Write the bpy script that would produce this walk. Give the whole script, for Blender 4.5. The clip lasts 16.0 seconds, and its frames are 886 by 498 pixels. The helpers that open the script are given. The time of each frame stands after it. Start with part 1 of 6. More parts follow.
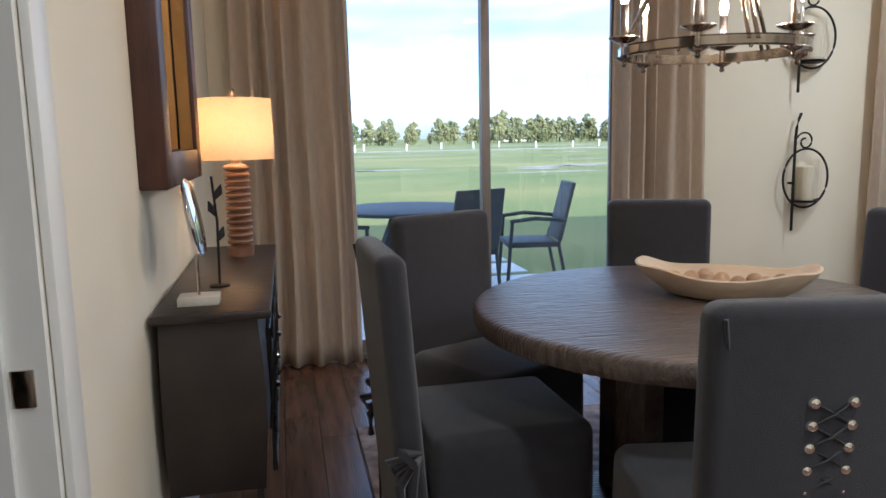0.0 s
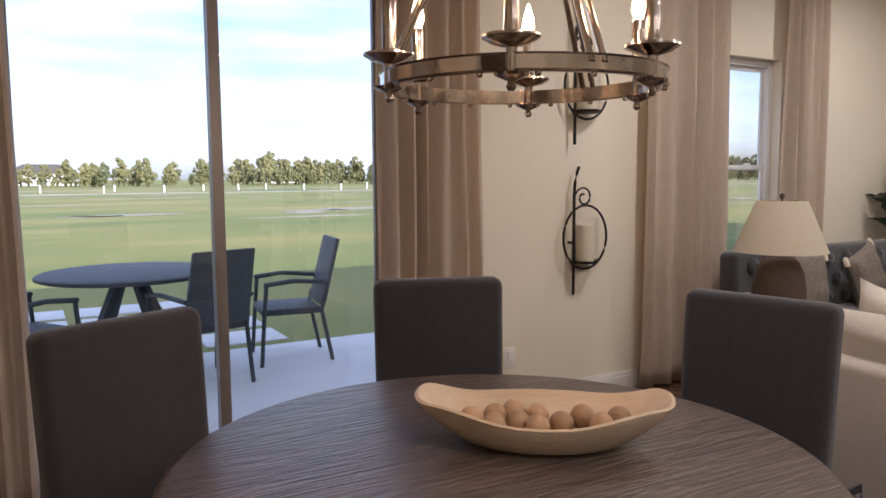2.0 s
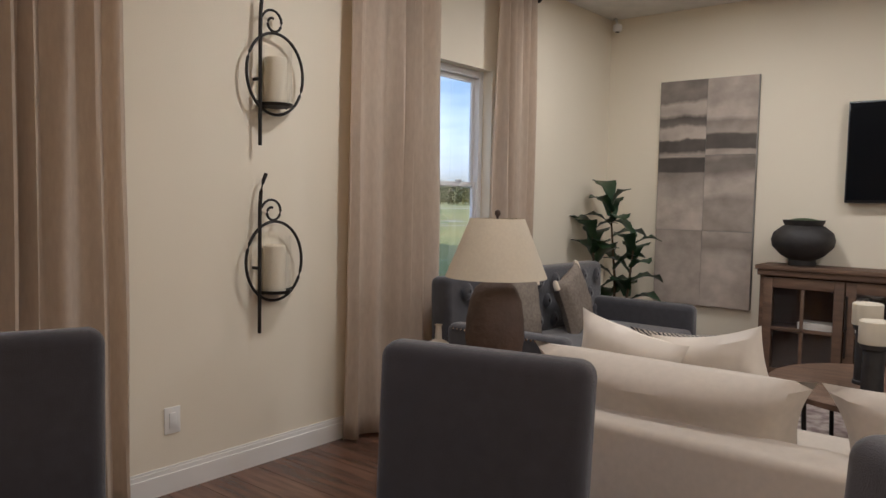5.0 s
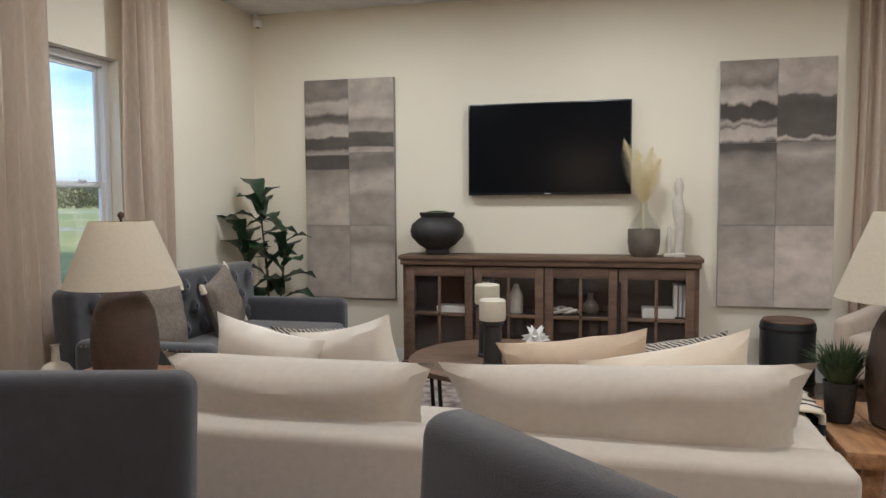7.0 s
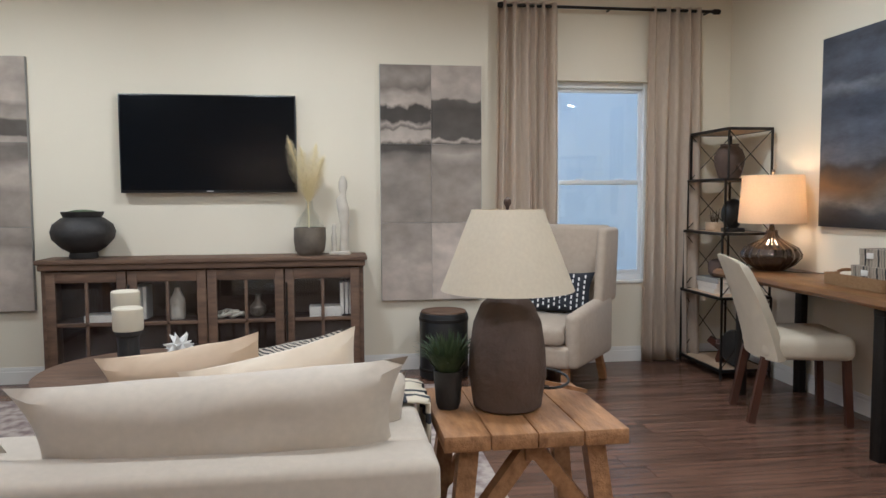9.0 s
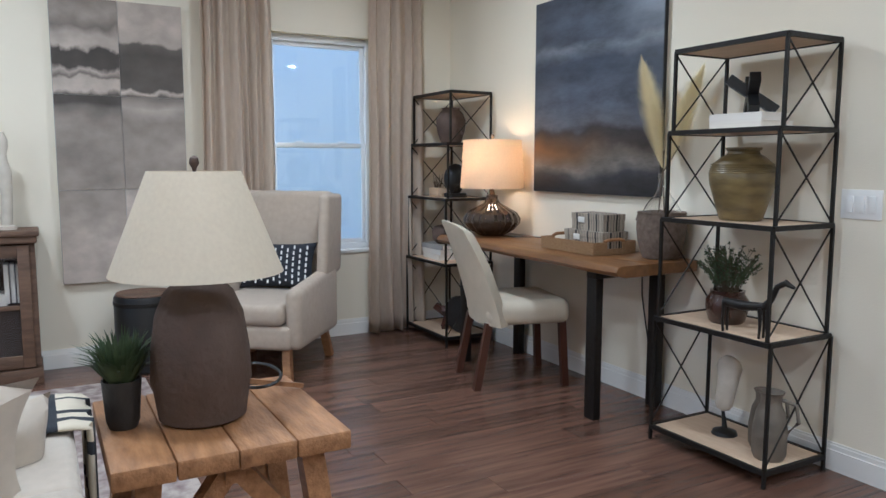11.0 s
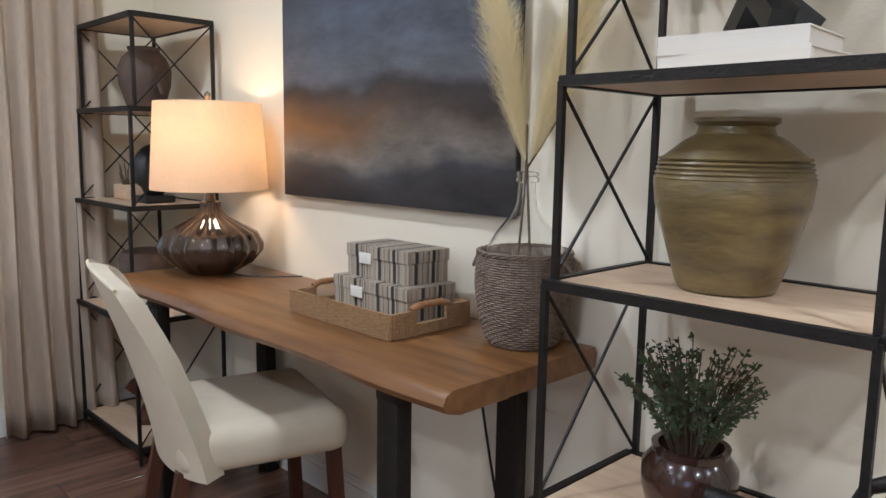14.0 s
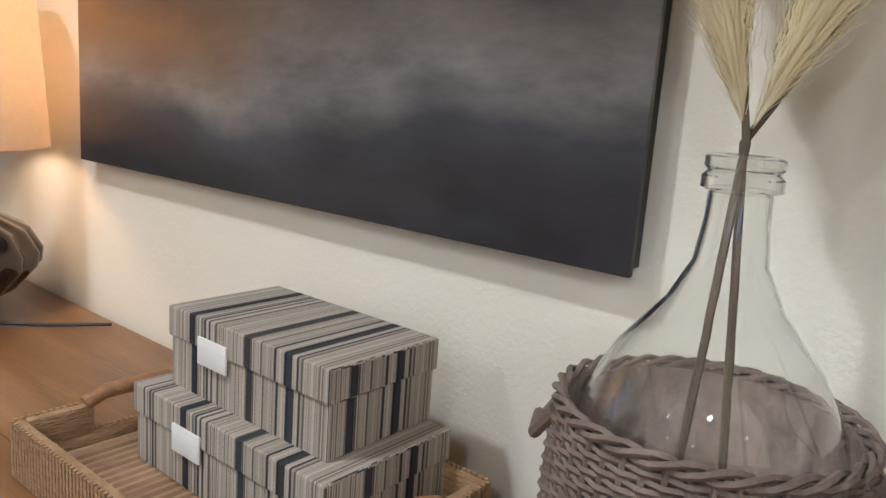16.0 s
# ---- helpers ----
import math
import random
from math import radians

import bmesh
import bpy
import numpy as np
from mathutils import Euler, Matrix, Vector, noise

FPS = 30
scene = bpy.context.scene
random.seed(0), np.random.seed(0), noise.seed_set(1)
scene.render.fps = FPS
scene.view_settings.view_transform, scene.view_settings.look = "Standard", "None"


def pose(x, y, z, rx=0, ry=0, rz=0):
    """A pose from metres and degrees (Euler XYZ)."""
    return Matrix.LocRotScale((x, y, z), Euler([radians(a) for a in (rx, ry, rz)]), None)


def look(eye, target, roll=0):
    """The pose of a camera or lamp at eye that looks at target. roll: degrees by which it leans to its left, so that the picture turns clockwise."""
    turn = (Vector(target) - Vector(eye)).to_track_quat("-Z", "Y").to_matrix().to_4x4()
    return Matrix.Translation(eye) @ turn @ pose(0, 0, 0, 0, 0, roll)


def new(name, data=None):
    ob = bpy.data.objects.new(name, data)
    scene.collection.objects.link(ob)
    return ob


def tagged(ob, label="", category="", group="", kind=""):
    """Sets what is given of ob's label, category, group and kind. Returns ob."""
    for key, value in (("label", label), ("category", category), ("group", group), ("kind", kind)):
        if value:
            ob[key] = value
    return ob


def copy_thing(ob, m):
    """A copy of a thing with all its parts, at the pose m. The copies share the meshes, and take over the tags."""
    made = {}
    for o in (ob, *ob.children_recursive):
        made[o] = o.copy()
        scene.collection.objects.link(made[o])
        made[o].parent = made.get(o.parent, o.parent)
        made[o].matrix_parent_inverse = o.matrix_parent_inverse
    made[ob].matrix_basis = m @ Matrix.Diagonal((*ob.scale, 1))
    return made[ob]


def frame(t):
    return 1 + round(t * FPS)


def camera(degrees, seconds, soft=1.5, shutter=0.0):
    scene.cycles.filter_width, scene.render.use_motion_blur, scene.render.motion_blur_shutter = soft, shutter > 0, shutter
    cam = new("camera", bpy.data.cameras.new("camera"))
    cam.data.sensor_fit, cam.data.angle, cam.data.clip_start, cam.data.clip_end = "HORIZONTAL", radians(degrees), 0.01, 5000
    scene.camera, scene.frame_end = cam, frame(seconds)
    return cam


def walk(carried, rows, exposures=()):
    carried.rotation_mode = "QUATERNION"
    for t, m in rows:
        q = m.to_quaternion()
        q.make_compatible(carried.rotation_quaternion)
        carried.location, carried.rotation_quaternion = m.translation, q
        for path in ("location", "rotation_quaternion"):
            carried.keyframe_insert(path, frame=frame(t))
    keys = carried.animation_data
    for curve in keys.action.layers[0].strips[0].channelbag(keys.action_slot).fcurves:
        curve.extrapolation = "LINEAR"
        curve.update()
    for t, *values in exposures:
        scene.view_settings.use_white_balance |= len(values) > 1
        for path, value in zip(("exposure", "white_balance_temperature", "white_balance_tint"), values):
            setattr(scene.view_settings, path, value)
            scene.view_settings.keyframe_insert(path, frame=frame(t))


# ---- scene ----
cam = camera(61.7, 16.0)
PATH = [
    (0, (0.905, -0.375, 1.262), (1.311, 1.561, 0.966), -1.1),
    (0.5, (1.002, -0.209, 1.251), (1.592, 1.676, 0.938), -1.1),
    (1, (1.118, -0.031, 1.268), (1.833, 1.81, 0.953), -0.9),
    (1.5, (1.195, 0.187, 1.306), (2.056, 1.973, 1.045), -1.0),
    (2, (1.282, 0.422, 1.32), (2.264, 2.154, 1.127), -0.4),
    (2.5, (1.393, 0.613, 1.311), (2.425, 2.316, 1.125), 0.1),
    (3, (1.472, 0.811, 1.314), (2.597, 2.454, 1.122), 0.5),
    (3.2, (1.491, 0.884, 1.317), (2.671, 2.488, 1.127), 0.2),
    (4.25, (1.72, 0.905, 1.292), (3.16, 2.29, 1.135), 0.6),
    (5.3, (1.985, 0.966, 1.261), (3.592, 2.15, 1.135), 1.0),
    (5.5, (1.999, 0.957, 1.26), (3.654, 2.072, 1.135), 0.8),
    (6, (2.02, 0.935, 1.264), (3.79, 1.857, 1.135), 0.4),
    (6.5, (2.037, 0.919, 1.261), (3.903, 1.627, 1.133), -0.2),
    (7, (2.051, 0.874, 1.262), (3.988, 1.355, 1.133), -0.4),
    (7.5, (2.072, 0.82, 1.253), (4.056, 1.046, 1.134), -0.6),
    (8, (2.117, 0.715, 1.238), (4.115, 0.735, 1.131), -0.7),
    (8.5, (2.144, 0.642, 1.26), (4.136, 0.507, 1.141), -0.4),
    (9, (2.176, 0.574, 1.261), (4.151, 0.292, 1.122), -0.3),
    (9.5, (2.211, 0.52, 1.269), (4.154, 0.08, 1.098), -0.3),
    (10, (2.238, 0.48, 1.267), (4.134, -0.124, 1.066), -0.3),
    (10.2, (2.266, 0.461, 1.257), (4.139, -0.208, 1.048), -0.3),
    (12.3, (3.211, -0.077, 1.235), (4.737, -1.343, 0.97), 1.1),
    (12.5, (3.287, -0.211, 1.246), (4.8, -1.489, 0.97), 1.2),
    (13, (3.537, -0.462, 1.252), (4.991, -1.809, 0.983), 1.6),
    (13.5, (3.798, -0.697, 1.246), (5.236, -2.062, 0.985), 1.8),
    (14, (4.095, -0.924, 1.253), (5.51, -2.309, 0.977), 0.9),
    (14.5, (4.359, -1.159, 1.235), (5.745, -2.57, 0.942), 1.4),
    (15, (4.626, -1.364, 1.221), (5.97, -2.809, 0.898), 1.9),
    (15.5, (4.869, -1.544, 1.213), (6.125, -3.061, 0.862), 3.7),
    (16, (5.049, -1.754, 1.215), (6.275, -3.288, 0.834), 4.3),
]
EXPO = [(0, 0.9, 4700, 9), (1.5, 0.82, 5200, 15), (3.0, 0.22, 5500, 29), (5.3, 0.55, 5150, 15), (8, 0.85, 4850, 11), (10, 0.98, 4600, 10), (12.5, 1.15, 4230, 8), (14.5, 1.26, 4700, 12), (16, 1.3, 4700, 12)]
walk(cam, [(t, look(eye, target, roll)) for t, eye, target, roll in PATH], EXPO)

# ---- light ----
W = bpy.data.worlds.new("world")
scene.world = W
W.use_nodes = True
nt = W.node_tree
bg = nt.nodes["Background"]
sky = nt.nodes.new("ShaderNodeTexSky")
sky.sky_type, sky.sun_disc = "NISHITA", False
sky.sun_elevation, sky.sun_rotation = radians(24), radians(170)
sky.air_density, sky.dust_density = 1.0, 1.5
tc = nt.nodes.new("ShaderNodeTexCoord")
mp = nt.nodes.new("ShaderNodeMapping")
mp.inputs["Scale"].default_value = (2.0, 2.0, 12.0)
cl = nt.nodes.new("ShaderNodeTexNoise")
cl.inputs["Scale"].default_value, cl.inputs["Detail"].default_value = 1.6, 7
cr = nt.nodes.new("ShaderNodeValToRGB")
cr.color_ramp.elements[0].position, cr.color_ramp.elements[1].position = 0.36, 0.74
mx = nt.nodes.new("ShaderNodeMixRGB")
mx.inputs[2].default_value = (7.2, 7.6, 8.4, 1)
nt.links.new(tc.outputs["Generated"], mp.inputs[0])
nt.links.new(mp.outputs[0], cl.inputs["Vector"])
nt.links.new(cl.outputs["Fac"], cr.inputs[0])
nt.links.new(cr.outputs[0], mx.inputs[0])
nt.links.new(sky.outputs[0], mx.inputs[1])
nt.links.new(mx.outputs[0], bg.inputs[0])
bg.inputs[1].default_value = 0.15


def lamp(name, kind, at, power, colour, size=0.1, spread=None, aim=None):
    d = bpy.data.lights.new(name, kind)
    d.energy, d.color = power, colour
    if kind == "AREA":
        d.shape, d.size = "DISK", size
        if spread:
            d.spread = radians(spread)
    elif kind == "POINT":
        d.shadow_soft_size = size
    ob = new(name, d)
    ob.matrix_world = look(at, aim or (at[0], at[1] + 0.001, at[2] - 1))
    return ob


sd = bpy.data.lights.new("sun", "SUN")
sd.energy, sd.angle, sd.color = 5.0, radians(0.6), (1.0, 0.86, 0.66)
sun = new("sun", sd)
sun.matrix_world = look((10, -56, 25), (0, 0, 0))
WARM = (1.0, 0.87, 0.66)
DOWNLIGHTS = ((2.1, 0.0), (4.4, 2.6), (6.3, 2.7), (6.3, 0.9), (4.3, 0.2), (6.0, -1.2), (3.3, -2.9), (1.4, -1.5), (1.4, -3.2), (3.3, -1.4))
for p in DOWNLIGHTS:
    lamp("downlight_lamp", "AREA", (p[0], p[1], 2.725), 12 if p[1] > -1.3 else 8, WARM, 0.13, 180)

# ---- materials ----


def mat(name, c1, c2=None, rough=0.6, metal=0.0, scale=8.0, stretch=(1, 1, 1), bump=0.0, bscale=60.0, bstretch=None,
        spec=0.5, emit=None, estr=0.0, trans=0.0, vary=0.0, contrast=0.25, coat=0.0, sheen=0.0, detail=5):
    m = bpy.data.materials.new(name)
    m.use_nodes = True
    n, l = m.node_tree.nodes, m.node_tree.links
    b = n["Principled BSDF"]
    b.inputs["Roughness"].default_value, b.inputs["Metallic"].default_value = rough, metal
    b.inputs["Specular IOR Level"].default_value = spec
    b.inputs["Coat Weight"].default_value = coat
    b.inputs["Sheen Weight"].default_value = sheen
    c2 = c2 or tuple(v * 0.86 for v in c1)
    co = n.new("ShaderNodeTexCoord")
    ma = n.new("ShaderNodeMapping")
    ma.inputs["Scale"].default_value = stretch
    l.new(co.outputs["Object"], ma.inputs[0])
    vec = ma.outputs[0]
    oi = n.new("ShaderNodeObjectInfo")
    if vary:
        ad = n.new("ShaderNodeVectorMath")
        ad.operation = "ADD"
        sc = n.new("ShaderNodeVectorMath")
        sc.operation = "SCALE"
        sc.inputs[0].default_value = (37, 23, 11)
        l.new(oi.outputs["Random"], sc.inputs["Scale"])
        l.new(vec, ad.inputs[0])
        l.new(sc.outputs[0], ad.inputs[1])
        vec = ad.outputs[0]
    no = n.new("ShaderNodeTexNoise")
    no.inputs["Scale"].default_value, no.inputs["Detail"].default_value = scale, detail
    l.new(vec, no.inputs["Vector"])
    r = n.new("ShaderNodeValToRGB")
    r.color_ramp.elements[0].position, r.color_ramp.elements[1].position = 0.5 - contrast, 0.5 + contrast
    r.color_ramp.elements[0].color, r.color_ramp.elements[1].color = (*c2, 1), (*c1, 1)
    l.new(no.outputs["Fac"], r.inputs[0])
    col = r.outputs[0]
    if vary:
        hs = n.new("ShaderNodeHueSaturation")
        mr = n.new("ShaderNodeMapRange")
        mr.inputs["To Min"].default_value, mr.inputs["To Max"].default_value = 1 - vary, 1 + vary
        l.new(oi.outputs["Random"], mr.inputs["Value"])
        l.new(mr.outputs[0], hs.inputs["Value"])
        l.new(col, hs.inputs["Color"])
        col = hs.outputs[0]
    l.new(col, b.inputs["Base Color"])
    if bump:
        m2 = n.new("ShaderNodeMapping")
        m2.inputs["Scale"].default_value = bstretch or stretch
        l.new(co.outputs["Object"], m2.inputs[0])
        nb = n.new("ShaderNodeTexNoise")
        nb.inputs["Scale"].default_value, nb.inputs["Detail"].default_value = bscale, 4
        l.new(m2.outputs[0], nb.inputs["Vector"])
        bp = n.new("ShaderNodeBump")
        bp.inputs["Strength"].default_value, bp.inputs["Distance"].default_value = bump, 0.01
        l.new(nb.outputs["Fac"], bp.inputs["Height"])
        l.new(bp.outputs[0], b.inputs["Normal"])
    if emit:
        b.inputs["Emission Color"].default_value, b.inputs["Emission Strength"].default_value = (*emit, 1), estr
    if trans:
        tr = n.new("ShaderNodeBsdfTranslucent")
        l.new(col, tr.inputs["Color"])
        ms = n.new("ShaderNodeMixShader")
        ms.inputs[0].default_value = trans
        l.new(b.outputs[0], ms.inputs[1])
        l.new(tr.outputs[0], ms.inputs[2])
        l.new(ms.outputs[0], n["Material Output"].inputs[0])
    return m


def glass(name, rough=0.0, tint=(1, 1, 1), thin=True):
    m = bpy.data.materials.new(name)
    m.use_nodes = True
    n, l = m.node_tree.nodes, m.node_tree.links
    if thin:
        t, g = n.new("ShaderNodeBsdfTransparent"), n.new("ShaderNodeBsdfGlossy")
        t.inputs[0].default_value = (*tint, 1)
        g.inputs["Roughness"].default_value = rough + 0.01
        lw, fr, ms = n.new("ShaderNodeLayerWeight"), n.new("ShaderNodeMapRange"), n.new("ShaderNodeMixShader")
        lw.inputs[0].default_value = 0.25
        fr.inputs["To Min"].default_value, fr.inputs["To Max"].default_value = 0.045, 0.5
        l.new(lw.outputs["Facing"], fr.inputs["Value"])
        l.new(fr.outputs[0], ms.inputs[0])
        l.new(t.outputs[0], ms.inputs[1])
        l.new(g.outputs[0], ms.inputs[2])
        l.new(ms.outputs[0], n["Material Output"].inputs[0])
    else:
        b = n["Principled BSDF"]
        b.inputs["Transmission Weight"].default_value, b.inputs["Roughness"].default_value = 1.0, rough
        b.inputs["IOR"].default_value = 1.45
        b.inputs["Base Color"].default_value = (*tint, 1)
    return m


M_WALL = mat("wall_paint", (0.8, 0.735, 0.595), (0.775, 0.71, 0.57), 0.75, scale=2, bump=0.1, bscale=170)
M_CEIL = mat("ceiling_paint", (0.74, 0.72, 0.68), rough=0.9, bump=0.3, bscale=120)
M_TRIM = mat("white_trim_paint", (0.8, 0.78, 0.74), (0.77, 0.75, 0.71), 0.4, scale=3)
M_VINYL = mat("window_vinyl", (0.8, 0.81, 0.82), (0.78, 0.79, 0.8), 0.35)
M_ALU = mat("bronze_door_frame", (0.33, 0.29, 0.26), (0.28, 0.25, 0.23), 0.45, metal=0.3)
M_PLANK = mat("plank_wood", (0.17, 0.092, 0.06), (0.075, 0.04, 0.027), 0.26, scale=3.0, stretch=(9, 0.7, 9), bump=0.12,
              bscale=14, bstretch=(14, 0.8, 14), vary=0.22, contrast=0.2)
M_SUBFLOOR = mat("dark_floor_joint", (0.02, 0.014, 0.01), rough=0.9)
M_GLASS = glass("window_glass")
M_CLEAR = glass("clear_glass", 0.0, (0.97, 0.99, 0.98))
M_CURT = mat("linen_curtain", (0.76, 0.66, 0.54), (0.68, 0.58, 0.47), 0.9, scale=60, stretch=(1, 1, 0.3), bump=0.25, bscale=300, trans=0.48)
M_SLIP = mat("charcoal_slipcover", (0.029, 0.027, 0.034), (0.021, 0.02, 0.025), 0.9, scale=30, bump=0.3, bscale=500, sheen=0.3)
M_TABLE = mat("weathered_table_wood", (0.15, 0.11, 0.088), (0.045, 0.032, 0.026), 0.31, scale=4, stretch=(1.2, 12, 4),
              bump=1.0, bscale=8, bstretch=(1.3, 13, 4), contrast=0.28)
M_BOWL = mat("bleached_wood", (0.62, 0.5, 0.36), (0.52, 0.4, 0.27), 0.6, scale=6, stretch=(1, 6, 6), bump=0.3, bscale=30)
M_BALL = mat("turned_wood", (0.42, 0.27, 0.15), (0.3, 0.18, 0.09), 0.5, scale=20, stretch=(1, 1, 5), vary=0.25)
M_IRON = mat("black_iron", (0.018, 0.016, 0.015), (0.03, 0.026, 0.022), 0.5, metal=0.6, scale=40, bump=0.2, bscale=150)
M_BRONZE = mat("aged_nickel", (0.52, 0.45, 0.38), (0.34, 0.28, 0.23), 0.17, metal=1.0, scale=14, bump=0.06, bscale=50)
M_SOFA = mat("oatmeal_upholstery", (0.55, 0.48, 0.39), (0.49, 0.43, 0.35), 0.95, scale=40, bump=0.25, bscale=450, sheen=0.3)
M_CUSH = mat("cream_cushion", (0.7, 0.6, 0.46), (0.64, 0.54, 0.41), 0.95, scale=20, bump=0.25, bscale=400, sheen=0.3)
M_CREAM = mat("cream_fabric", (0.66, 0.585, 0.45), (0.6, 0.53, 0.405), 0.85, scale=14, bump=0.15, bscale=500)
M_CONS = mat("reclaimed_brown_wood", (0.17, 0.1, 0.058), (0.07, 0.04, 0.024), 0.6, scale=5, stretch=(6, 1, 6), bump=0.4, bscale=25, vary=0.12)
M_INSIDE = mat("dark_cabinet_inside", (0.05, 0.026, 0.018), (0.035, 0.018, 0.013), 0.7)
M_OAK = mat("rustic_pine", (0.42, 0.22, 0.09), (0.2, 0.095, 0.035), 0.5, scale=4, stretch=(2, 9, 9), bump=0.35, bscale=16, vary=0.12, contrast=0.22)
M_DESK = mat("walnut_slab", (0.25, 0.122, 0.04), (0.115, 0.052, 0.017), 0.36, scale=3, stretch=(1.2, 9, 9), bump=0.12, bscale=20, vary=0.08)
M_SHELFW = mat("pale_shelf_wood", (0.62, 0.47, 0.32), (0.5, 0.36, 0.23), 0.5, scale=5, stretch=(1.5, 9, 9), bump=0.1, bscale=25)
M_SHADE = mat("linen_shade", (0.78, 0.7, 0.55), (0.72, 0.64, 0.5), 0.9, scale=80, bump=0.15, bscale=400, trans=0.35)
# same linen for lit lamps, with some lamp glow put into its lighter, warmer colour
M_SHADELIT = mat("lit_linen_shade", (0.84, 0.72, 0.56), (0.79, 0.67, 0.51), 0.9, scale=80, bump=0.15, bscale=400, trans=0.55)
M_CLAY = mat("brown_clay", (0.105, 0.07, 0.052), (0.07, 0.046, 0.034), 0.75, scale=12, bump=0.5, bscale=40)
M_BLACKCLAY = mat("black_clay", (0.035, 0.032, 0.03), (0.02, 0.018, 0.017), 0.6, scale=20, bump=0.3, bscale=60)
M_TVS = mat("tv_screen", (0.004, 0.005, 0.007), rough=0.2, spec=0.12)
M_TVF = mat("tv_bezel", (0.012, 0.012, 0.013), rough=0.35)
M_LEAF = mat("fig_leaf", (0.03, 0.065, 0.028), (0.018, 0.04, 0.018), 0.4, scale=20, trans=0.12)
M_STEM = mat("plant_stem", (0.1, 0.07, 0.04), rough=0.8)
M_TUFT = mat("charcoal_velvet", (0.038, 0.036, 0.043), (0.025, 0.024, 0.029), 0.8, scale=30, bump=0.15, bscale=300, sheen=0.5)
M_RUG = mat("patterned_rug", (0.5, 0.43, 0.38), (0.24, 0.18, 0.17), 0.98, scale=14, bump=0.5, bscale=200, contrast=0.12)
M_CANDLE = mat("candle_wax", (0.82, 0.76, 0.62), (0.8, 0.73, 0.58), 0.5, trans=0.25)
M_GRASS = mat("lawn", (0.29, 0.26, 0.075), (0.12, 0.17, 0.035), 0.95, scale=0.1, stretch=(0.5, 1.6, 1), detail=10, bump=0.6, bscale=6, contrast=0.15)
M_CONC = mat("patio_concrete", (0.7, 0.69, 0.67), (0.6, 0.59, 0.57), 0.85, scale=1.5, bump=0.2, bscale=60)
M_SAND = mat("sandy_road", (0.42, 0.38, 0.32), (0.3, 0.28, 0.2), 0.95, scale=0.2)
M_WICK = mat("grey_resin_wicker", (0.075, 0.08, 0.085), (0.045, 0.048, 0.05), 0.6, scale=60, bump=0.7, bscale=120)
M_WOODS = mat("tree_foliage", (0.2, 0.19, 0.075), (0.09, 0.11, 0.045), 0.9, scale=0.3, contrast=0.15)
M_STUCCO = mat("white_stucco", (0.74, 0.75, 0.76), (0.7, 0.71, 0.72), 0.9, scale=3, bump=0.3, bscale=80)
M_ROOF = mat("grey_shingle", (0.12, 0.11, 0.1), (0.08, 0.075, 0.07), 0.95, scale=4)
M_PAMPAS = mat("pampas_plume", (0.95, 0.89, 0.66), (0.9, 0.82, 0.58), 0.95, scale=60, trans=0.55)
M_WICKER = mat("grey_willow", (0.24, 0.18, 0.135), (0.12, 0.085, 0.06), 0.7, scale=45, bump=0.3, bscale=120)
M_SEAGRASS = mat("seagrass_weave", (0.46, 0.29, 0.14), (0.26, 0.15, 0.065), 0.75, scale=50, stretch=(1, 1, 5), bump=0.6, bscale=90)
M_OLIVE = mat("olive_glaze", (0.21, 0.155, 0.055), (0.085, 0.062, 0.026), 0.36, scale=9, stretch=(1, 1, 3), bump=0.25, bscale=30, coat=0.3, contrast=0.22)
M_BROWNGLAZE = mat("brown_glaze", (0.05, 0.022, 0.014), (0.025, 0.012, 0.009), 0.2, scale=9, coat=0.5)
M_GREYJUG = mat("grey_stoneware", (0.2, 0.165, 0.125), (0.1, 0.085, 0.065), 0.6, scale=9, bump=0.4, bscale=40)
M_WHITESTONE = mat("white_plaster", (0.62, 0.57, 0.48), (0.5, 0.45, 0.37), 0.8, scale=14, bump=0.4, bscale=50)
M_MERC = mat("mercury_glass", (0.13, 0.09, 0.06), (0.02, 0.017, 0.016), 0.12, metal=0.7, scale=5, stretch=(1, 1, 0.6), contrast=0.3, coat=0.5)
M_MIRROR = mat("mirror_silver", (0.9, 0.9, 0.9), (0.9, 0.9, 0.9), 0.02, metal=1.0)
M_FRAMEW = mat("dark_red_wood", (0.09, 0.035, 0.022), (0.045, 0.018, 0.012), 0.4, scale=5, stretch=(6, 6, 1), bump=0.2, bscale=20)
M_GOLD = mat("gilded_edge", (0.5, 0.27, 0.08), (0.4, 0.2, 0.05), 0.35, metal=0.8)
M_SIDEB = mat("dark_bronze_sideboard", (0.055, 0.042, 0.036), (0.025, 0.02, 0.018), 0.38, metal=0.3, scale=5, bump=0.15, bscale=30)
M_COPPER = mat("copper_ridges", (0.36, 0.2, 0.12), (0.24, 0.13, 0.08), 0.4, metal=0.6, scale=9)
M_MAHOG = mat("mahogany_leg", (0.09, 0.03, 0.015), (0.05, 0.017, 0.009), 0.35, scale=6, stretch=(6, 6, 1))
M_PAPER = mat("book_paper", (0.75, 0.72, 0.66), (0.7, 0.66, 0.6), 0.8, scale=3, stretch=(1, 1, 90))
M_BOOKG = mat("grey_book_cover", (0.4, 0.39, 0.37), rough=0.6, vary=0.4)
M_PLATE = mat("white_plastic", (0.8, 0.79, 0.76), (0.79, 0.78, 0.75), 0.35)
M_GREEN = mat("herb_leaf", (0.085, 0.12, 0.05), (0.045, 0.07, 0.03), 0.7, scale=40, trans=0.15)
M_BULB = mat("bulb_glow", (1, 0.8, 0.5), emit=(1.0, 0.62, 0.28), estr=40)
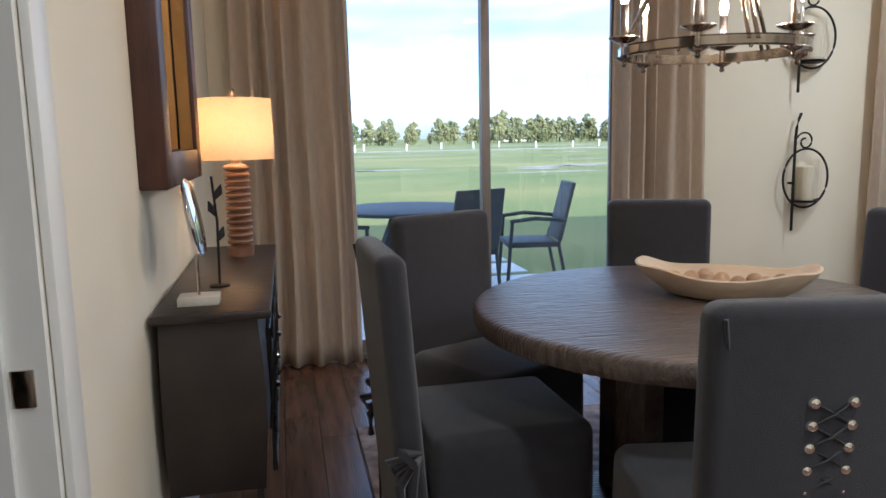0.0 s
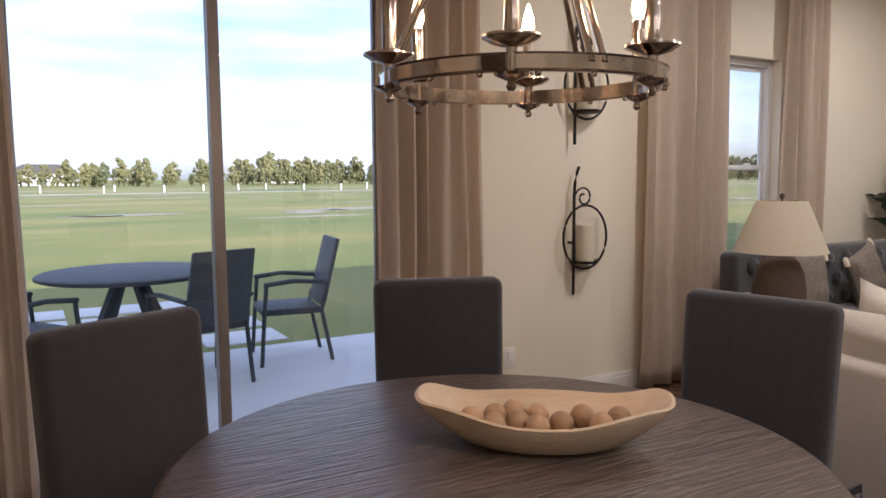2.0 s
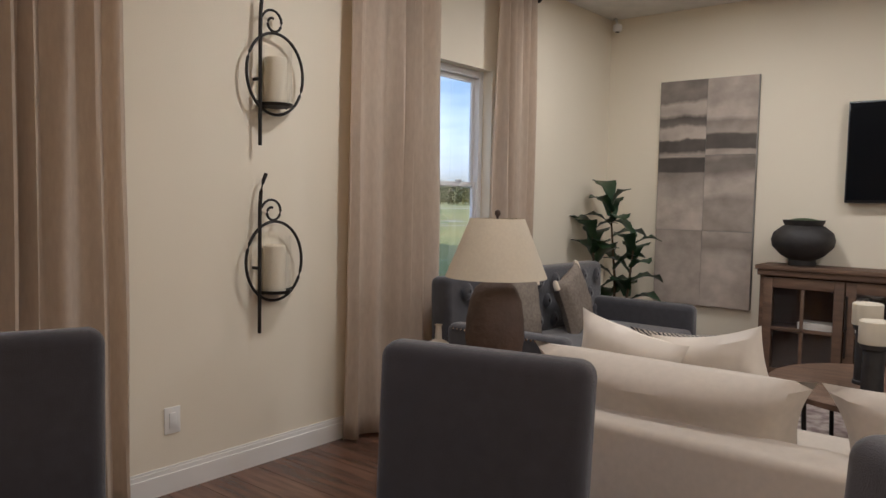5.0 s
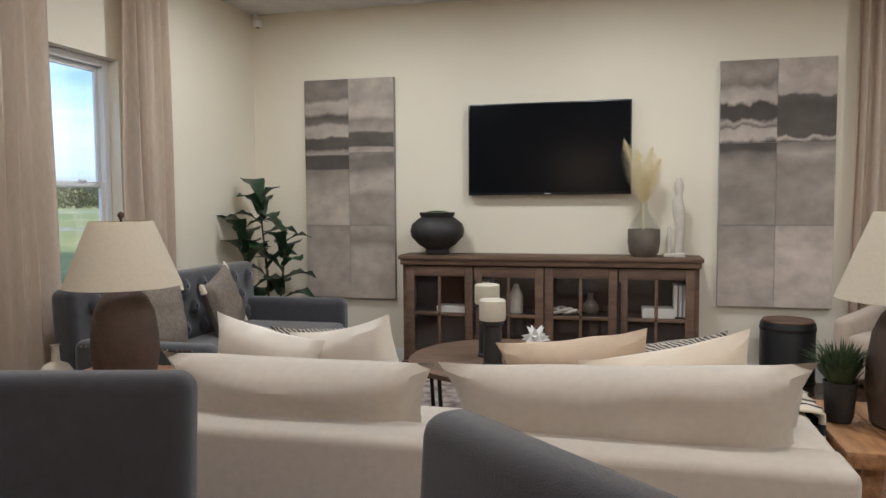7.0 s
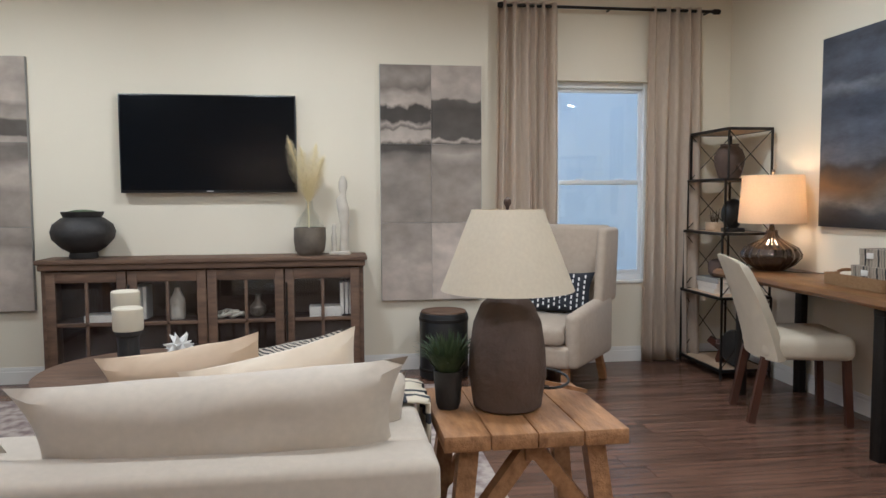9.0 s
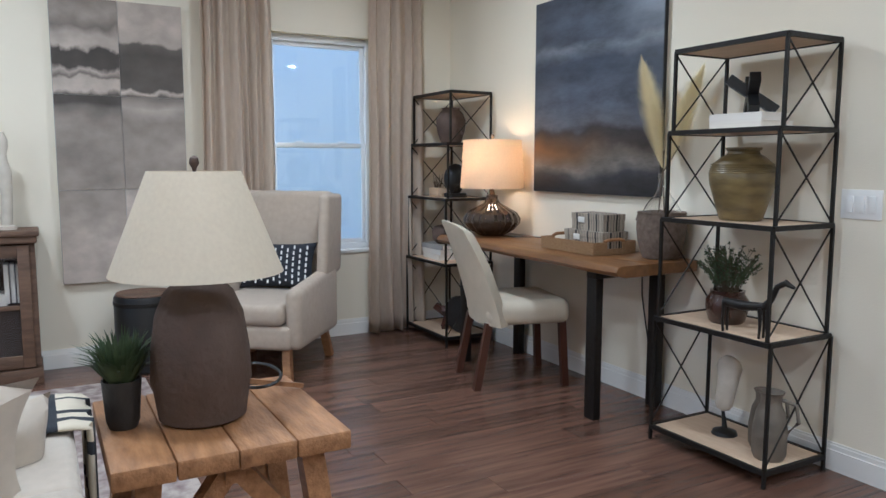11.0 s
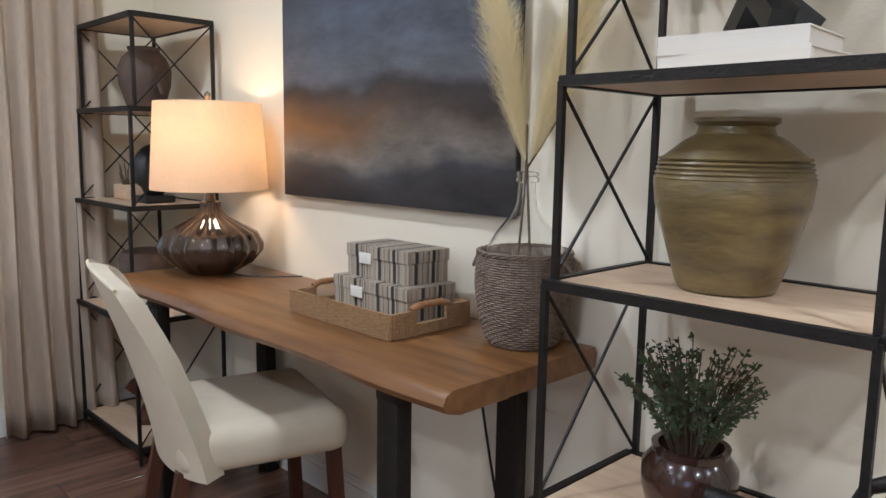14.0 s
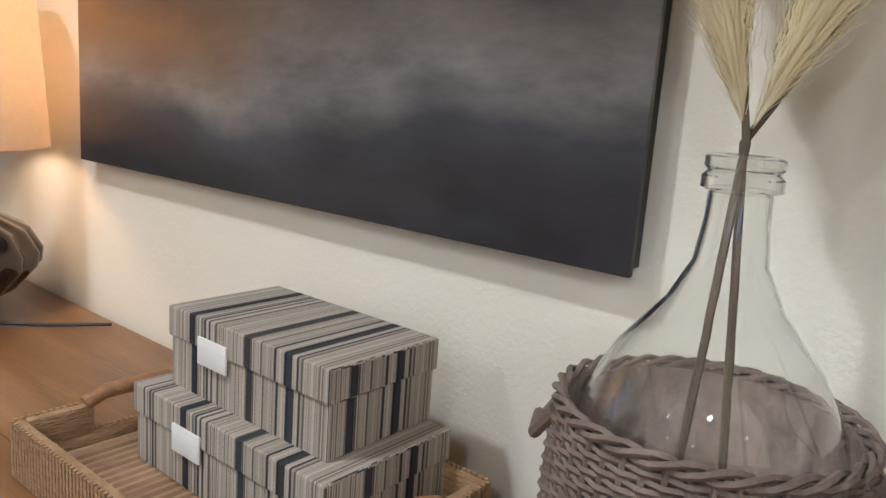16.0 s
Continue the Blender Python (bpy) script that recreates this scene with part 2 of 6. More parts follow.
M_LENS = mat("downlight_lens", (0.9, 0.88, 0.8), emit=(1.0, 0.8, 0.55), estr=5)
M_BLACK = mat("black_lacquer", (0.012, 0.012, 0.012), rough=0.4)
M_BEIGE = mat("beige_upholstery", (0.48, 0.4, 0.31), (0.42, 0.345, 0.265), 0.95, scale=30, bump=0.2, bscale=450, sheen=0.2)
M_NAVY = mat("dark_blue_fabric", (0.03, 0.033, 0.042), (0.02, 0.022, 0.03), 0.9, bump=0.3, bscale=300)

# ---- mesh helpers ----


def box(bm, a, b, bev=0.0, seg=2):
    r = bmesh.ops.create_cube(bm, size=1.0)
    for v in r["verts"]:
        v.co = Vector([a[i] + (v.co[i] + 0.5) * (b[i] - a[i]) for i in range(3)])
    if bev:
        es = list({e for v in r["verts"] for e in v.link_edges})
        bmesh.ops.bevel(bm, geom=es, offset=bev, segments=seg, affect="EDGES", profile=0.5)
    return bm


def bx(a, b, bev=0.0, seg=2):
    return box(bmesh.new(), a, b, bev, seg)


def lathe(prof, seg=32, bm=None, at=(0, 0, 0), flute=None, cap=True):
    bm = bm or bmesh.new()
    prof = [(max(r, 0.0004), z) for r, z in prof]
    rings = []
    for r, z in prof:
        ring = []
        for k in range(seg):
            a = 2 * math.pi * k / seg
            rr = r * (1 + (flute[0] * abs(math.sin(flute[1] * a / 2)) - flute[0] if flute else 0))
            ring.append(bm.verts.new((at[0] + rr * math.cos(a), at[1] + rr * math.sin(a), at[2] + z)))
        rings.append(ring)
    for p, q in zip(rings, rings[1:]):
        for k in range(seg):
            bm.faces.new((p[k], p[(k + 1) % seg], q[(k + 1) % seg], q[k]))
    if cap and prof[0] != prof[-1]:
        bm.faces.new(rings[0][::-1])
        bm.faces.new(rings[-1])
    return bm


def tube(pts, r, seg=8, closed=False, bm=None):
    bm = bm or bmesh.new()
    pts = [Vector(p) for p in pts]
    n = len(pts)
    rings = []
    for i, p in enumerate(pts):
        q0 = pts[i - 1] if (i or closed) else p
        q1 = pts[(i + 1) % n] if (i < n - 1 or closed) else p
        d = (q1 - q0).normalized()
        u = d.cross(Vector((0, 0, 1)) if abs(d.z) < 0.95 else Vector((1, 0, 0))).normalized()
        w = d.cross(u)
        rr = r[i] if isinstance(r, (list, tuple)) else r
        rings.append([bm.verts.new(p + rr * (math.cos(2 * math.pi * k / seg) * u + math.sin(2 * math.pi * k / seg) * w)) for k in range(seg)])
    for i in range(n if closed else n - 1):
        p, q = rings[i], rings[(i + 1) % n]
        for k in range(seg):
            bm.faces.new((p[k], p[(k + 1) % seg], q[(k + 1) % seg], q[k]))
    if not closed:
        bm.faces.new(rings[0][::-1])
        bm.faces.new(rings[-1])
    return bm


def bar(p, q, w, h=None, bm=None):
    """A square bar from p to q."""
    bm = bm or bmesh.new()
    h = h or w
    p, q = Vector(p), Vector(q)
    d = (q - p).normalized()
    u = d.cross(Vector((0, 0, 1)) if abs(d.z) < 0.95 else Vector((0, 1, 0))).normalized()
    v = d.cross(u)
    c = [[bm.verts.new(e + u * w / 2 * a + v * h / 2 * b) for a, b in ((-1, -1), (1, -1), (1, 1), (-1, 1))] for e in (p, q)]
    for k in range(4):
        bm.faces.new((c[0][k], c[0][(k + 1) % 4], c[1][(k + 1) % 4], c[1][k]))
    bm.faces.new(c[0][::-1])
    bm.faces.new(c[1])
    return bm


def pillow(w, h, t, n=16, pinch=0.12, m=None, seed=0):
    """A stuffed cushion in the xz plane, thickness along y, base at z=0."""
    bm = bmesh.new()
    g = {}
    for s in (-1, 1):
        for i in range(n + 1):
            for j in range(n + 1):
                u, v = 2 * i / n - 1, 2 * j / n - 1
                edge = i in (0, n) or j in (0, n)
                if edge and s == 1:
                    g[s, i, j] = g[-1, i, j]
                    continue
                d = ((1 - u ** 4) * (1 - v ** 4)) ** 0.5
                x = u * w / 2 * (1 - pinch * (1 - abs(v) ** 2) * u * u)
                z = h / 2 + v * h / 2 * (1 - pinch * (1 - abs(u) ** 2) * v * v)
                wr = noise.noise((u * 2.2 + seed, v * 2.2, s * 3)) * 0.12 * t
                g[s, i, j] = bm.verts.new((x, s * t / 2 * d + wr * d, z))
    for s in (-1, 1):
        for i in range(n):
            for j in range(n):
                q = [g[s, i, j], g[s, i + 1, j], g[s, i + 1, j + 1], g[s, i, j + 1]]
                bm.faces.new(q if s < 0 else q[::-1])
    if m is not None:
        bm.transform(m)
    return bm


def mesh_of(name, bm, material, smooth=True):
    bmesh.ops.recalc_face_normals(bm, faces=bm.faces)
    me = bpy.data.meshes.new(name)
    bm.to_mesh(me)
    bm.free()
    for m in (material if isinstance(material, (list, tuple)) else [material]):
        me.materials.append(m)
    if smooth and len(me.polygons) > 6:
        me.polygons.foreach_set("use_smooth", [True] * len(me.polygons))
        me.set_sharp_from_angle(angle=radians(40))
    return me


def part(name, bm, material, parent=None, label="", m=None, kind=""):
    ob = new(name, mesh_of(name, bm, material))
    if m is not None:
        ob.matrix_basis = m
    if parent:
        ob.parent = parent
    return tagged(ob, label, kind=kind)


def thing(name, label, category, m=None, group=""):
    ob = new(name)
    ob.empty_display_size = 0.1
    if m is not None:
        ob.matrix_basis = m
    return tagged(ob, label, category, group)


def single(name, bm, material, label, category, m=None, group=""):
    return tagged(part(name, bm, material, m=m), label, category, group)


def setting(name, bm, material, label=""):
    return tagged(part(name, bm, material), label, kind="structure")


def moved(bm, m):
    bm.transform(m)
    return bm


# ---- the rooms ----
H = 2.75
XW, YN, YS, XE = 0.53, 3.8, -2.42, 7.55
T = 0.15
floor = setting("floor", bx((-1.6, -4.6, -0.12), (XE + T, YN + T, -0.012)), M_SUBFLOOR, "dark reddish-brown wood-look plank floor")
ceiling = setting("ceiling", bx((-1.6, -4.6, H), (XE + T, YN + T, H + 0.12)), M_CEIL, "plain white ceiling with fine texture")


def wall(name, pieces, label):
    bm = bmesh.new()
    for a, b in pieces:
        box(bm, a, b)
    return setting(name, bm, M_WALL, label)


DX0, DX1, DH = 1.18, 2.94, 2.4
WX0, WX1, WZ0, WZ1 = 5.12, 5.9, 0.64, 2.105
wall("wall_north", [((-1.6, YN, 0), (DX0, YN + T, H)), ((DX1, YN, 0), (WX0, YN + T, H)), ((WX1, YN, 0), (XE + T, YN + T, H)),
                    ((DX0, YN, DH), (DX1, YN + T, H)), ((WX0, YN, WZ1), (WX1, YN + T, H)), ((WX0, YN, 0), (WX1, YN + T, WZ0))],
     "warm off-white painted wall with patio door and window")
VY0, VY1, VZ0, VZ1 = -1.8, -1.02, 0.62, 2.12
wall("wall_east", [((XE, YS - T, 0), (XE + T, VY0, H)), ((XE, VY1, 0), (XE + T, YN, H)), ((XE, VY0, VZ1), (XE + T, VY1, H)),
                   ((XE, VY0, 0), (XE + T, VY1, VZ0))], "warm off-white painted wall behind the television")
wall("wall_south", [((4.08, YS - T, 0), (XE, YS, H)), ((4.08, -4.6, 0), (4.08 + T, YS - T, H))], "off-white painted wall behind the desk")
wall("wall_hall", [((-1.6, -4.75, 0), (4.23, -4.6, H)), ((-1.75, -4.75, 0), (-1.6, YN + T, H))], "off-white painted hallway wall")
wall("wall_west", [((XW - T, 0.86, 0), (XW, YN, H)), ((XW - T, -0.1, 2.08), (XW, 0.86, H)), ((XW - T, -4.6, 0), (XW, -0.1, H))],
     "off-white painted wall behind the sideboard")


def base_run(name, a, b, side):
    """Baseboard from a to b, thick towards side, with a stepped top."""
    bm = bmesh.new()
    s = Vector((*side, 0))
    for t, z0, z1 in ((0.016, 0, 0.085), (0.010, 0.085, 0.105), (0.006, 0.105, 0.115)):
        lo = [min(a[i], b[i], a[i] + s[i] * t, b[i] + s[i] * t) for i in range(2)]
        hi = [max(a[i], b[i], a[i] + s[i] * t, b[i] + s[i] * t) for i in range(2)]
        box(bm, (*lo, z0), (*hi, z1))
    setting(name, bm, M_TRIM, "white moulded baseboard")


base_run("baseboard_north_1", (DX1 + 0.0, YN), (XE, YN), (0, -1))
base_run("baseboard_north_2", (XW, YN), (DX0, YN), (0, -1))
base_run("baseboard_east", (XE, YS), (XE, YN - 0.017), (-1, 0))
base_run("baseboard_south", (4.08, YS), (XE - 0.017, YS), (0, 1))
base_run("baseboard_west", (XW, 0.96), (XW, YN - 0.017), (1, 0))

# door opening on the west side
bm = bmesh.new()
box(bm, (XW + 0.001, 0.86, 0), (XW + 0.018, 0.945, 2.16), 0.004)
box(bm, (XW + 0.001, -0.185, 0), (XW + 0.018, -0.1, 2.16), 0.004)
box(bm, (XW + 0.001, -0.1, 2.08), (XW + 0.018, 0.86, 2.16), 0.004)
box(bm, (XW - T - 0.002, 0.84, 0), (XW, 0.859, 2.08))
box(bm, (XW - 0.1, 0.826, 0), (XW - 0.06, 0.842, 2.08))
trim = setting("trim", bm, M_TRIM, "white painted door casing and jamb")
part("strike_plate", bx((XW - 0.055, 0.836, 0.86), (XW - 0.02, 0.841, 0.92), 0.001), M_BRONZE, trim, "small metal strike plate")


def window(name, m, w, h, label):
    """Single-hung window: x across, y outwards, origin at the lower left of the opening on the room face."""
    ob = tagged(thing(name, label, "", m), kind="structure")
    fr = bmesh.new()
    f = 0.045
    for a, b in (((0, 0.07, 0), (f, 0.13, h)), ((w - f, 0.07, 0), (w, 0.13, h)), ((f, 0.07, 0), (w - f, 0.13, f)), ((f, 0.07, h - f), (w - f, 0.13, h))):
        box(fr, a, b, 0.004)
    part("window_frame", fr, M_VINYL, ob)
    for z0, z1, y in ((f, h * 0.5 + 0.015, 0.085), (h * 0.5 - 0.02, h - f, 0.105)):
        sb = bmesh.new()
        s = 0.03
        for a, b in (((f, y, z0), (f + s, y + 0.018, z1)), ((w - f - s, y, z0), (w - f, y + 0.018, z1)), ((f + s, y, z0), (w - f - s, y + 0.018, z0 + s)),
                     ((f + s, y, z1 - s), (w - f - s, y + 0.018, z1))):
            box(sb, a, b, 0.003)
        sash = part("sash", sb, M_VINYL, ob)
        p = part("pane", bx((f + s, y + 0.007, z0 + s), (w - f - s, y + 0.011, z1 - s)), M_GLASS, sash)
        p.visible_shadow = False
    for k in (0.3, 0.7):
        part("latch", bx((w * k - 0.03, 0.072, h * 0.5 + 0.015), (w * k + 0.03, 0.085, h * 0.5 + 0.028), 0.003), M_VINYL, ob)
    part("window_sill", bx((-0.0, -0.012, -0.02), (w, 0.07, 0.004), 0.004), M_TRIM, ob)
    return ob


window("window_1", pose(WX0, YN, WZ0), WX1 - WX0, WZ1 - WZ0, "white single-hung vinyl window over the loveseat")
window("window_2", pose(XE, VY1, VZ0, 0, 0, -90), VY1 - VY0, VZ1 - VZ0, "white single-hung vinyl window beside the armchair")

door = tagged(thing("door_1", "closed sliding glass patio door in a bronze frame", "", pose(DX0, YN, 0)), kind="structure")
dw = DX1 - DX0
bm = bmesh.new()
for a, b in (((0, 0.02, 0), (0.04, 0.14, DH)), ((dw - 0.04, 0.02, 0), (dw, 0.14, DH)), ((0.04, 0.02, DH - 0.04), (dw - 0.04, 0.14, DH)), ((0.04, 0.0, 0), (dw - 0.04, 0.14, 0.03))):
    box(bm, a, b, 0.003)
part("door_frame", bm, M_ALU, door)
for x0, x1, y in ((0.04, dw / 2 + 0.025, 0.045), (dw / 2 - 0.025, dw - 0.04, 0.085)):
    bm = bmesh.new()
    for a, b in (((x0, y, 0.03), (x0 + 0.05, y + 0.03, DH - 0.04)), ((x1 - 0.05, y, 0.03), (x1, y + 0.03, DH - 0.04)),
                 ((x0 + 0.05, y, 0.03), (x1 - 0.05, y + 0.03, 0.1)), ((x0 + 0.05, y, DH - 0.1), (x1 - 0.05, y + 0.03, DH - 0.04))):
        box(bm, a, b, 0.003)
    leaf = part("sliding_panel", bm, M_ALU, door)
    p = part("pane", bx((x0 + 0.05, y + 0.013, 0.1), (x1 - 0.05, y + 0.018, DH - 0.1)), M_GLASS, leaf)
    p.visible_shadow = False


def curtain(name, x0, x1, z1, folds, m, label, seed=0, amp=0.035, flare=0.05):
    """A pleated panel in the xz plane, hung from z1, with grommet folds along x."""
    ob = thing(name, label, "curtain", m, "curtain panels")
    bm = bmesh.new()
    nx, nz = folds * 8, 24
    g = []
    for j in range(nz + 1):
        v = j / nz
        row = []
        for i in range(nx + 1):
            u = i / nx
            k = 1 + 0.95 * noise.noise((seed + u * 4.3, v * 1.1, 0))
            a = amp * (0.75 + 0.35 * v) * k
            x = x0 + (x1 - x0) * u + flare * v * (u - 0.5) + 0.015 * noise.noise((u * 5, v * 2, seed))
            y = a * math.sin(2 * math.pi * folds * (u + 0.09 * noise.noise((seed, 7, u * 3.1))) + 1.5 * noise.noise((seed, v * 1.3, u * 3))) + 0.02 * v * noise.noise((u * 4, seed, v * 3))
            row.append(bm.verts.new((x, y, z1 * (1 - v) + 0.008 + 0.012 * (1 + noise.noise((u * 6, seed, 4))) * v)))
        g.append(row)
    for j in range(nz):
        for i in range(nx):
            bm.faces.new((g[j][i], g[j][i + 1], g[j + 1][i + 1], g[j + 1][i]))
    c = part("panel", bm, M_CURT, ob)
    s = c.modifiers.new("thickness", "SOLIDIFY")
    s.thickness = 0.003
    return ob


def rod(m, w, label):
    ob = thing("curtain_rod", label, "curtain rod", m)
    part("rod", tube([(0, 0, 0), (w, 0, 0)], 0.011, 12), M_IRON, ob)
    for x in (0, w):
        part("finial", moved(lathe([(0.014, -0.03), (0.02, -0.02), (0.02, 0.02), (0.014, 0.03)], 16), pose(x, 0, 0, 0, 90, 0)), M_IRON, ob)
    for x in (0.05, w / 2, w - 0.05):
        part("bracket", bar((x, 0, 0), (x, 0.092, 0), 0.012), M_IRON, ob)


N = YN - 0.1
RZ = 2.64
curtain("curtain", 0.66, 1.26, RZ, 6, pose(0, N, 0), "beige linen curtain panel beside the patio door", 1)
curtain("curtain", 2.8, 3.36, RZ, 6, pose(0, N, 0), "beige linen curtain panel beside the patio door", 5)
curtain("curtain", 4.56, 5.24, RZ, 6, pose(0, N, 0), "beige linen curtain panel beside the window", 9)
curtain("curtain", 5.84, 6.24, RZ, 5, pose(0, N, 0), "beige linen curtain panel beside the window", 13)
E_ = XE - 0.1
curtain("curtain", 0.58, 1.02, RZ, 6, pose(E_, 0, 0, 0, 0, -90), "beige linen curtain panel by the armchair", 21)
curtain("curtain", 1.72, 2.12, RZ, 5, pose(E_, 0, 0, 0, 0, -90), "beige linen curtain panel by the shelf", 25)
rod(pose(0.6, N, RZ - 0.015), 2.86, "black iron curtain rod over the patio door")
rod(pose(4.56, N, RZ - 0.015), 1.7, "black iron curtain rod over the window")
rod(pose(E_, -0.61, RZ - 0.015, 0, 0, -90), 1.63, "black iron curtain rod over the window")

# ---- dining ----
TC = (2.08, 1.625)
tab = thing("round_dining_table", "round dark weathered wooden pedestal dining table", "table", pose(TC[0], TC[1], 0))
R = 0.65
part("tabletop", lathe([(0.0, 0.695), (R - 0.02, 0.695), (R - 0.004, 0.7), (R, 0.71), (R, 0.745), (R - 0.006, 0.755), (R - 0.02, 0.76), (0.0, 0.76)], 72), M_TABLE, tab)
part("apron", lathe([(0.4, 0.64), (0.42, 0.64), (0.42, 0.695), (0.4, 0.695)], 40), M_TABLE, tab)
for k in range(4):
    a = k * math.pi / 2 + 0.5
    part("post", bx((-0.05, -0.05, 0.08), (0.05, 0.05, 0.64), 0.008), M_TABLE, tab, m=pose(0.24 * math.cos(a), 0.24 * math.sin(a), 0, 0, 0, math.degrees(a)))
part("base", lathe([(0.36, 0.012), (0.38, 0.02), (0.38, 0.07), (0.34, 0.085), (0.0, 0.085)], 40), M_TABLE, tab)


def slip_chair(m, label, laced=False):
    """A slip-covered dining chair; it faces +y, its back stands at -y."""
    ob = thing("dining_chair", label, "chair", m, "chairs round the dining table")
    skirt = bx((-0.225, -0.2, 0.03), (0.225, 0.25, 0.49), 0.035, 4)
    for v in skirt.verts:
        k = 1 - v.co.z / 0.5
        v.co.x *= 1 + 0.05 * k
        if v.co.z > 0.45:
            v.co.z += 0.02 * (1 - (v.co.x / 0.23) ** 2)
    part("seat", skirt, M_SLIP, ob)
    back = bx((-0.215, -0.275, 0.04), (0.215, -0.195, 0.975), 0.03, 4)
    for v in back.verts:
        v.co.y -= 0.13 * max(0, v.co.z - 0.42) ** 1.15
        v.co.x *= 1 + 0.05 * min(1, v.co.z) - 0.02
        if v.co.z > 0.9:
            v.co.z += 0.012 * (1 - (v.co.x / 0.22) ** 2)
    part("backrest", back, M_SLIP, ob)
    seam = tube([(-0.2, -0.34, 0.955), (-0.19, -0.33, 0.9), (-0.2, -0.285, 0.5), (-0.21, -0.283, 0.08)], 0.004, 6)
    part("seam", seam, M_SLIP, ob)
    if laced:
        for k in range(6):
            z = 0.8 - k * 0.043
            y = -0.283 - 0.13 * max(0, z - 0.42) ** 1.15
            for s in (-1, 1):
                part("stud", moved(lathe([(0.0, 0.0), (0.011, 0.001), (0.009, 0.006), (0.0, 0.009)][1:], 12), pose(0.035 * s, y - 0.002, z, 90, 0, 0)), M_MIRROR, ob, "round silver stud")
            part("lace", tube([(-0.035, y, z), (0.0, y - 0.006, z - 0.02), (0.035, y + 0.002, z - 0.043)], 0.003, 6), M_BLACK, ob, "black criss-cross lace")
            part("lace", tube([(0.035, y, z), (0.0, y - 0.008, z - 0.02), (-0.035, y + 0.002, z - 0.043)], 0.003, 6), M_BLACK, ob, "black criss-cross lace")
    else:
        for s in (-1, 1):
            bow = bmesh.new()
            tube([(s * 0.235, -0.24, 0.47), (s * 0.285, -0.3, 0.5), (s * 0.3, -0.27, 0.47), (s * 0.235, -0.24, 0.46)], [0.006, 0.013, 0.011, 0.006], 6, bm=bow)
            tube([(s * 0.235, -0.24, 0.47), (s * 0.25, -0.33, 0.46), (s * 0.24, -0.31, 0.43), (s * 0.235, -0.245, 0.46)], [0.006, 0.013, 0.011, 0.006], 6, bm=bow)
            tube([(s * 0.235, -0.245, 0.46), (s * 0.26, -0.3, 0.4), (s * 0.265, -0.3, 0.33)], [0.006, 0.014, 0.012], 6, bm=bow)
            tube([(s * 0.235, -0.245, 0.46), (s * 0.25, -0.265, 0.39), (s * 0.25, -0.27, 0.3)], [0.006, 0.013, 0.011], 6, bm=bow)
            part("tie", bow, M_SLIP, ob, "dark fabric tie bow")
    return ob


def facing(cx, cy, tx, ty):
    return math.degrees(math.atan2(-(tx - cx), ty - cy))


LAB = "charcoal grey slipcovered dining chair at the round table"
for k, (cx, cy, fx, fy) in enumerate(((1.12, 1.62, 1, 0.03), (1.47, 2.42, 0.42, -0.9), (2.51, 2.63, -0.36, -0.93), (3.12, 1.8, -0.96, -0.22), (2.9, 0.95, -0.72, 0.69), (1.81, 0.69, 0.16, 0.98))):
    n = math.hypot(fx, fy)
    px, py = cx + fx / n * 0.32, cy + fy / n * 0.32
    slip_chair(pose(px, py, 0, 0, 0, facing(0, 0, fx, fy)), LAB if k < 5 else "charcoal slipcovered dining chair with laced, studded back", k == 5)

# dough bowl with wooden balls
bowl = thing("dough_bowl", "long pale bleached-wood dough bowl on the dining table", "bowl", pose(2.21, 1.64, 0.76, 0, 0, -36))
bm = bmesh.new()
L, Wd = 0.27, 0.12


def bowl_ring(f, z, wav):
    out = []
    for k in range(48):
        a = 2 * math.pi * k / 48
        c, s = math.cos(a), math.sin(a)
        x = L * f * math.copysign(abs(c) ** 0.8, c)
        y = Wd * f ** 0.8 * math.copysign(abs(s) ** 0.9, s) * (1 + 0.1 * math.sin(3 * a))
        out.append(bm.verts.new((x, y, z + wav * (0.014 * math.cos(2 * a) + 0.006 * math.sin(5 * a)))))
    return out


rings = [bowl_ring(f, z, w) for f, z, w in ((0.42, 0.0, 0), (0.6, 0.008, 0), (0.8, 0.04, 0.3), (0.96, 0.075, 0.8), (1.0, 0.09, 1), (0.97, 0.094, 1), (0.92, 0.086, 1), (0.78, 0.045, 0.3), (0.55, 0.02, 0), (0.2, 0.016, 0))]
for p, q in zip(rings, rings[1:]):
    for k in range(48):
        bm.faces.new((p[k], p[(k + 1) % 48], q[(k + 1) % 48], q[k]))
bm.faces.new(rings[0][::-1])
bm.faces.new(rings[-1])
part("bowl", bm, M_BOWL, bowl)
ballmesh = None
bc, bs = math.cos(radians(-36)), math.sin(radians(-36))
for k, (u, v, w) in enumerate(((-0.15, 0.0, 0.062), (-0.1, 0.03, 0.06), (-0.1, -0.035, 0.06), (-0.05, 0.0, 0.055), (-0.01, 0.04, 0.058), (-0.01, -0.035, 0.058), (0.04, 0.005, 0.055), (0.085, 0.04, 0.06), (0.12, -0.02, 0.062), (0.16, 0.015, 0.066), (-0.06, 0.045, 0.066))):
    if ballmesh is None:
        bm = bmesh.new()
        bmesh.ops.create_uvsphere(bm, u_segments=18, v_segments=12, radius=0.026)
        ballmesh = mesh_of("wooden_ball", bm, M_BALL)
    b = tagged(new("wooden_ball", ballmesh), "small turned wooden ball in the dough bowl", "ball", "balls in the bowl")
    b.matrix_basis = pose(2.21 + u * bc - v * bs, 1.64 + u * bs + v * bc, 0.76 + w - 0.012, 40 * k, 25 * k, 0)

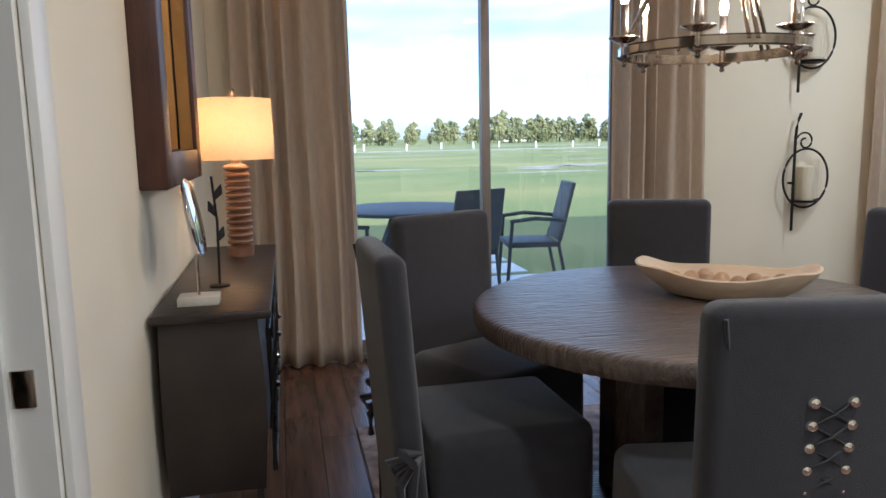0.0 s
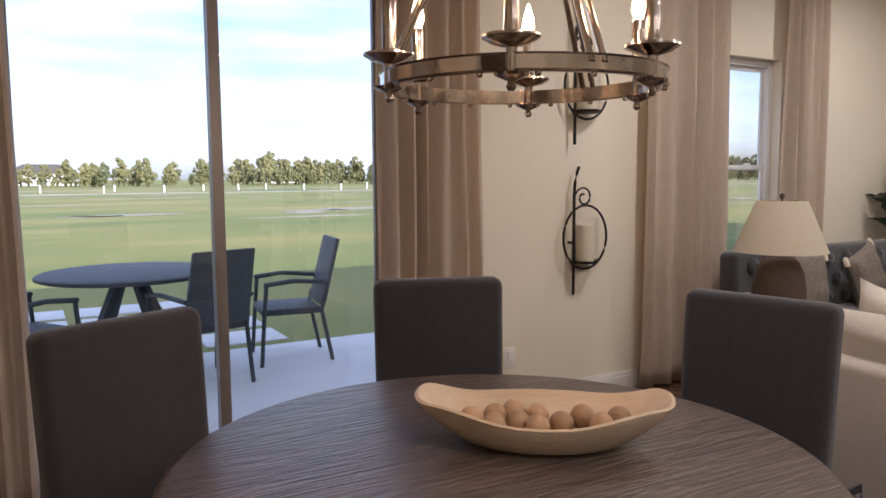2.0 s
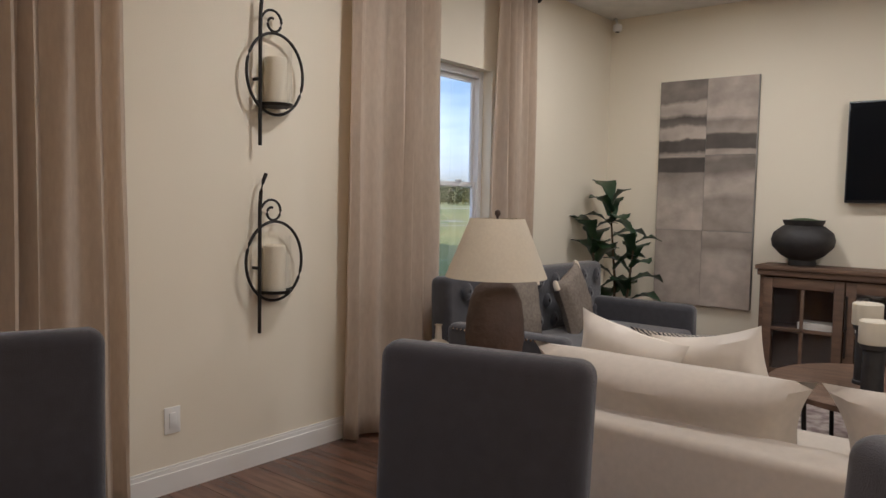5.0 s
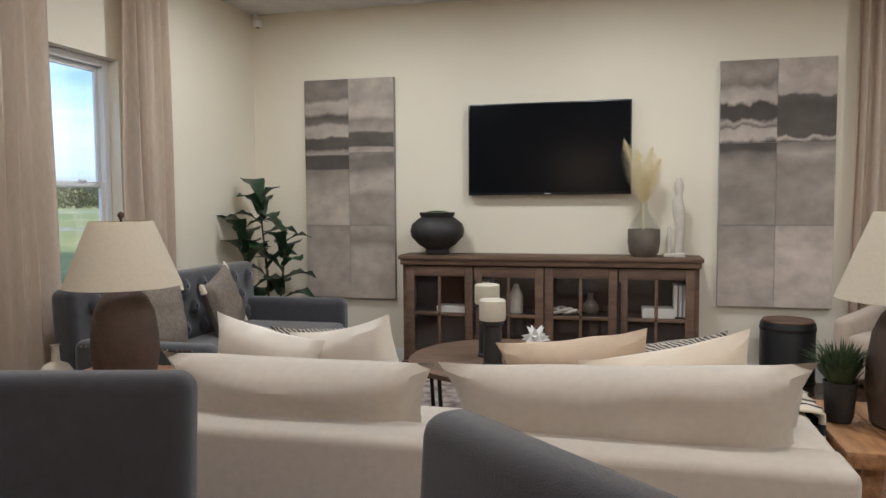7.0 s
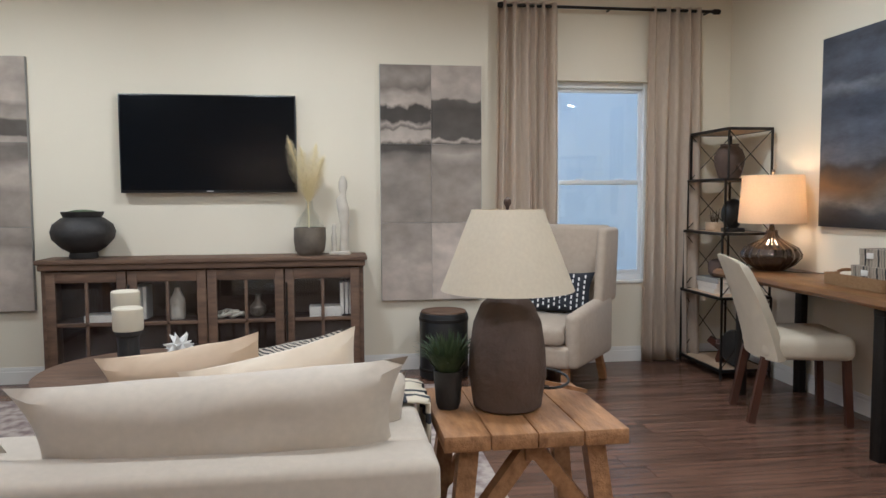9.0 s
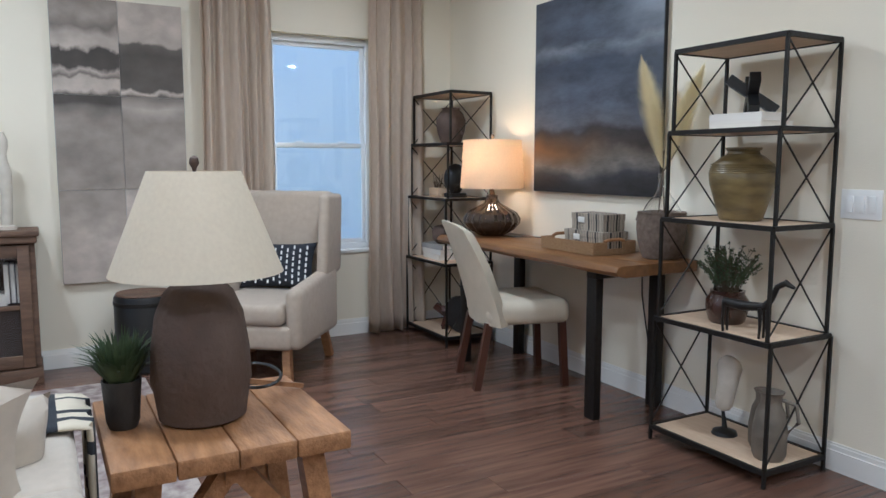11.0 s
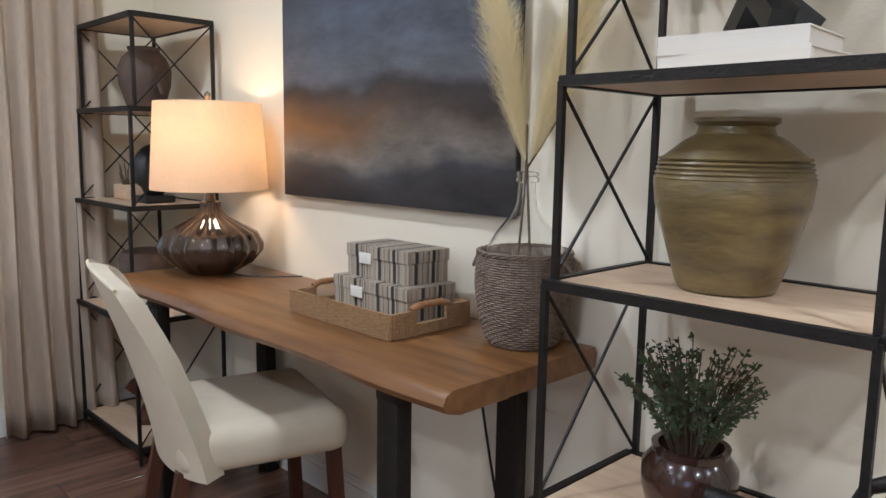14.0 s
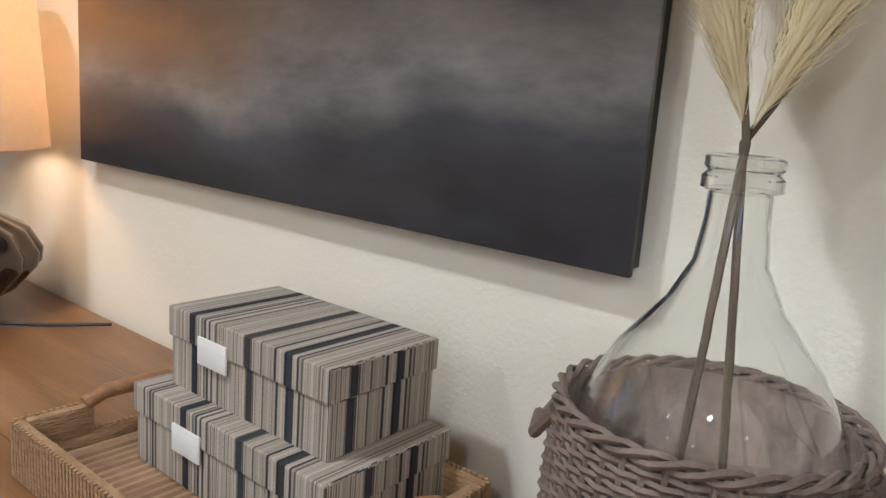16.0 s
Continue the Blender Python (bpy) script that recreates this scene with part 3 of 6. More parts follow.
# chandelier
CH = (2.06, 1.51)
cz = 1.485
chan = thing("chandelier", "round aged-nickel ring chandelier with lit candle bulbs", "chandelier", pose(CH[0], CH[1], cz))
CR = 0.248
part("ring", lathe([(CR - 0.01, -0.013), (CR - 0.008, -0.015), (CR + 0.001, -0.015), (CR + 0.003, -0.013), (CR, -0.01), (CR, 0.01), (CR + 0.003, 0.013), (CR - 0.01, 0.013), (CR - 0.01, -0.013)], 96), M_BRONZE, chan)
part("stem", tube([(0, 0, 0.5), (0, 0, H - cz - 0.03)], 0.008, 10), M_BRONZE, chan)
part("canopy", lathe([(0.06, H - cz - 0.03), (0.065, H - cz - 0.015), (0.065, H - cz)], 24), M_BRONZE, chan)
part("hub", lathe([(0.02, 0.42), (0.035, 0.44), (0.035, 0.49), (0.015, 0.52)], 20), M_BRONZE, chan)
for k in range(6):
    a = 2 * math.pi * (k + 0.35) / 6
    x, y = CR * math.cos(a), CR * math.sin(a)
    if k % 2 == 0:
        for o_ in (-0.011, 0.011):
            dx_, dy_ = -o_ * math.sin(a), o_ * math.cos(a)
            part("rod", tube([(x + dx_, y + dy_, 0), (0.03 * math.cos(a) + dx_ * 0.5, 0.03 * math.sin(a) + dy_ * 0.5, 0.46)], 0.0055, 8), M_BRONZE, chan)
    b = a + math.pi / 6
    x, y = (CR - 0.006) * math.cos(b), (CR - 0.006) * math.sin(b)
    cup = part("candle_cup", lathe([(0.004, -0.042), (0.008, -0.036), (0.005, -0.028), (0.024, -0.02), (0.026, -0.016), (0.009, -0.012), (0.009, 0.02), (0.03, 0.026), (0.043, 0.034), (0.042, 0.038), (0.014, 0.036), (0.012, 0.044)], 24, at=(x, y, 0)), M_BRONZE, chan)
    part("candle_sleeve", lathe([(0.0115, 0.044), (0.0115, 0.12), (0.009, 0.124)], 16, at=(x, y, 0)), M_BRONZE, cup)
    part("bulb", lathe([(0.007, 0.124), (0.013, 0.142), (0.011, 0.158), (0.005, 0.178), (0.002, 0.188)], 14, at=(x, y, 0)), M_BULB, cup)
for k in range(18):
    a = 2 * math.pi * k / 18
    part("rivet", lathe([(0.003, -0.021), (0.005, -0.018), (0.0045, -0.014)], 8, at=((CR - 0.004) * math.cos(a), (CR - 0.004) * math.sin(a), 0)), M_BRONZE, chan)
for k in range(3):
    a = 2 * math.pi * k / 3 + 0.7
    lamp("chandelier_lamp", "POINT", (CH[0] + 0.255 * math.cos(a), CH[1] + 0.255 * math.sin(a), cz + 0.24), 3, (1.0, 0.62, 0.32), 0.02)


# wall sconces
def sconce(x, z):
    """z is the foot of the stem; it hangs on the north wall."""
    ob = thing("wall_sconce", "black iron hoop wall sconce with glass hurricane candle", "sconce", pose(x, YN, z), "pair of wall sconces")
    y = -0.05
    pts = [(0, y, 0), (0, y, 0.1), (0, y, 0.4), (0.0, y, 0.58), (0.006, y, 0.65), (0.018, y, 0.7), (0.034, y, 0.735)]
    part("stem", tube(pts, 0.009, 10), M_IRON, ob)
    part("hoop", tube([(0.085 + 0.16 * math.cos(2 * math.pi * k / 40), y, 0.33 + 0.185 * math.sin(2 * math.pi * k / 40)) for k in range(40)], 0.007, 8, True), M_IRON, ob)
    sp = []
    for k in range(22):
        a = math.pi - k * 0.38
        r = 0.065 * (1 - k / 30)
        sp.append((0.07 + r * math.cos(a), y, 0.56 + r * math.sin(a)))
    part("scroll", tube([(0.0, y, 0.47)] + sp, 0.006, 8), M_IRON, ob)
    part("bracket", tube([(0, y, 0.3), (0.0, -0.002, 0.3)], 0.008, 8), M_IRON, ob)
    cy = y - 0.0
    part("cup_plate", lathe([(0.06, 0.178), (0.075, 0.182), (0.08, 0.196), (0.074, 0.196), (0.07, 0.187), (0.0, 0.187)], 28, at=(0.085, cy, 0)), M_IRON, ob)
    for s in (-1, 1):
        part("leaf_clip", tube([(0.085 + s * 0.06, cy, 0.182), (0.085 + s * 0.1, cy, 0.2)], [0.008, 0.003], 6), M_IRON, ob)
    g = part("hurricane_glass", lathe([(0.062, 0.196), (0.075, 0.21), (0.075, 0.45)], 28, at=(0.085, cy, 0), cap=False), M_GLASS, ob, "clear glass cylinder")
    g.visible_shadow = False
    part("candle", lathe([(0.052, 0.19), (0.052, 0.4), (0.046, 0.406), (0.0, 0.402)], 24, at=(0.085, cy, 0)), M_CANDLE, ob, "ivory pillar candle")


sconce(4.034, 0.637)
sconce(4.034, 1.499)


def plate(name, m, w, h, toggles, label):
    ob = thing(name, label, name.replace("_", " "), m)
    part("plate", bx((-w / 2, -0.006, -h / 2), (w / 2, 0, h / 2), 0.003), M_PLATE, ob)
    for k in range(toggles):
        x = (k - (toggles - 1) / 2) * 0.046
        part("rocker", bx((x - 0.016, -0.011, -0.033), (x + 0.016, -0.005, 0.033), 0.002), M_PLATE, ob)


plate("wall_outlet", pose(3.62, YN, 0.31), 0.075, 0.115, 1, "white duplex wall outlet")
plate("light_switch", pose(4.295, YS, 1.085, 0, 0, 180), 0.165, 0.115, 3, "white three-gang rocker light switch plate")
plate("wall_outlet", pose(XE, 2.5, 0.34, 0, 0, -90), 0.075, 0.115, 1, "white wall outlet by the cabinet")

# sideboard on the west wall
SB = thing("sideboard", "dark bronze bombe sideboard on slim legs", "sideboard", pose(0.555, 1.62, 0))
part("top", bx((-0.012, -0.015, 0.795), (0.295, 1.29, 0.82), 0.006), M_SIDEB, SB)
bm = bx((0.0, 0.01, 0.3), (0.255, 1.265, 0.795))
bmesh.ops.subdivide_edges(bm, edges=bm.edges[:], cuts=6, use_grid_fill=True)
for v in bm.verts:
    b = math.sin(math.pi * (v.co.z - 0.3) / 0.495)
    v.co.y += (v.co.y - 0.64) * 0.05 * (b - 0.6)
    if v.co.x > 0.1:
        v.co.x += 0.015 * b
part("body", bm, M_SIDEB, SB)
for x in (0.015, 0.24):
    for y in (0.03, 1.245):
        part("leg", bx((x - 0.01, y - 0.01, 0.0), (x + 0.01, y + 0.01, 0.3), 0.002), M_IRON, SB)
for k in range(4):
    y0 = 0.05 + k * 0.297
    fr = bmesh.new()
    tube([(0.282, y0 + 0.01, 0.34), (0.282, y0 + 0.28, 0.34), (0.282, y0 + 0.28, 0.75), (0.282, y0 + 0.01, 0.75)], 0.007, 6, True, fr)
    tube([(0.284, y0 + 0.145 + 0.09 * math.cos(a * 0.3142), 0.545 + 0.14 * math.sin(a * 0.3142)) for a in range(20)], 0.006, 6, True, fr)
    d = part("door", fr, M_IRON, SB, "scrolled iron door grille")
    part("knob", moved(lathe([(0.006, 0), (0.013, 0.01), (0.006, 0.02)], 12), pose(0.285, y0 + 0.145, 0.545, 0, 90, 0)), M_BRONZE, d)


def lit_lamp(m, label, r0, r1, zs0, zs1, base, bmat, power, bulbz):
    ob = thing("table_lamp", label, "lamp", m)
    part("base", base, bmat, ob)
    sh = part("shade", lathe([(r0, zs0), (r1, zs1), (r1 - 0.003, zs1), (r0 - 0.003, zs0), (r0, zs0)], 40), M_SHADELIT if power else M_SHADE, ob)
    part("harp", tube([(0, 0, zs0 - 0.02), (0.03, 0, zs0 + 0.05), (0.03, 0, zs1 - 0.03), (0, 0, zs1 + 0.005)], 0.003, 6), M_BRONZE, ob)
    sp = bmesh.new()
    for k in range(3):
        a = 2.1 * k
        tube([(0, 0, zs1 - 0.008), (r1 * math.cos(a), r1 * math.sin(a), zs1 - 0.004)], 0.002, 6, bm=sp)
    part("spider", sp, M_BRONZE, ob)
    part("finial", lathe([(0.004, zs1 - 0.005), (0.006, zs1 + 0.008), (0.013, zs1 + 0.02), (0.011, zs1 + 0.034), (0.003, zs1 + 0.04)], 14), M_CLAY if not power else M_BRONZE, ob)
    part("bulb", lathe([(0.012, bulbz - 0.05), (0.028, bulbz), (0.02, bulbz + 0.025), (0.004, bulbz + 0.035)], 14), M_BULB if power else M_CANDLE, ob)
    return ob


prof = [(0.05, 0.0), (0.052, 0.035), (0.04, 0.04)]
for k in range(12):
    z = 0.045 + k * 0.026
    prof += [(0.036, z), (0.047, z + 0.005), (0.05, z + 0.012), (0.047, z + 0.019), (0.036, z + 0.024)]
prof += [(0.02, 0.36), (0.015, 0.38)]
lit_lamp(pose(0.72, 2.62, 0.82), "lit table lamp with ridged copper base and drum shade", 0.148, 0.143, 0.375, 0.605, lathe(prof, 32), M_COPPER, 1, 0.49)
lamp("lamp_light", "POINT", (0.72, 2.62, 1.33), 5, (1.0, 0.55, 0.22), 0.03)
mir = thing("wall_mirror", "large mirror in a deep dark red wooden frame", "mirror", pose(XW, 1.68, 1.14))
for nm, a, b in (("stile", (0.0, 0, 0), (0.075, 0.1, 1.0)), ("stile", (0.0, 0.72, 0), (0.075, 0.82, 1.0)), ("rail", (0.0, 0.1, 0), (0.075, 0.72, 0.1)), ("rail", (0.0, 0.1, 0.9), (0.075, 0.72, 1.0))):
    part(nm, bx(a, b, 0.006), M_FRAMEW, mir)
part("gilded_slip", bx((0.02, 0.1, 0.1), (0.04, 0.115, 0.9)), M_GOLD, mir)
part("gilded_slip", bx((0.02, 0.705, 0.1), (0.06, 0.72, 0.9)), M_GOLD, mir)
part("mirror_pane", bx((0.006, 0.1, 0.1), (0.016, 0.72, 0.9)), M_MIRROR, mir)
orn = thing("disc_sculpture", "glass disc ornament on a rod with marble block", "ornament", pose(0.655, 1.74, 0.82))
part("block", bx((-0.055, -0.04, 0), (0.055, 0.04, 0.025), 0.003), M_WHITESTONE, orn, "white marble block")
part("rod", tube([(0, 0, 0.025), (0, 0, 0.13)], 0.004, 8), M_BRONZE, orn)
part("disc", moved(lathe([(0.012, -0.012), (0.1, -0.008), (0.11, 0), (0.1, 0.008), (0.012, 0.012)], 36), pose(0, 0, 0.24, 0, 80, 0)), M_MIRROR, orn)
orn = thing("leaf_ornament", "slim dark metal leaf stem ornament", "ornament", pose(0.69, 1.98, 0.82))
part("foot", lathe([(0.03, 0), (0.03, 0.006), (0.004, 0.01)], 16), M_IRON, orn)
part("stem", tube([(0, 0, 0.01), (0.004, 0, 0.2), (-0.006, 0, 0.34)], 0.004, 8), M_IRON, orn)
for k, z in enumerate((0.14, 0.22, 0.27)):
    part("leaf", tube([(0, 0, z), (0.012 * (-1) ** k, 0.01, z + 0.02), (0.02 * (-1) ** k, 0.012, z + 0.045)], [0.003, 0.012, 0.002], 6), M_IRON, orn)

# ---- living room ----
sofa = thing("sofa", "oatmeal fabric track-arm sofa seen from behind", "sofa", pose(3.92, 0.33, 0))
SL = 2.16
part("back", bx((0, 0, 0.1), (0.2, SL, 0.62), 0.03, 3), M_SOFA, sofa)
for y0 in (0.0, SL - 0.17):
    part("arm", bx((0.2, y0, 0.1), (0.92, y0 + 0.17, 0.61), 0.03, 3), M_SOFA, sofa)
part("base", bx((0.2, 0.17, 0.1), (0.9, SL - 0.17, 0.3), 0.02), M_SOFA, sofa)
for y0 in (0.17, SL / 2):
    part("seat_cushion", bx((0.2, y0 + 0.003, 0.3), (0.93, y0 + SL / 2 - 0.173, 0.46), 0.04, 4), M_SOFA, sofa)
for x in (0.08, 0.85):
    for y in (0.08, SL - 0.08):
        part("leg", bx((x - 0.03, y - 0.03, 0), (x + 0.03, y + 0.03, 0.1), 0.004), M_MAHOG, sofa)

M_TAN = mat("tan_linen", (0.6, 0.47, 0.33), (0.53, 0.41, 0.29), 0.95, scale=20, bump=0.25, bscale=400)
M_IVORY = mat("ivory_linen", (0.78, 0.72, 0.63), (0.71, 0.65, 0.56), 0.95, scale=20, bump=0.25, bscale=400)


def zigzag_mat():
    m = bpy.data.materials.new("zigzag_weave")
    m.use_nodes = True
    n, l = m.node_tree.nodes, m.node_tree.links
    co, wv, r = n.new("ShaderNodeTexCoord"), n.new("ShaderNodeTexWave"), n.new("ShaderNodeValToRGB")
    wv.bands_direction = "DIAGONAL"
    wv.inputs["Scale"].default_value, wv.inputs["Distortion"].default_value = 34, 5
    r.color_ramp.elements[0].position, r.color_ramp.elements[1].position = 0.45, 0.55
    r.color_ramp.elements[0].color, r.color_ramp.elements[1].color = (0.05, 0.046, 0.046, 1), (0.45, 0.4, 0.33, 1)
    l.new(co.outputs["Object"], wv.inputs["Vector"])
    l.new(wv.outputs["Fac"], r.inputs[0])
    l.new(r.outputs[0], n["Principled BSDF"].inputs["Base Color"])
    n["Principled BSDF"].inputs["Roughness"].default_value = 0.95
    return m


M_ZIG = zigzag_mat()


def cushion(x, y, z, w, h, t, rz, lean, material, label, seed, roll=0):
    single("cushion", pillow(w, h, t, seed=seed), material, label, "cushion", pose(x, y, z, lean, roll, rz), "sofa cushions")


cushion(4.2, 0.88, 0.45, 1.02, 0.375, 0.2, -92, 12, M_SOFA, "large oatmeal back cushion on the sofa", 3, -3)
cushion(4.2, 1.87, 0.45, 0.9, 0.345, 0.22, -89, 12, M_SOFA, "large oatmeal back cushion on the sofa", 11)
cushion(4.39, 0.7, 0.46, 0.5, 0.4, 0.15, -84, 14, M_CUSH, "pale yellow throw pillow on the sofa", 17, -12)
cushion(4.56, 0.98, 0.46, 0.5, 0.39, 0.15, -98, 18, M_TAN, "tan throw pillow on the sofa", 23, -9)
cushion(4.6, 0.72, 0.46, 0.42, 0.375, 0.14, -90, 14, M_ZIG, "dark patterned throw pillow behind the yellow one", 43, -8)
cushion(4.46, 2.17, 0.46, 0.4, 0.4, 0.14, -84, 14, M_IVORY, "ivory throw pillow on the sofa", 29, 14)
cushion(4.54, 1.76, 0.46, 0.4, 0.4, 0.14, -96, 14, M_IVORY, "ivory throw pillow on the sofa", 31, -12)
cushion(4.68, 1.95, 0.46, 0.42, 0.36, 0.13, -92, 14, M_ZIG, "dark patterned throw pillow behind the ivory pair", 47, -4)
cushion(4.36, 0.55, 0.46, 0.3, 0.3, 0.14, -60, 18, M_SOFA, "small beige pillow tucked by the sofa arm", 37)


def side_table(m, label):
    ob = thing("side_table", label, "side table", m, "rustic side tables")
    w = 0.29
    for k in range(4):
        y0 = -w + k * (2 * w / 4)
        part("board", bx((-w, y0 + 0.001, 0.5), (w, y0 + 2 * w / 4 - 0.001, 0.55), 0.006), M_OAK, ob)
    for sx in (-1, 1):
        for sy in (-1, 1):
            part("leg", bar((sx * 0.2, sy * 0.2, 0.5), (sx * 0.25, sy * 0.26, 0.0), 0.06), M_OAK, ob)
    for sx in (-1, 1):
        part("brace", bar((sx * 0.23, 0.23, 0.2), (sx * 0.2, 0.0, 0.49), 0.045, 0.05), M_OAK, ob)
        part("brace", bar((sx * 0.23, -0.23, 0.2), (sx * 0.2, 0.0, 0.49), 0.045, 0.05), M_OAK, ob)
    part("stretcher", bar((-0.235, 0, 0.47), (0.235, 0, 0.47), 0.05, 0.05), M_OAK, ob)
    return ob


side_table(pose(4.6, -0.02, 0), "rustic pine trestle side table beside the sofa")
side_table(pose(4.6, 2.85, 0), "rustic pine trestle side table by the window")
CLAYP = [(0.1, 0.0), (0.115, 0.01), (0.125, 0.08), (0.128, 0.1), (0.132, 0.11), (0.128, 0.2), (0.115, 0.29), (0.09, 0.35), (0.06, 0.38), (0.035, 0.39), (0.02, 0.41)]
lit_lamp(pose(4.6, 0.01, 0.55), "unlit table lamp with brown clay jug base", 0.225, 0.12, 0.4, 0.67, lathe(CLAYP, 40), M_CLAY, 0, 0.5)
lit_lamp(pose(4.61, 2.83, 0.55) @ Matrix.Diagonal((1, 1, 0.957, 1)), "unlit table lamp with brown clay jug base", 0.225, 0.12, 0.4, 0.67, lathe(CLAYP, 40), M_CLAY, 0, 0.5)


def grass_pot(m, label, h, spread, n, pot, leafmat):
    ob = thing("potted_plant", label, "plant", m)
    part("pot", pot, M_BLACKCLAY, ob)
    bm = bmesh.new()
    rnd = random.Random(n)
    z0 = max(v.co.z for v in ob.children[0].data.vertices) - 0.01
    for k in range(n):
        a, s = rnd.uniform(0, 6.28), rnd.uniform(0.1, 1) * spread
        hh = h * rnd.uniform(0.5, 1)
        p = Vector((0.03 * math.cos(a), 0.03 * math.sin(a), z0))
        q = p + Vector((s * 0.5 * math.cos(a), s * 0.5 * math.sin(a), hh * 0.6))
        r = p + Vector((s * math.cos(a), s * math.sin(a), hh * (1 - 0.3 * s / spread)))
        sd_ = Vector((-math.sin(a), math.cos(a), 0)) * 0.004
        vs = [bm.verts.new(c) for c in (p - sd_, p + sd_, q + sd_, q - sd_, r)]
        bm.faces.new(vs[:4])
        bm.faces.new((vs[3], vs[2], vs[4]))
    part("grass", bm, leafmat, ob, "bright green grass blades", kind="stuff")


grass_pot(pose(4.62, 0.21, 0.55), "small green grass plant in a black pot", 0.16, 0.1, 260, lathe([(0.035, 0), (0.042, 0.02), (0.05, 0.13), (0.046, 0.13), (0.044, 0.12), (0.0, 0.12)], 24), M_GREEN)
bott = single("bottle_vase", lathe([(0.05, 0), (0.06, 0.015), (0.062, 0.06), (0.045, 0.085), (0.016, 0.1), (0.013, 0.16), (0.018, 0.165), (0.01, 0.165)], 28), M_WHITESTONE, "small pale glass bottle vase on the side table", "vase", pose(4.46, 3.03, 0.55))
gl = thing("reading_glasses", "black folded cord and frame beside the lamp", "ornament", pose(4.72, -0.19, 0.553))
bm = tube([(0.07 * math.cos(k * 0.4), 0.05 * math.sin(k * 0.4), 0.012 + 0.004 * k) for k in range(18)], 0.005, 6)
part("coil", bm, M_BLACK, gl)
part("handle", bar((-0.05, 0.06, 0.06), (0.0, -0.12, 0.006), 0.014), M_OAK, gl, "light wooden handle")

# throw on the sofa arm
bm = bmesh.new()
g = []
for i in range(13):
    row = []
    for j in range(17):
        x = 4.44 + 0.3 * i / 12
        s = -0.32 + 0.5 * j / 16
        if s < 0:
            y, z = 0.31 - 0.012, 0.622 + s
        elif s < 0.2:
            y, z = 0.31 + s, 0.622
        else:
            y, z = 0.515, 0.622 - (s - 0.2)
        y += 0.008 * math.sin(i * 1.7) * (1 if s < 0 else 0)
        row.append(bm.verts.new((x, y, z + 0.008 * noise.noise((i * 0.5, j * 0.4, 2)))))
    g.append(row)
for i in range(12):
    for j in range(16):
        f_ = bm.faces.new((g[i][j], g[i + 1][j], g[i + 1][j + 1], g[i][j + 1]))
        f_.material_index = 1 if (i in (2, 5, 9) or j in (3, 8, 12)) else 0
thr = single("throw_blanket", bm, [M_CREAM, M_NAVY], "cream throw with dark woven check over the sofa arm", "blanket")
s_ = thr.modifiers.new("thickness", "SOLIDIFY")
s_.thickness, s_.offset = 0.008, 1


# rugs
def rug(a, b, label):
    single("rug", bx((a[0], a[1], 0.0), (b[0], b[1], 0.011), 0.004), M_RUG, label, "rug")


rug((4.3, -0.12), (7.05, 2.95), "faded patterned grey and beige area rug")
rug((1.16, 0.5), (3.25, 2.75), "pale patterned rug under the dining table")

# coffee table
ct = thing("coffee_table", "round dark wood coffee table on black iron legs", "coffee table", pose(5.96, 1.5, 0.0))
part("top", lathe([(0.0, 0.38), (0.49, 0.38), (0.52, 0.39), (0.525, 0.415), (0.51, 0.425), (0.0, 0.425)], 48), M_CONS, ct)
for k in range(8):
    a = k * math.pi / 4
    part("leg", tube([(0.42 * math.cos(a), 0.42 * math.sin(a), 0.385), (0.4 * math.cos(a), 0.4 * math.sin(a), 0.012)], 0.011, 8), M_IRON, ct)
part("foot_ring", tube([(0.4 * math.cos(k * 0.2618), 0.4 * math.sin(k * 0.2618), 0.022) for k in range(24)], 0.009, 6, True), M_IRON, ct)
for x, y, h in ((5.72, 1.53, 0.235), (5.95, 1.6, 0.285)):
    c = thing("candle_stand", "ivory pillar candle on a black turned stand", "candle", pose(x, y, 0.425), "pair of candle stands")
    part("stand", lathe([(0.052, 0), (0.052, 0.015), (0.046, 0.02), (0.046, h - 0.03), (0.058, h - 0.02), (0.06, h), (0.0, h)], 28), M_BLACKCLAY, c)
    part("candle", lathe([(0.064, h), (0.067, h + 0.005), (0.067, h + 0.1), (0.06, h + 0.106), (0.0, h + 0.1)], 28), M_CANDLE, c, "ivory pillar candle")


def book(m, w, d, h, label, cover=None):
    ob = thing("book", label, "book", m, "decor books")
    part("page_block", bx((-w / 2 + 0.004, -d / 2 + 0.004, 0.003), (w / 2 - 0.004, d / 2 - 0.001, h - 0.003)), M_PAPER, ob)
    cv = bmesh.new()
    box(cv, (-w / 2, -d / 2, 0), (w / 2, d / 2, 0.003))
    box(cv, (-w / 2, -d / 2, h - 0.003), (w / 2, d / 2, h))
    box(cv, (-w / 2, -d / 2, 0.003), (w / 2, -d / 2 + 0.003, h - 0.003))
    part("cover", cv, cover or M_BOOKG, ob)


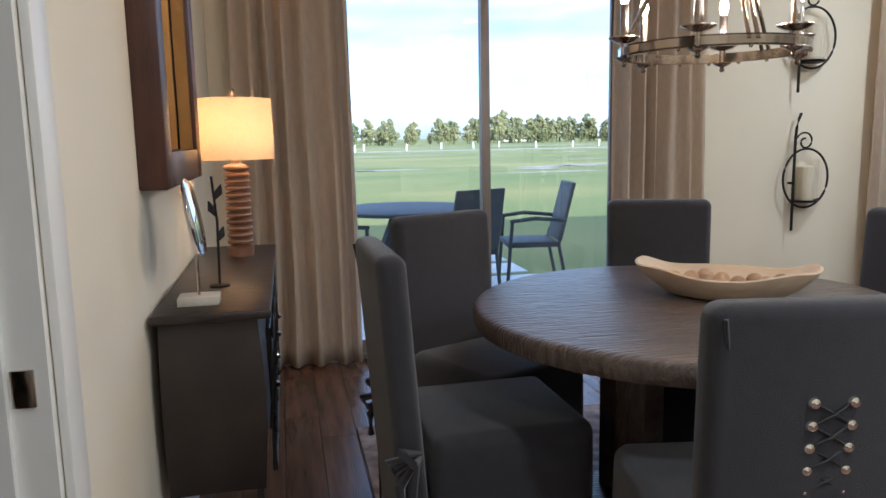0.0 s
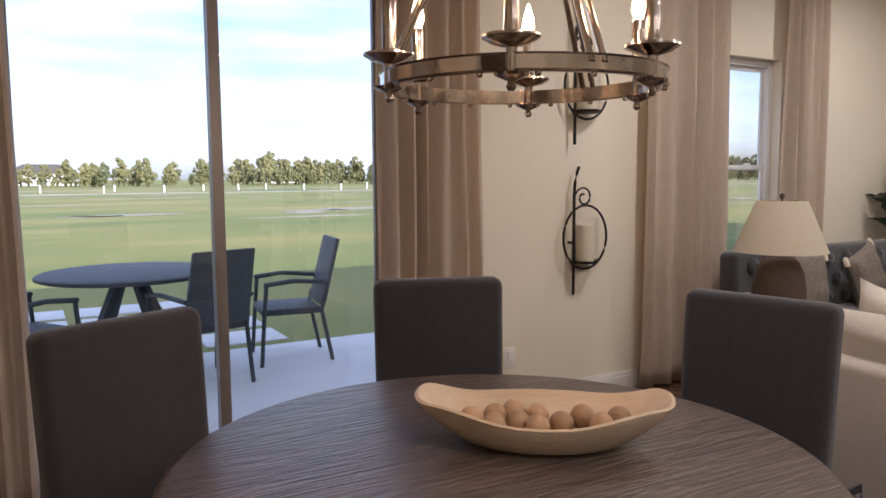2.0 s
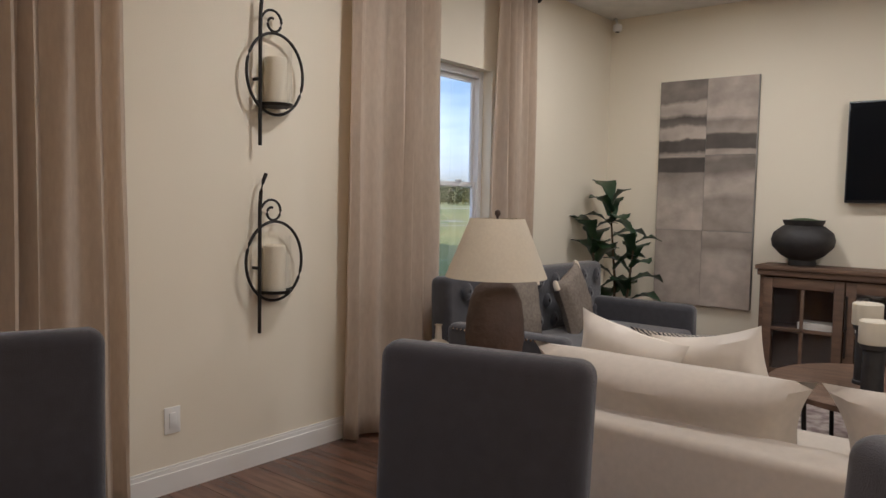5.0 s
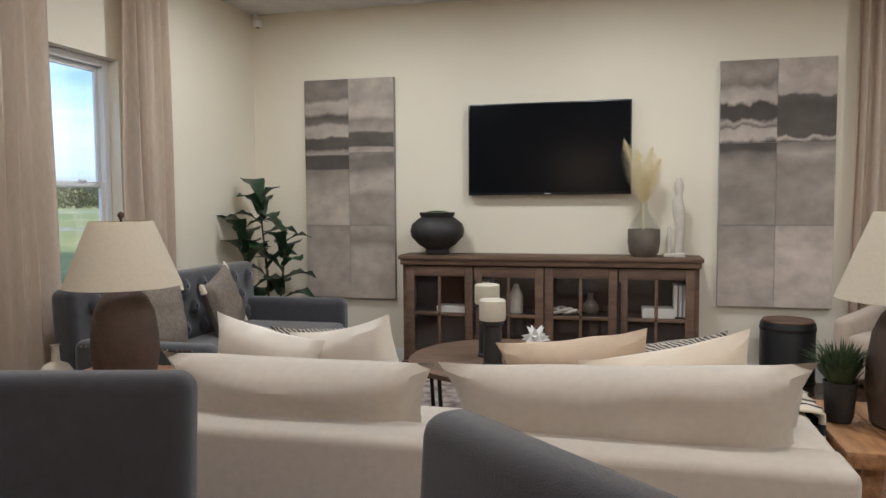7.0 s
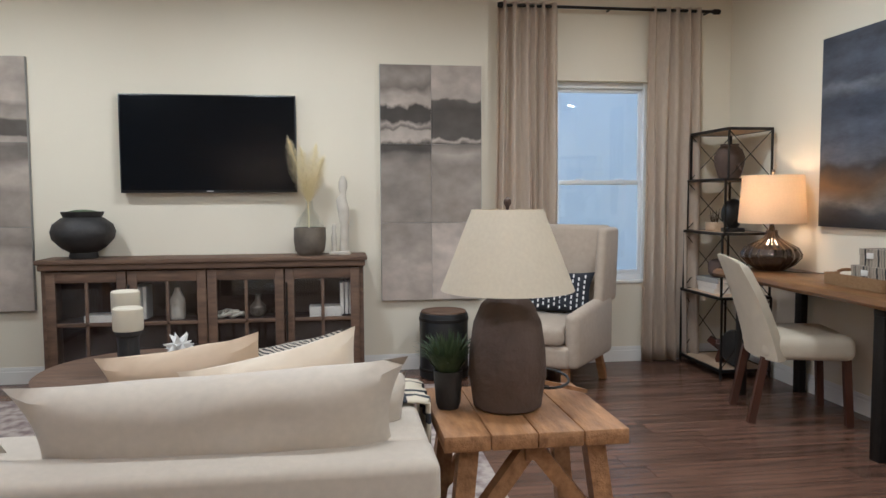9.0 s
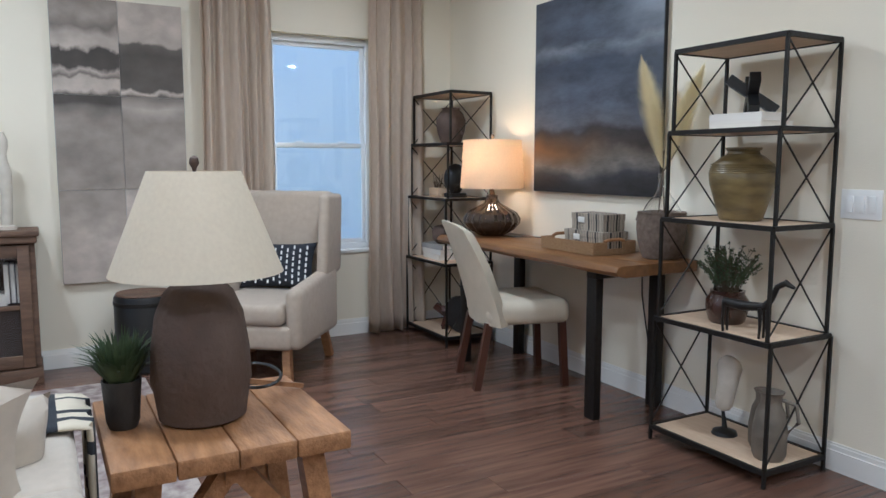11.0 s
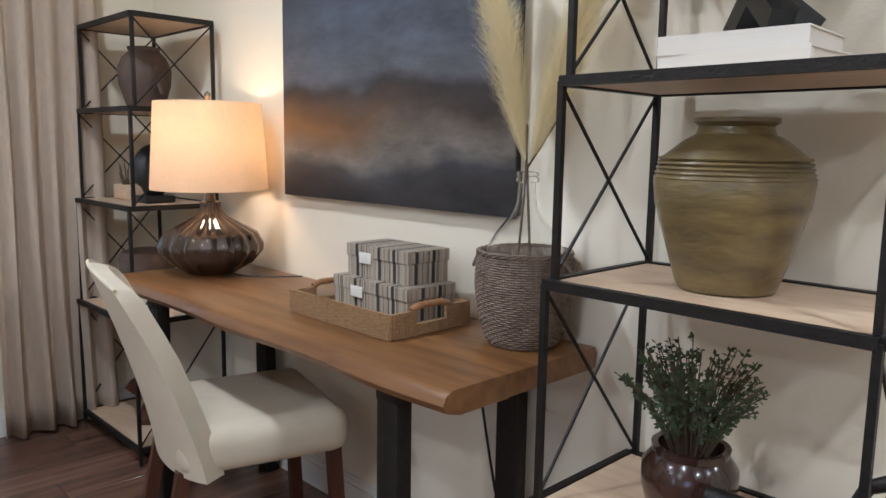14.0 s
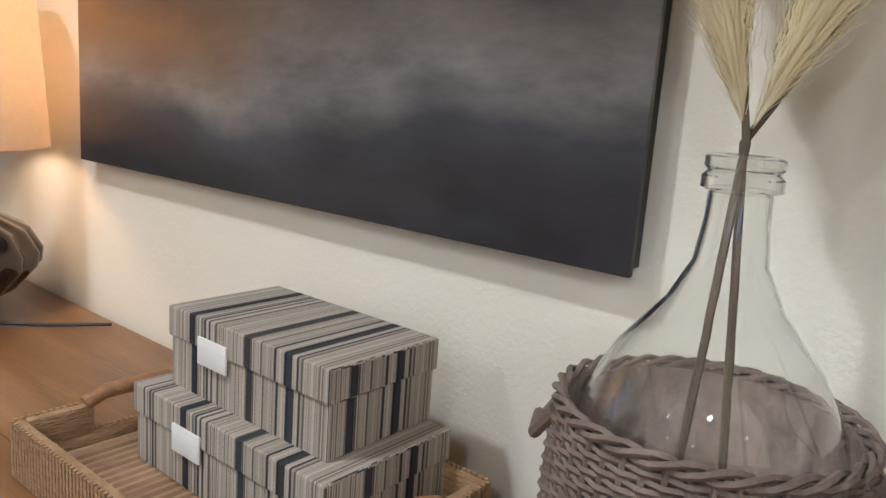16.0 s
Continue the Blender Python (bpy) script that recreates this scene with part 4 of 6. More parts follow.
tray = single("tray", bx((5.66, 1.1, 0.425), (6.06, 1.46, 0.445), 0.008), M_BLACK, "black tray on the coffee table", "tray")
book(pose(5.82, 1.31, 0.445, 0, 0, -80), 0.26, 0.2, 0.03, "grey coffee table book")
book(pose(5.82, 1.31, 0.475, 0, 0, -86), 0.24, 0.18, 0.028, "pale coffee table book", M_PAPER)
bm = bmesh.new()
bmesh.ops.create_icosphere(bm, subdivisions=1, radius=0.036)
for f_ in list(bm.faces):
    n_ = f_.calc_center_median().normalized()
    vs = list(f_.verts)
    tip = bm.verts.new(n_ * 0.078)
    bm.faces.remove(f_)
    for i in range(3):
        bm.faces.new((vs[i], vs[(i + 1) % 3], tip))
single("star_ornament", bm, M_PLATE, "white spiky star ornament on the books", "ornament", pose(5.79, 1.32, 0.565))
single("vase", lathe([(0.03, 0), (0.05, 0.02), (0.055, 0.05), (0.04, 0.08), (0.02, 0.085)], 20), M_PLATE, "small white round vase on the tray", "vase", pose(5.8, 1.17, 0.445))

# media cabinet
CY0, CY1, CX = 0.4, 2.47, 7.235
cab = thing("media_cabinet", "long reclaimed-wood cabinet with four glazed doors", "cabinet", pose(CX, CY0, 0))
CL, CD = CY1 - CY0, XE - 0.02 - CX
part("top", bx((-0.03, -0.025, 0.84), (CD, CL + 0.025, 0.87), 0.006), M_CONS, cab)
part("cornice", bx((-0.018, -0.012, 0.8), (CD, CL + 0.012, 0.84), 0.008), M_CONS, cab)
part("plinth", bx((-0.01, -0.008, 0), (CD, CL + 0.008, 0.09), 0.006), M_CONS, cab)
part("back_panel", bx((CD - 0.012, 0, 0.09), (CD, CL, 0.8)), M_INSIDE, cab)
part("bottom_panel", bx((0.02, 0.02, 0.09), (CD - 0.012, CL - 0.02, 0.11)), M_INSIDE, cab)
for y in (0, CL - 0.03):
    part("side_panel", bx((0.02, y, 0.09), (CD - 0.012, y + 0.03, 0.8)), M_CONS, cab)
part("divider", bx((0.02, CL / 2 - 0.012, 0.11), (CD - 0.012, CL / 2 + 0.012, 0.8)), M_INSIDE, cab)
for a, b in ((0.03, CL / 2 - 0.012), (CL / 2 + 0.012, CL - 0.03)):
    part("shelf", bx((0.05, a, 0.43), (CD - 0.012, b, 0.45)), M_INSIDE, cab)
dwid = (CL - 0.05) / 4
for k in range(4):
    y0, y1 = 0.025 + k * dwid + 0.004, 0.025 + (k + 1) * dwid - 0.004
    pieces = []
    s = 0.06
    for a, b in (((0, y0, 0.1), (0.022, y0 + s, 0.79)), ((0, y1 - s, 0.1), (0.022, y1, 0.79)), ((0, y0 + s, 0.1), (0.022, y1 - s, 0.17)), ((0, y0 + s, 0.72), (0.022, y1 - s, 0.79)),
                 ((0.003, (y0 + y1) / 2 - 0.011, 0.17), (0.018, (y0 + y1) / 2 + 0.011, 0.72)), ((0.003, y0 + s, 0.43), (0.018, y1 - s, 0.455))):
        pieces.append(bx(a, b, 0.003))
    dr = part("door", pieces[0], M_CONS, cab)
    for nm, pc_ in zip(("stile", "rail", "rail", "muntin", "muntin"), pieces[1:]):
        part(nm, pc_, M_CONS, dr)
    p = part("pane", bx((0.008, y0 + s, 0.17), (0.011, y1 - s, 0.72)), M_GLASS, dr)
    p.visible_shadow = False
    if k in (0, 2):
        part("bolt", tube([(-0.006, y1 - 0.01, 0.3), (-0.006, y1 - 0.01, 0.7)], 0.006, 8), M_IRON, dr)
        part("handle", lathe([(0.006, 0.0), (0.012, 0.01), (0.006, 0.02)], 10, at=(-0.008, y1 - 0.01, 0.48)), M_IRON, dr)
for k, (y, h, z) in enumerate(((0.26, 0.022, 0.45), (0.26, 0.022, 0.472), (0.26, 0.02, 0.494), (2.16, 0.022, 0.45), (2.16, 0.02, 0.472))):
    book(pose(7.37, CY0 + y if y < 2 else CY0 + 1.72, z, 0, 0, 90), 0.22, 0.16, h, "pale book lying in the cabinet", M_PAPER)
for k in range(4):
    book(pose(7.3, CY0 + 0.07 + 0.03 * k, 0.45, 0, 0, 0) @ pose(0.08, 0, 0.12, 90, 0, 0), 0.16, 0.22, 0.024, "pale book standing in the cabinet", M_PAPER if k % 2 else None)
for k in range(6):
    book(pose(7.38, CY0 + 1.46 + 0.03 * k, 0.57, 90, 0, 0), 0.16, 0.22, 0.026, "grey book standing in the cabinet")
single("vase", lathe([(0.045, 0), (0.05, 0.02), (0.05, 0.13), (0.03, 0.17), (0.018, 0.2), (0.02, 0.21)], 24), M_WHITESTONE, "pale stoneware bottle inside the cabinet", "vase", pose(7.37, CY0 + 1.25, 0.45))
single("vase", lathe([(0.03, 0), (0.055, 0.03), (0.055, 0.07), (0.02, 0.11), (0.018, 0.15), (0.024, 0.155)], 24), M_GREYJUG, "small grey vase inside the cabinet", "vase", pose(7.37, CY0 + 0.72, 0.45))
kn = bmesh.new()
for k in range(3):
    tube([(0.05 * math.cos(a * 0.35) , k * 0.04 + 0.05 * math.sin(a * 0.35), 0.02 + 0.012 * (k % 2) + 0.01 * math.sin(a * 0.7)) for a in range(18)], 0.014, 8, True, kn)
single("chain_link_ornament", kn, M_WHITESTONE, "white carved chain-link ornament inside the cabinet", "ornament", pose(7.36, CY0 + 0.86, 0.452))

tv = thing("television", "large black wall-mounted television, switched off", "television", pose(7.478, 0.847, 1.302))
part("bezel", bx((0, 0, 0), (0.05, 1.175, 0.668), 0.004), M_TVF, tv)
part("screen", bx((-0.003, 0.01, 0.018), (0.0, 1.165, 0.658)), M_TVS, tv)
part("mount", bx((0.05, 0.4, 0.2), (0.07, 0.8, 0.5)), M_IRON, tv)
part("logo_mark", bx((-0.004, 0.565, 0.006), (-0.001, 0.61, 0.012)), M_PLATE, tv)


def art_mat(seed, amp, size, stops):
    """Brushed grey-brown bands up one tile of a canvas: stops of height (0 to 1) and tone, their edges broken by noise."""
    m = bpy.data.materials.new("misty_landscape_print")
    m.use_nodes = True
    n, l = m.node_tree.nodes, m.node_tree.links
    b = n["Principled BSDF"]
    b.inputs["Roughness"].default_value = 0.8
    co, sep = n.new("ShaderNodeTexCoord"), n.new("ShaderNodeSeparateXYZ")
    l.new(co.outputs["Object"], sep.inputs[0])
    mp_, no = n.new("ShaderNodeMapping"), n.new("ShaderNodeTexNoise")
    mp_.inputs["Scale"].default_value, mp_.inputs["Location"].default_value = (1, 1, 0.6), (seed, seed * 3, 0)
    no.inputs["Scale"].default_value, no.inputs["Detail"].default_value = size, 6
    l.new(co.outputs["Object"], mp_.inputs[0])
    l.new(mp_.outputs[0], no.inputs["Vector"])
    dv, ma = n.new("ShaderNodeMath"), n.new("ShaderNodeMath")
    dv.operation, ma.operation = "DIVIDE", "MULTIPLY_ADD"
    dv.inputs[1].default_value, ma.inputs[1].default_value = 0.56, amp
    sh_ = n.new("ShaderNodeMath")
    sh_.operation = "SUBTRACT"
    sh_.inputs[1].default_value = 0.5
    l.new(sep.outputs["Z"], dv.inputs[0])
    l.new(no.outputs["Fac"], sh_.inputs[0])
    l.new(sh_.outputs[0], ma.inputs[0])
    l.new(dv.outputs[0], ma.inputs[2])
    r = n.new("ShaderNodeValToRGB")
    e = r.color_ramp.elements
    while len(e) < len(stops):
        e.new(0.5)
    for el, (p_, v_) in zip(e, stops):
        el.position, el.color = p_, (v_, v_ * 0.86, v_ * 0.73, 1)
    l.new(ma.outputs[0], r.inputs[0])
    # washes of thinner and thicker paint
    m2, n2, mr, hs = n.new("ShaderNodeMapping"), n.new("ShaderNodeTexNoise"), n.new("ShaderNodeMapRange"), n.new("ShaderNodeHueSaturation")
    m2.inputs["Scale"].default_value = (1, 1.6, 3.5)
    n2.inputs["Scale"].default_value, n2.inputs["Detail"].default_value = 4.5, 9
    mr.inputs["From Min"].default_value, mr.inputs["From Max"].default_value = 0.25, 0.75
    mr.inputs["To Min"].default_value, mr.inputs["To Max"].default_value = 0.9, 1.5
    l.new(mp_.outputs[0], m2.inputs[0])
    l.new(m2.outputs[0], n2.inputs["Vector"])
    l.new(n2.outputs["Fac"], mr.inputs["Value"])
    l.new(mr.outputs[0], hs.inputs["Value"])
    l.new(r.outputs[0], hs.inputs["Color"])
    l.new(hs.outputs[0], b.inputs["Base Color"])
    return m


def canvas(y0, z0, h, tiles):
    """tiles: (column from the window side, row from the floor, material)."""
    art = thing("wall_art", "tall misty grey landscape canvas in six tiles", "painting", pose(XE, y0, z0), "pair of tall canvases")
    w = 0.735
    part("canvas", bx((-0.036, 0, 0), (-0.002, w, h), 0.002), M_BOOKG, art)
    for i, j, mm in tiles:
        part("tile", bx((-0.041, 0.003, 0.003), (-0.037, w / 2 - 0.001, h / 3 - 0.001)), mm, art, m=pose(0, i * w / 2 - 0.001 * i, j * h / 3))


canvas(2.61, 0.505, 1.705, (
    (1, 2, art_mat(1.3, 0.16, 7, ((0.0, 0.3), (0.05, 0.07), (0.2, 0.075), (0.23, 0.34), (0.38, 0.3), (0.42, 0.12), (0.5, 0.08), (0.56, 0.32), (0.7, 0.34), (0.75, 0.15), (0.85, 0.2), (1.0, 0.18)))),
    (0, 2, art_mat(4.1, 0.1, 4, ((0.0, 0.32), (0.06, 0.3), (0.08, 0.08), (0.26, 0.085), (0.29, 0.28), (0.44, 0.22), (0.5, 0.38), (0.72, 0.3), (1.0, 0.36)))),
    (1, 1, art_mat(2.2, 0.06, 4, ((0.0, 0.38), (0.35, 0.36), (0.6, 0.28), (0.78, 0.2), (0.8, 0.07), (0.98, 0.06), (1.0, 0.3)))),
    (0, 1, art_mat(6.4, 0.2, 4, ((0.0, 0.24), (0.3, 0.28), (0.42, 0.24), (0.5, 0.36), (0.7, 0.33), (0.8, 0.17), (0.95, 0.14), (1.0, 0.2)))),
    (1, 0, art_mat(3.7, 0.2, 3, ((0.0, 0.33), (0.5, 0.36), (0.8, 0.3), (1.0, 0.26)))),
    (0, 0, art_mat(8.8, 0.12, 4, ((0.0, 0.34), (0.45, 0.38), (0.7, 0.32), (0.8, 0.2), (0.92, 0.27), (1.0, 0.33))))))
canvas(-0.475, 0.515, 1.69, (
    (1, 2, art_mat(5.6, 0.26, 9, ((0.0, 0.1), (0.05, 0.4), (0.17, 0.36), (0.2, 0.14), (0.25, 0.33), (0.3, 0.06), (0.46, 0.055), (0.5, 0.38), (0.62, 0.34), (0.72, 0.17), (0.85, 0.26), (1.0, 0.22)))),
    (0, 2, art_mat(9.4, 0.2, 9, ((0.0, 0.12), (0.05, 0.42), (0.08, 0.09), (0.45, 0.075), (0.55, 0.1), (0.58, 0.34), (0.75, 0.4), (1.0, 0.34)))),
    (1, 1, art_mat(7.3, 0.16, 4, ((0.0, 0.25), (0.4, 0.22), (0.75, 0.24), (0.88, 0.16), (0.93, 0.07), (1.0, 0.07)))),
    (0, 1, art_mat(1.9, 0.16, 4, ((0.0, 0.26), (0.5, 0.27), (0.75, 0.22), (0.9, 0.32), (1.0, 0.18)))),
    (1, 0, art_mat(2.8, 0.25, 4, ((0.0, 0.36), (0.45, 0.38), (0.7, 0.3), (1.0, 0.24)))),
    (0, 0, art_mat(6.9, 0.15, 4, ((0.0, 0.42), (0.5, 0.46), (0.9, 0.42), (1.0, 0.36))))))

# on the cabinet
pot = thing("round_pot", "black round clay pot filled with moss", "vase", pose(7.36, 2.235, 0.87) @ Matrix.Diagonal((1.12, 1.12, 1.18, 1)))
part("pot", lathe([(0.075, 0), (0.08, 0.015), (0.075, 0.035), (0.12, 0.06), (0.17, 0.11), (0.178, 0.15), (0.165, 0.19), (0.12, 0.225), (0.105, 0.232), (0.115, 0.25), (0.118, 0.262), (0.1, 0.262), (0.095, 0.24), (0.0, 0.24)], 44), M_BLACKCLAY, pot)
bm = bmesh.new()
bmesh.ops.create_icosphere(bm, subdivisions=4, radius=1)
for v in bm.verts:
    v.co = Vector((v.co.x * 0.097, v.co.y * 0.097, max(0, v.co.z) * 0.028)) * (1 + 0.12 * noise.noise(v.co * 9))
part("moss", moved(bm, pose(0, 0, 0.245)), M_GREEN, pot, "green moss mound")


def plume(base, tip, n, length, seed, width=0.05, thick=0.0006):
    """A feathery pampas plume along a bent stalk."""
    rnd = random.Random(seed)
    bm = bmesh.new()
    b, t = Vector(base), Vector(tip)
    d = (t - b)
    side = d.cross(Vector((0, 1, 0.3))).normalized()
    for k in range(n):
        s = rnd.uniform(0.0, 1.0)
        p = b + d * s + Vector((0, 0, 0.02)) * math.sin(3.1 * s)
        a = rnd.uniform(0, 6.28)
        u = (side * math.cos(a) + d.normalized().cross(side) * math.sin(a))
        env = width * (math.sin(math.pi * min(1, 0.03 + 0.97 * s)) ** 0.8)
        q = p + d.normalized() * length * rnd.uniform(0.25, 0.8) * (1.1 - 0.4 * s) + u * env * rnd.uniform(0.3, 1.25) + Vector((0, 0, -0.02)) * rnd.random()
        mid = (p + q) / 2 + u * env * 0.25
        w = d.cross(u).normalized() * thick
        vs = [bm.verts.new(c) for c in (p - w, p + w, mid + w, mid - w, q)]
        bm.faces.new(vs[:4])
        bm.faces.new((vs[3], vs[2], vs[4]))
    return bm


dj = thing("pampas_vase", "glass vase in a carved holder with pampas plumes", "vase", pose(7.36, 0.76, 0.87))
part("holder", lathe([(0.075, 0), (0.1, 0.03), (0.11, 0.1), (0.108, 0.19), (0.1, 0.19), (0.1, 0.03), (0.0, 0.02)], 36, flute=(0.05, 14)), M_GREYJUG, dj)
g_ = part("glass_vase", lathe([(0.092, 0.04), (0.1, 0.18), (0.085, 0.24), (0.03, 0.31), (0.022, 0.36), (0.026, 0.37)], 36), M_CLEAR, dj)
g_.visible_shadow = False
part("stalk", tube([(0.0, 0, 0.06), (0, 0.01, 0.4), (-0.01, 0.03, 0.5)], 0.006, 6), M_PAMPAS, dj)
for k, (a, b) in enumerate((((0, 0.01, 0.36), (-0.03, 0.13, 0.78)), ((0, 0, 0.36), (0.02, -0.05, 0.74)), ((0, 0, 0.36), (-0.02, 0.05, 0.72)), ((0, 0, 0.36), (0.0, -0.1, 0.66)))):
    part("plume", plume(a, b, 1300, 0.1, k, 0.075), M_PAMPAS, dj, "cream feathery plume")
bm = lathe([(0.05, 0), (0.05, 0.02), (0.03, 0.025), (0.03, 0.2), (0.042, 0.32), (0.036, 0.38), (0.02, 0.42), (0.03, 0.46), (0.03, 0.5), (0.012, 0.54)], 24)
for v in bm.verts:
    v.co.x *= 0.75
    if 0.1 < v.co.z < 0.4:
        v.co.y += 0.012 * math.sin(v.co.z * 20)
box(bm, (-0.03, 0.04, 0), (0.03, 0.1, 0.02), 0.004)
lathe([(0.016, 0.02), (0.02, 0.12), (0.012, 0.16), (0.016, 0.19), (0.008, 0.21)], 16, bm, (0, 0.065, 0))
single("statue", bm, M_WHITESTONE, "slender pale stone statue on the cabinet", "statue", pose(7.36, 0.53, 0.87))

dr_ = thing("drum_stool", "black lacquered drum stool with wooden top", "stool", pose(7.3, -0.16, 0))
part("drum", lathe([(0.16, 0), (0.17, 0.01), (0.17, 0.44), (0.165, 0.455), (0.0, 0.455)], 40), M_BLACK, dr_)
part("seat_disc", lathe([(0.155, 0.455), (0.16, 0.46), (0.155, 0.47), (0.0, 0.47)], 40), M_CONS, dr_)
for z in (0.05, 0.4):
    part("band", lathe([(0.171, z), (0.174, z + 0.003), (0.174, z + 0.022), (0.171, z + 0.025)], 40), M_IRON, dr_)


# wing armchair
def armchair(m):
    ob = thing("armchair", "beige upholstered wing armchair on wooden legs", "armchair", m)
    part("seat_base", bx((-0.29, -0.28, 0.2), (0.29, 0.36, 0.34), 0.03, 3), M_BEIGE, ob)
    part("seat_cushion", bx((-0.25, -0.26, 0.34), (0.25, 0.38, 0.46), 0.04, 4), M_BEIGE, ob)
    bk = bx((-0.3, -0.38, 0.2), (0.3, -0.26, 1.06), 0.04, 4)
    for v in bk.verts:
        v.co.y -= 0.12 * max(0, v.co.z - 0.4)
        v.co.z += 0.02 * (v.co.z > 1) * (1 - (v.co.x / 0.3) ** 2)
    part("backrest", bk, M_BEIGE, ob)
    for s in (-1, 1):
        ar = bx((s * 0.3 - 0.05, -0.32, 0.2), (s * 0.3 + 0.05, 0.34, 0.6), 0.04, 4)
        for v in ar.verts:
            if v.co.z > 0.5:
                v.co.z -= 0.06 * max(0, v.co.y) / 0.34
        part("arm", ar, M_BEIGE, ob)
        wing = bx((s * 0.31 - 0.035, -0.4, 0.55), (s * 0.31 + 0.035, -0.12, 1.05), 0.03, 4)
        for v in wing.verts:
            v.co.y -= 0.1 * max(0, v.co.z - 0.5)
            if v.co.y > -0.25:
                v.co.y -= 0.1 * max(0, 0.2 - abs(v.co.z - 0.85)) * 0 + 0.12 * max(0, 0.75 - v.co.z) * -1
        part("wing", wing, M_BEIGE, ob)
        for y in (-0.3, 0.3):
            part("leg", bar((s * 0.25, y, 0.2), (s * 0.27, y + (0.04 if y > 0 else -0.06), 0.0), 0.045), M_OAK, ob)
    return ob


AM = pose(6.95, -0.81, 0, 0, 0, 51)
armchair(AM)
bm = pillow(0.5, 0.3, 0.12, seed=41)
single("lumbar_pillow", bm, M_NAVY, "navy lumbar pillow with white dashed stripes on the armchair", "cushion", AM @ pose(0, -0.16, 0.46, 14, 0, 0))

bm = bmesh.new()
for i in range(11):
    for j in range(7):
        u, v = -0.8 + 0.16 * i, -0.75 + 0.25 * j + (0.12 if i % 2 else 0)
        if abs(v) < 0.85:
            d_ = ((1 - u ** 4) * (1 - v ** 4)) ** 0.5
            box(bm, (u * 0.25 - 0.005, 0.06 * d_ + 0.002, 0.15 + v * 0.145 - 0.011), (u * 0.25 + 0.005, 0.06 * d_ + 0.007, 0.15 + v * 0.145 + 0.011))
part("stitched_dash", bm, M_PLATE, bpy.data.objects["lumbar_pillow"], "white stitched dashes", kind="stuff")

# tufted loveseat under the window
LS = pose(5.06, 2.72, 0)
ls = thing("loveseat", "charcoal tufted loveseat with nailhead trim under the window", "loveseat", LS)
LW = 1.8
bk = bx((0, 0.72, 0.14), (LW, 0.86, 0.84), 0.04, 4)
for v in bk.verts:
    if v.co.z > 0.6:
        v.co.z += 0.07 * math.cos((v.co.x / LW - 0.5) * math.pi)
        v.co.y += 0.02
part("backrest", bk, M_TUFT, ls)
for i in range(9):
    for j in range(3):
        x = 0.15 + i * 0.19 + (0.095 if j % 2 else 0)
        if x < LW - 0.1:
            part("tuft", moved(lathe([(0.05, 0), (0.035, 0.014), (0.014, 0.016), (0.01, 0.01)], 12), pose(x, 0.722, 0.5 + 0.13 * j, 90, 0, 0)), M_TUFT, ls)
for x0 in (0, LW - 0.13):
    part("arm", bx((x0, 0.02, 0.14), (x0 + 0.13, 0.76, 0.6), 0.045, 4), M_TUFT, ls)
part("seat_base", bx((0.13, 0.03, 0.14), (LW - 0.13, 0.72, 0.3), 0.02), M_TUFT, ls)
part("seat_cushion", bx((0.135, 0.0, 0.3), (LW - 0.135, 0.72, 0.45), 0.04, 4), M_TUFT, ls)
for x in (0.06, LW - 0.06):
    for y in (0.08, 0.8):
        part("leg", lathe([(0.02, 0), (0.03, 0.14)], 12, at=(x, y, 0)), M_MAHOG, ls)
for k in range(24):
    part("nailhead", moved(lathe([(0.007, 0), (0.005, 0.004)], 8), pose(-0.001, 0.1 + 0.026 * k, 0.575, 0, -90, 0)), M_BRONZE, ls)
M_TAUPE = mat("taupe_knit", (0.26, 0.22, 0.17), (0.15, 0.12, 0.1), 0.95, scale=60, bump=0.6, bscale=150)
for x, y, rz, r in ((5.5, 3.28, -8, 6), (6.2, 3.25, 12, -14)):
    p = thing("tassel_pillow", "taupe patterned pillow with corner tassels on the loveseat", "cushion", pose(x, y, 0.45, -14, r, rz), "loveseat pillows")
    part("pillow", pillow(0.42, 0.4, 0.13, seed=x), M_TAUPE, p)
    for sx in (-1, 1):
        for z in (0.02, 0.38):
            part("tassel", lathe([(0.006, 0.03), (0.016, 0.02), (0.02, -0.03), (0.006, -0.035)], 10, at=(sx * 0.21, 0, z)), M_CUSH, p)

# fiddle-leaf fig
fig = thing("fig_plant", "fiddle-leaf fig with large dark green leaves", "plant", pose(7.1, 3.47, 0))
part("pot", lathe([(0.12, 0), (0.14, 0.03), (0.16, 0.3), (0.15, 0.3), (0.145, 0.27), (0.0, 0.27)], 28), M_BLACKCLAY, fig)
rnd = random.Random(7)
stems = [[(0, 0, 0.25), (0.02, 0.02, 0.7), (0.0, 0.05, 1.1), (0.02, 0.06, 1.27)], [(0.02, -0.02, 0.25), (0.0, -0.1, 0.6), (-0.04, -0.16, 1.02)], [(-0.02, 0.02, 0.25), (-0.08, 0.14, 0.7), (-0.1, 0.16, 1.1)]]
for st in stems:
    part("stem", tube(st, [0.012, 0.01, 0.007, 0.005][:len(st)], 8), M_STEM, fig)


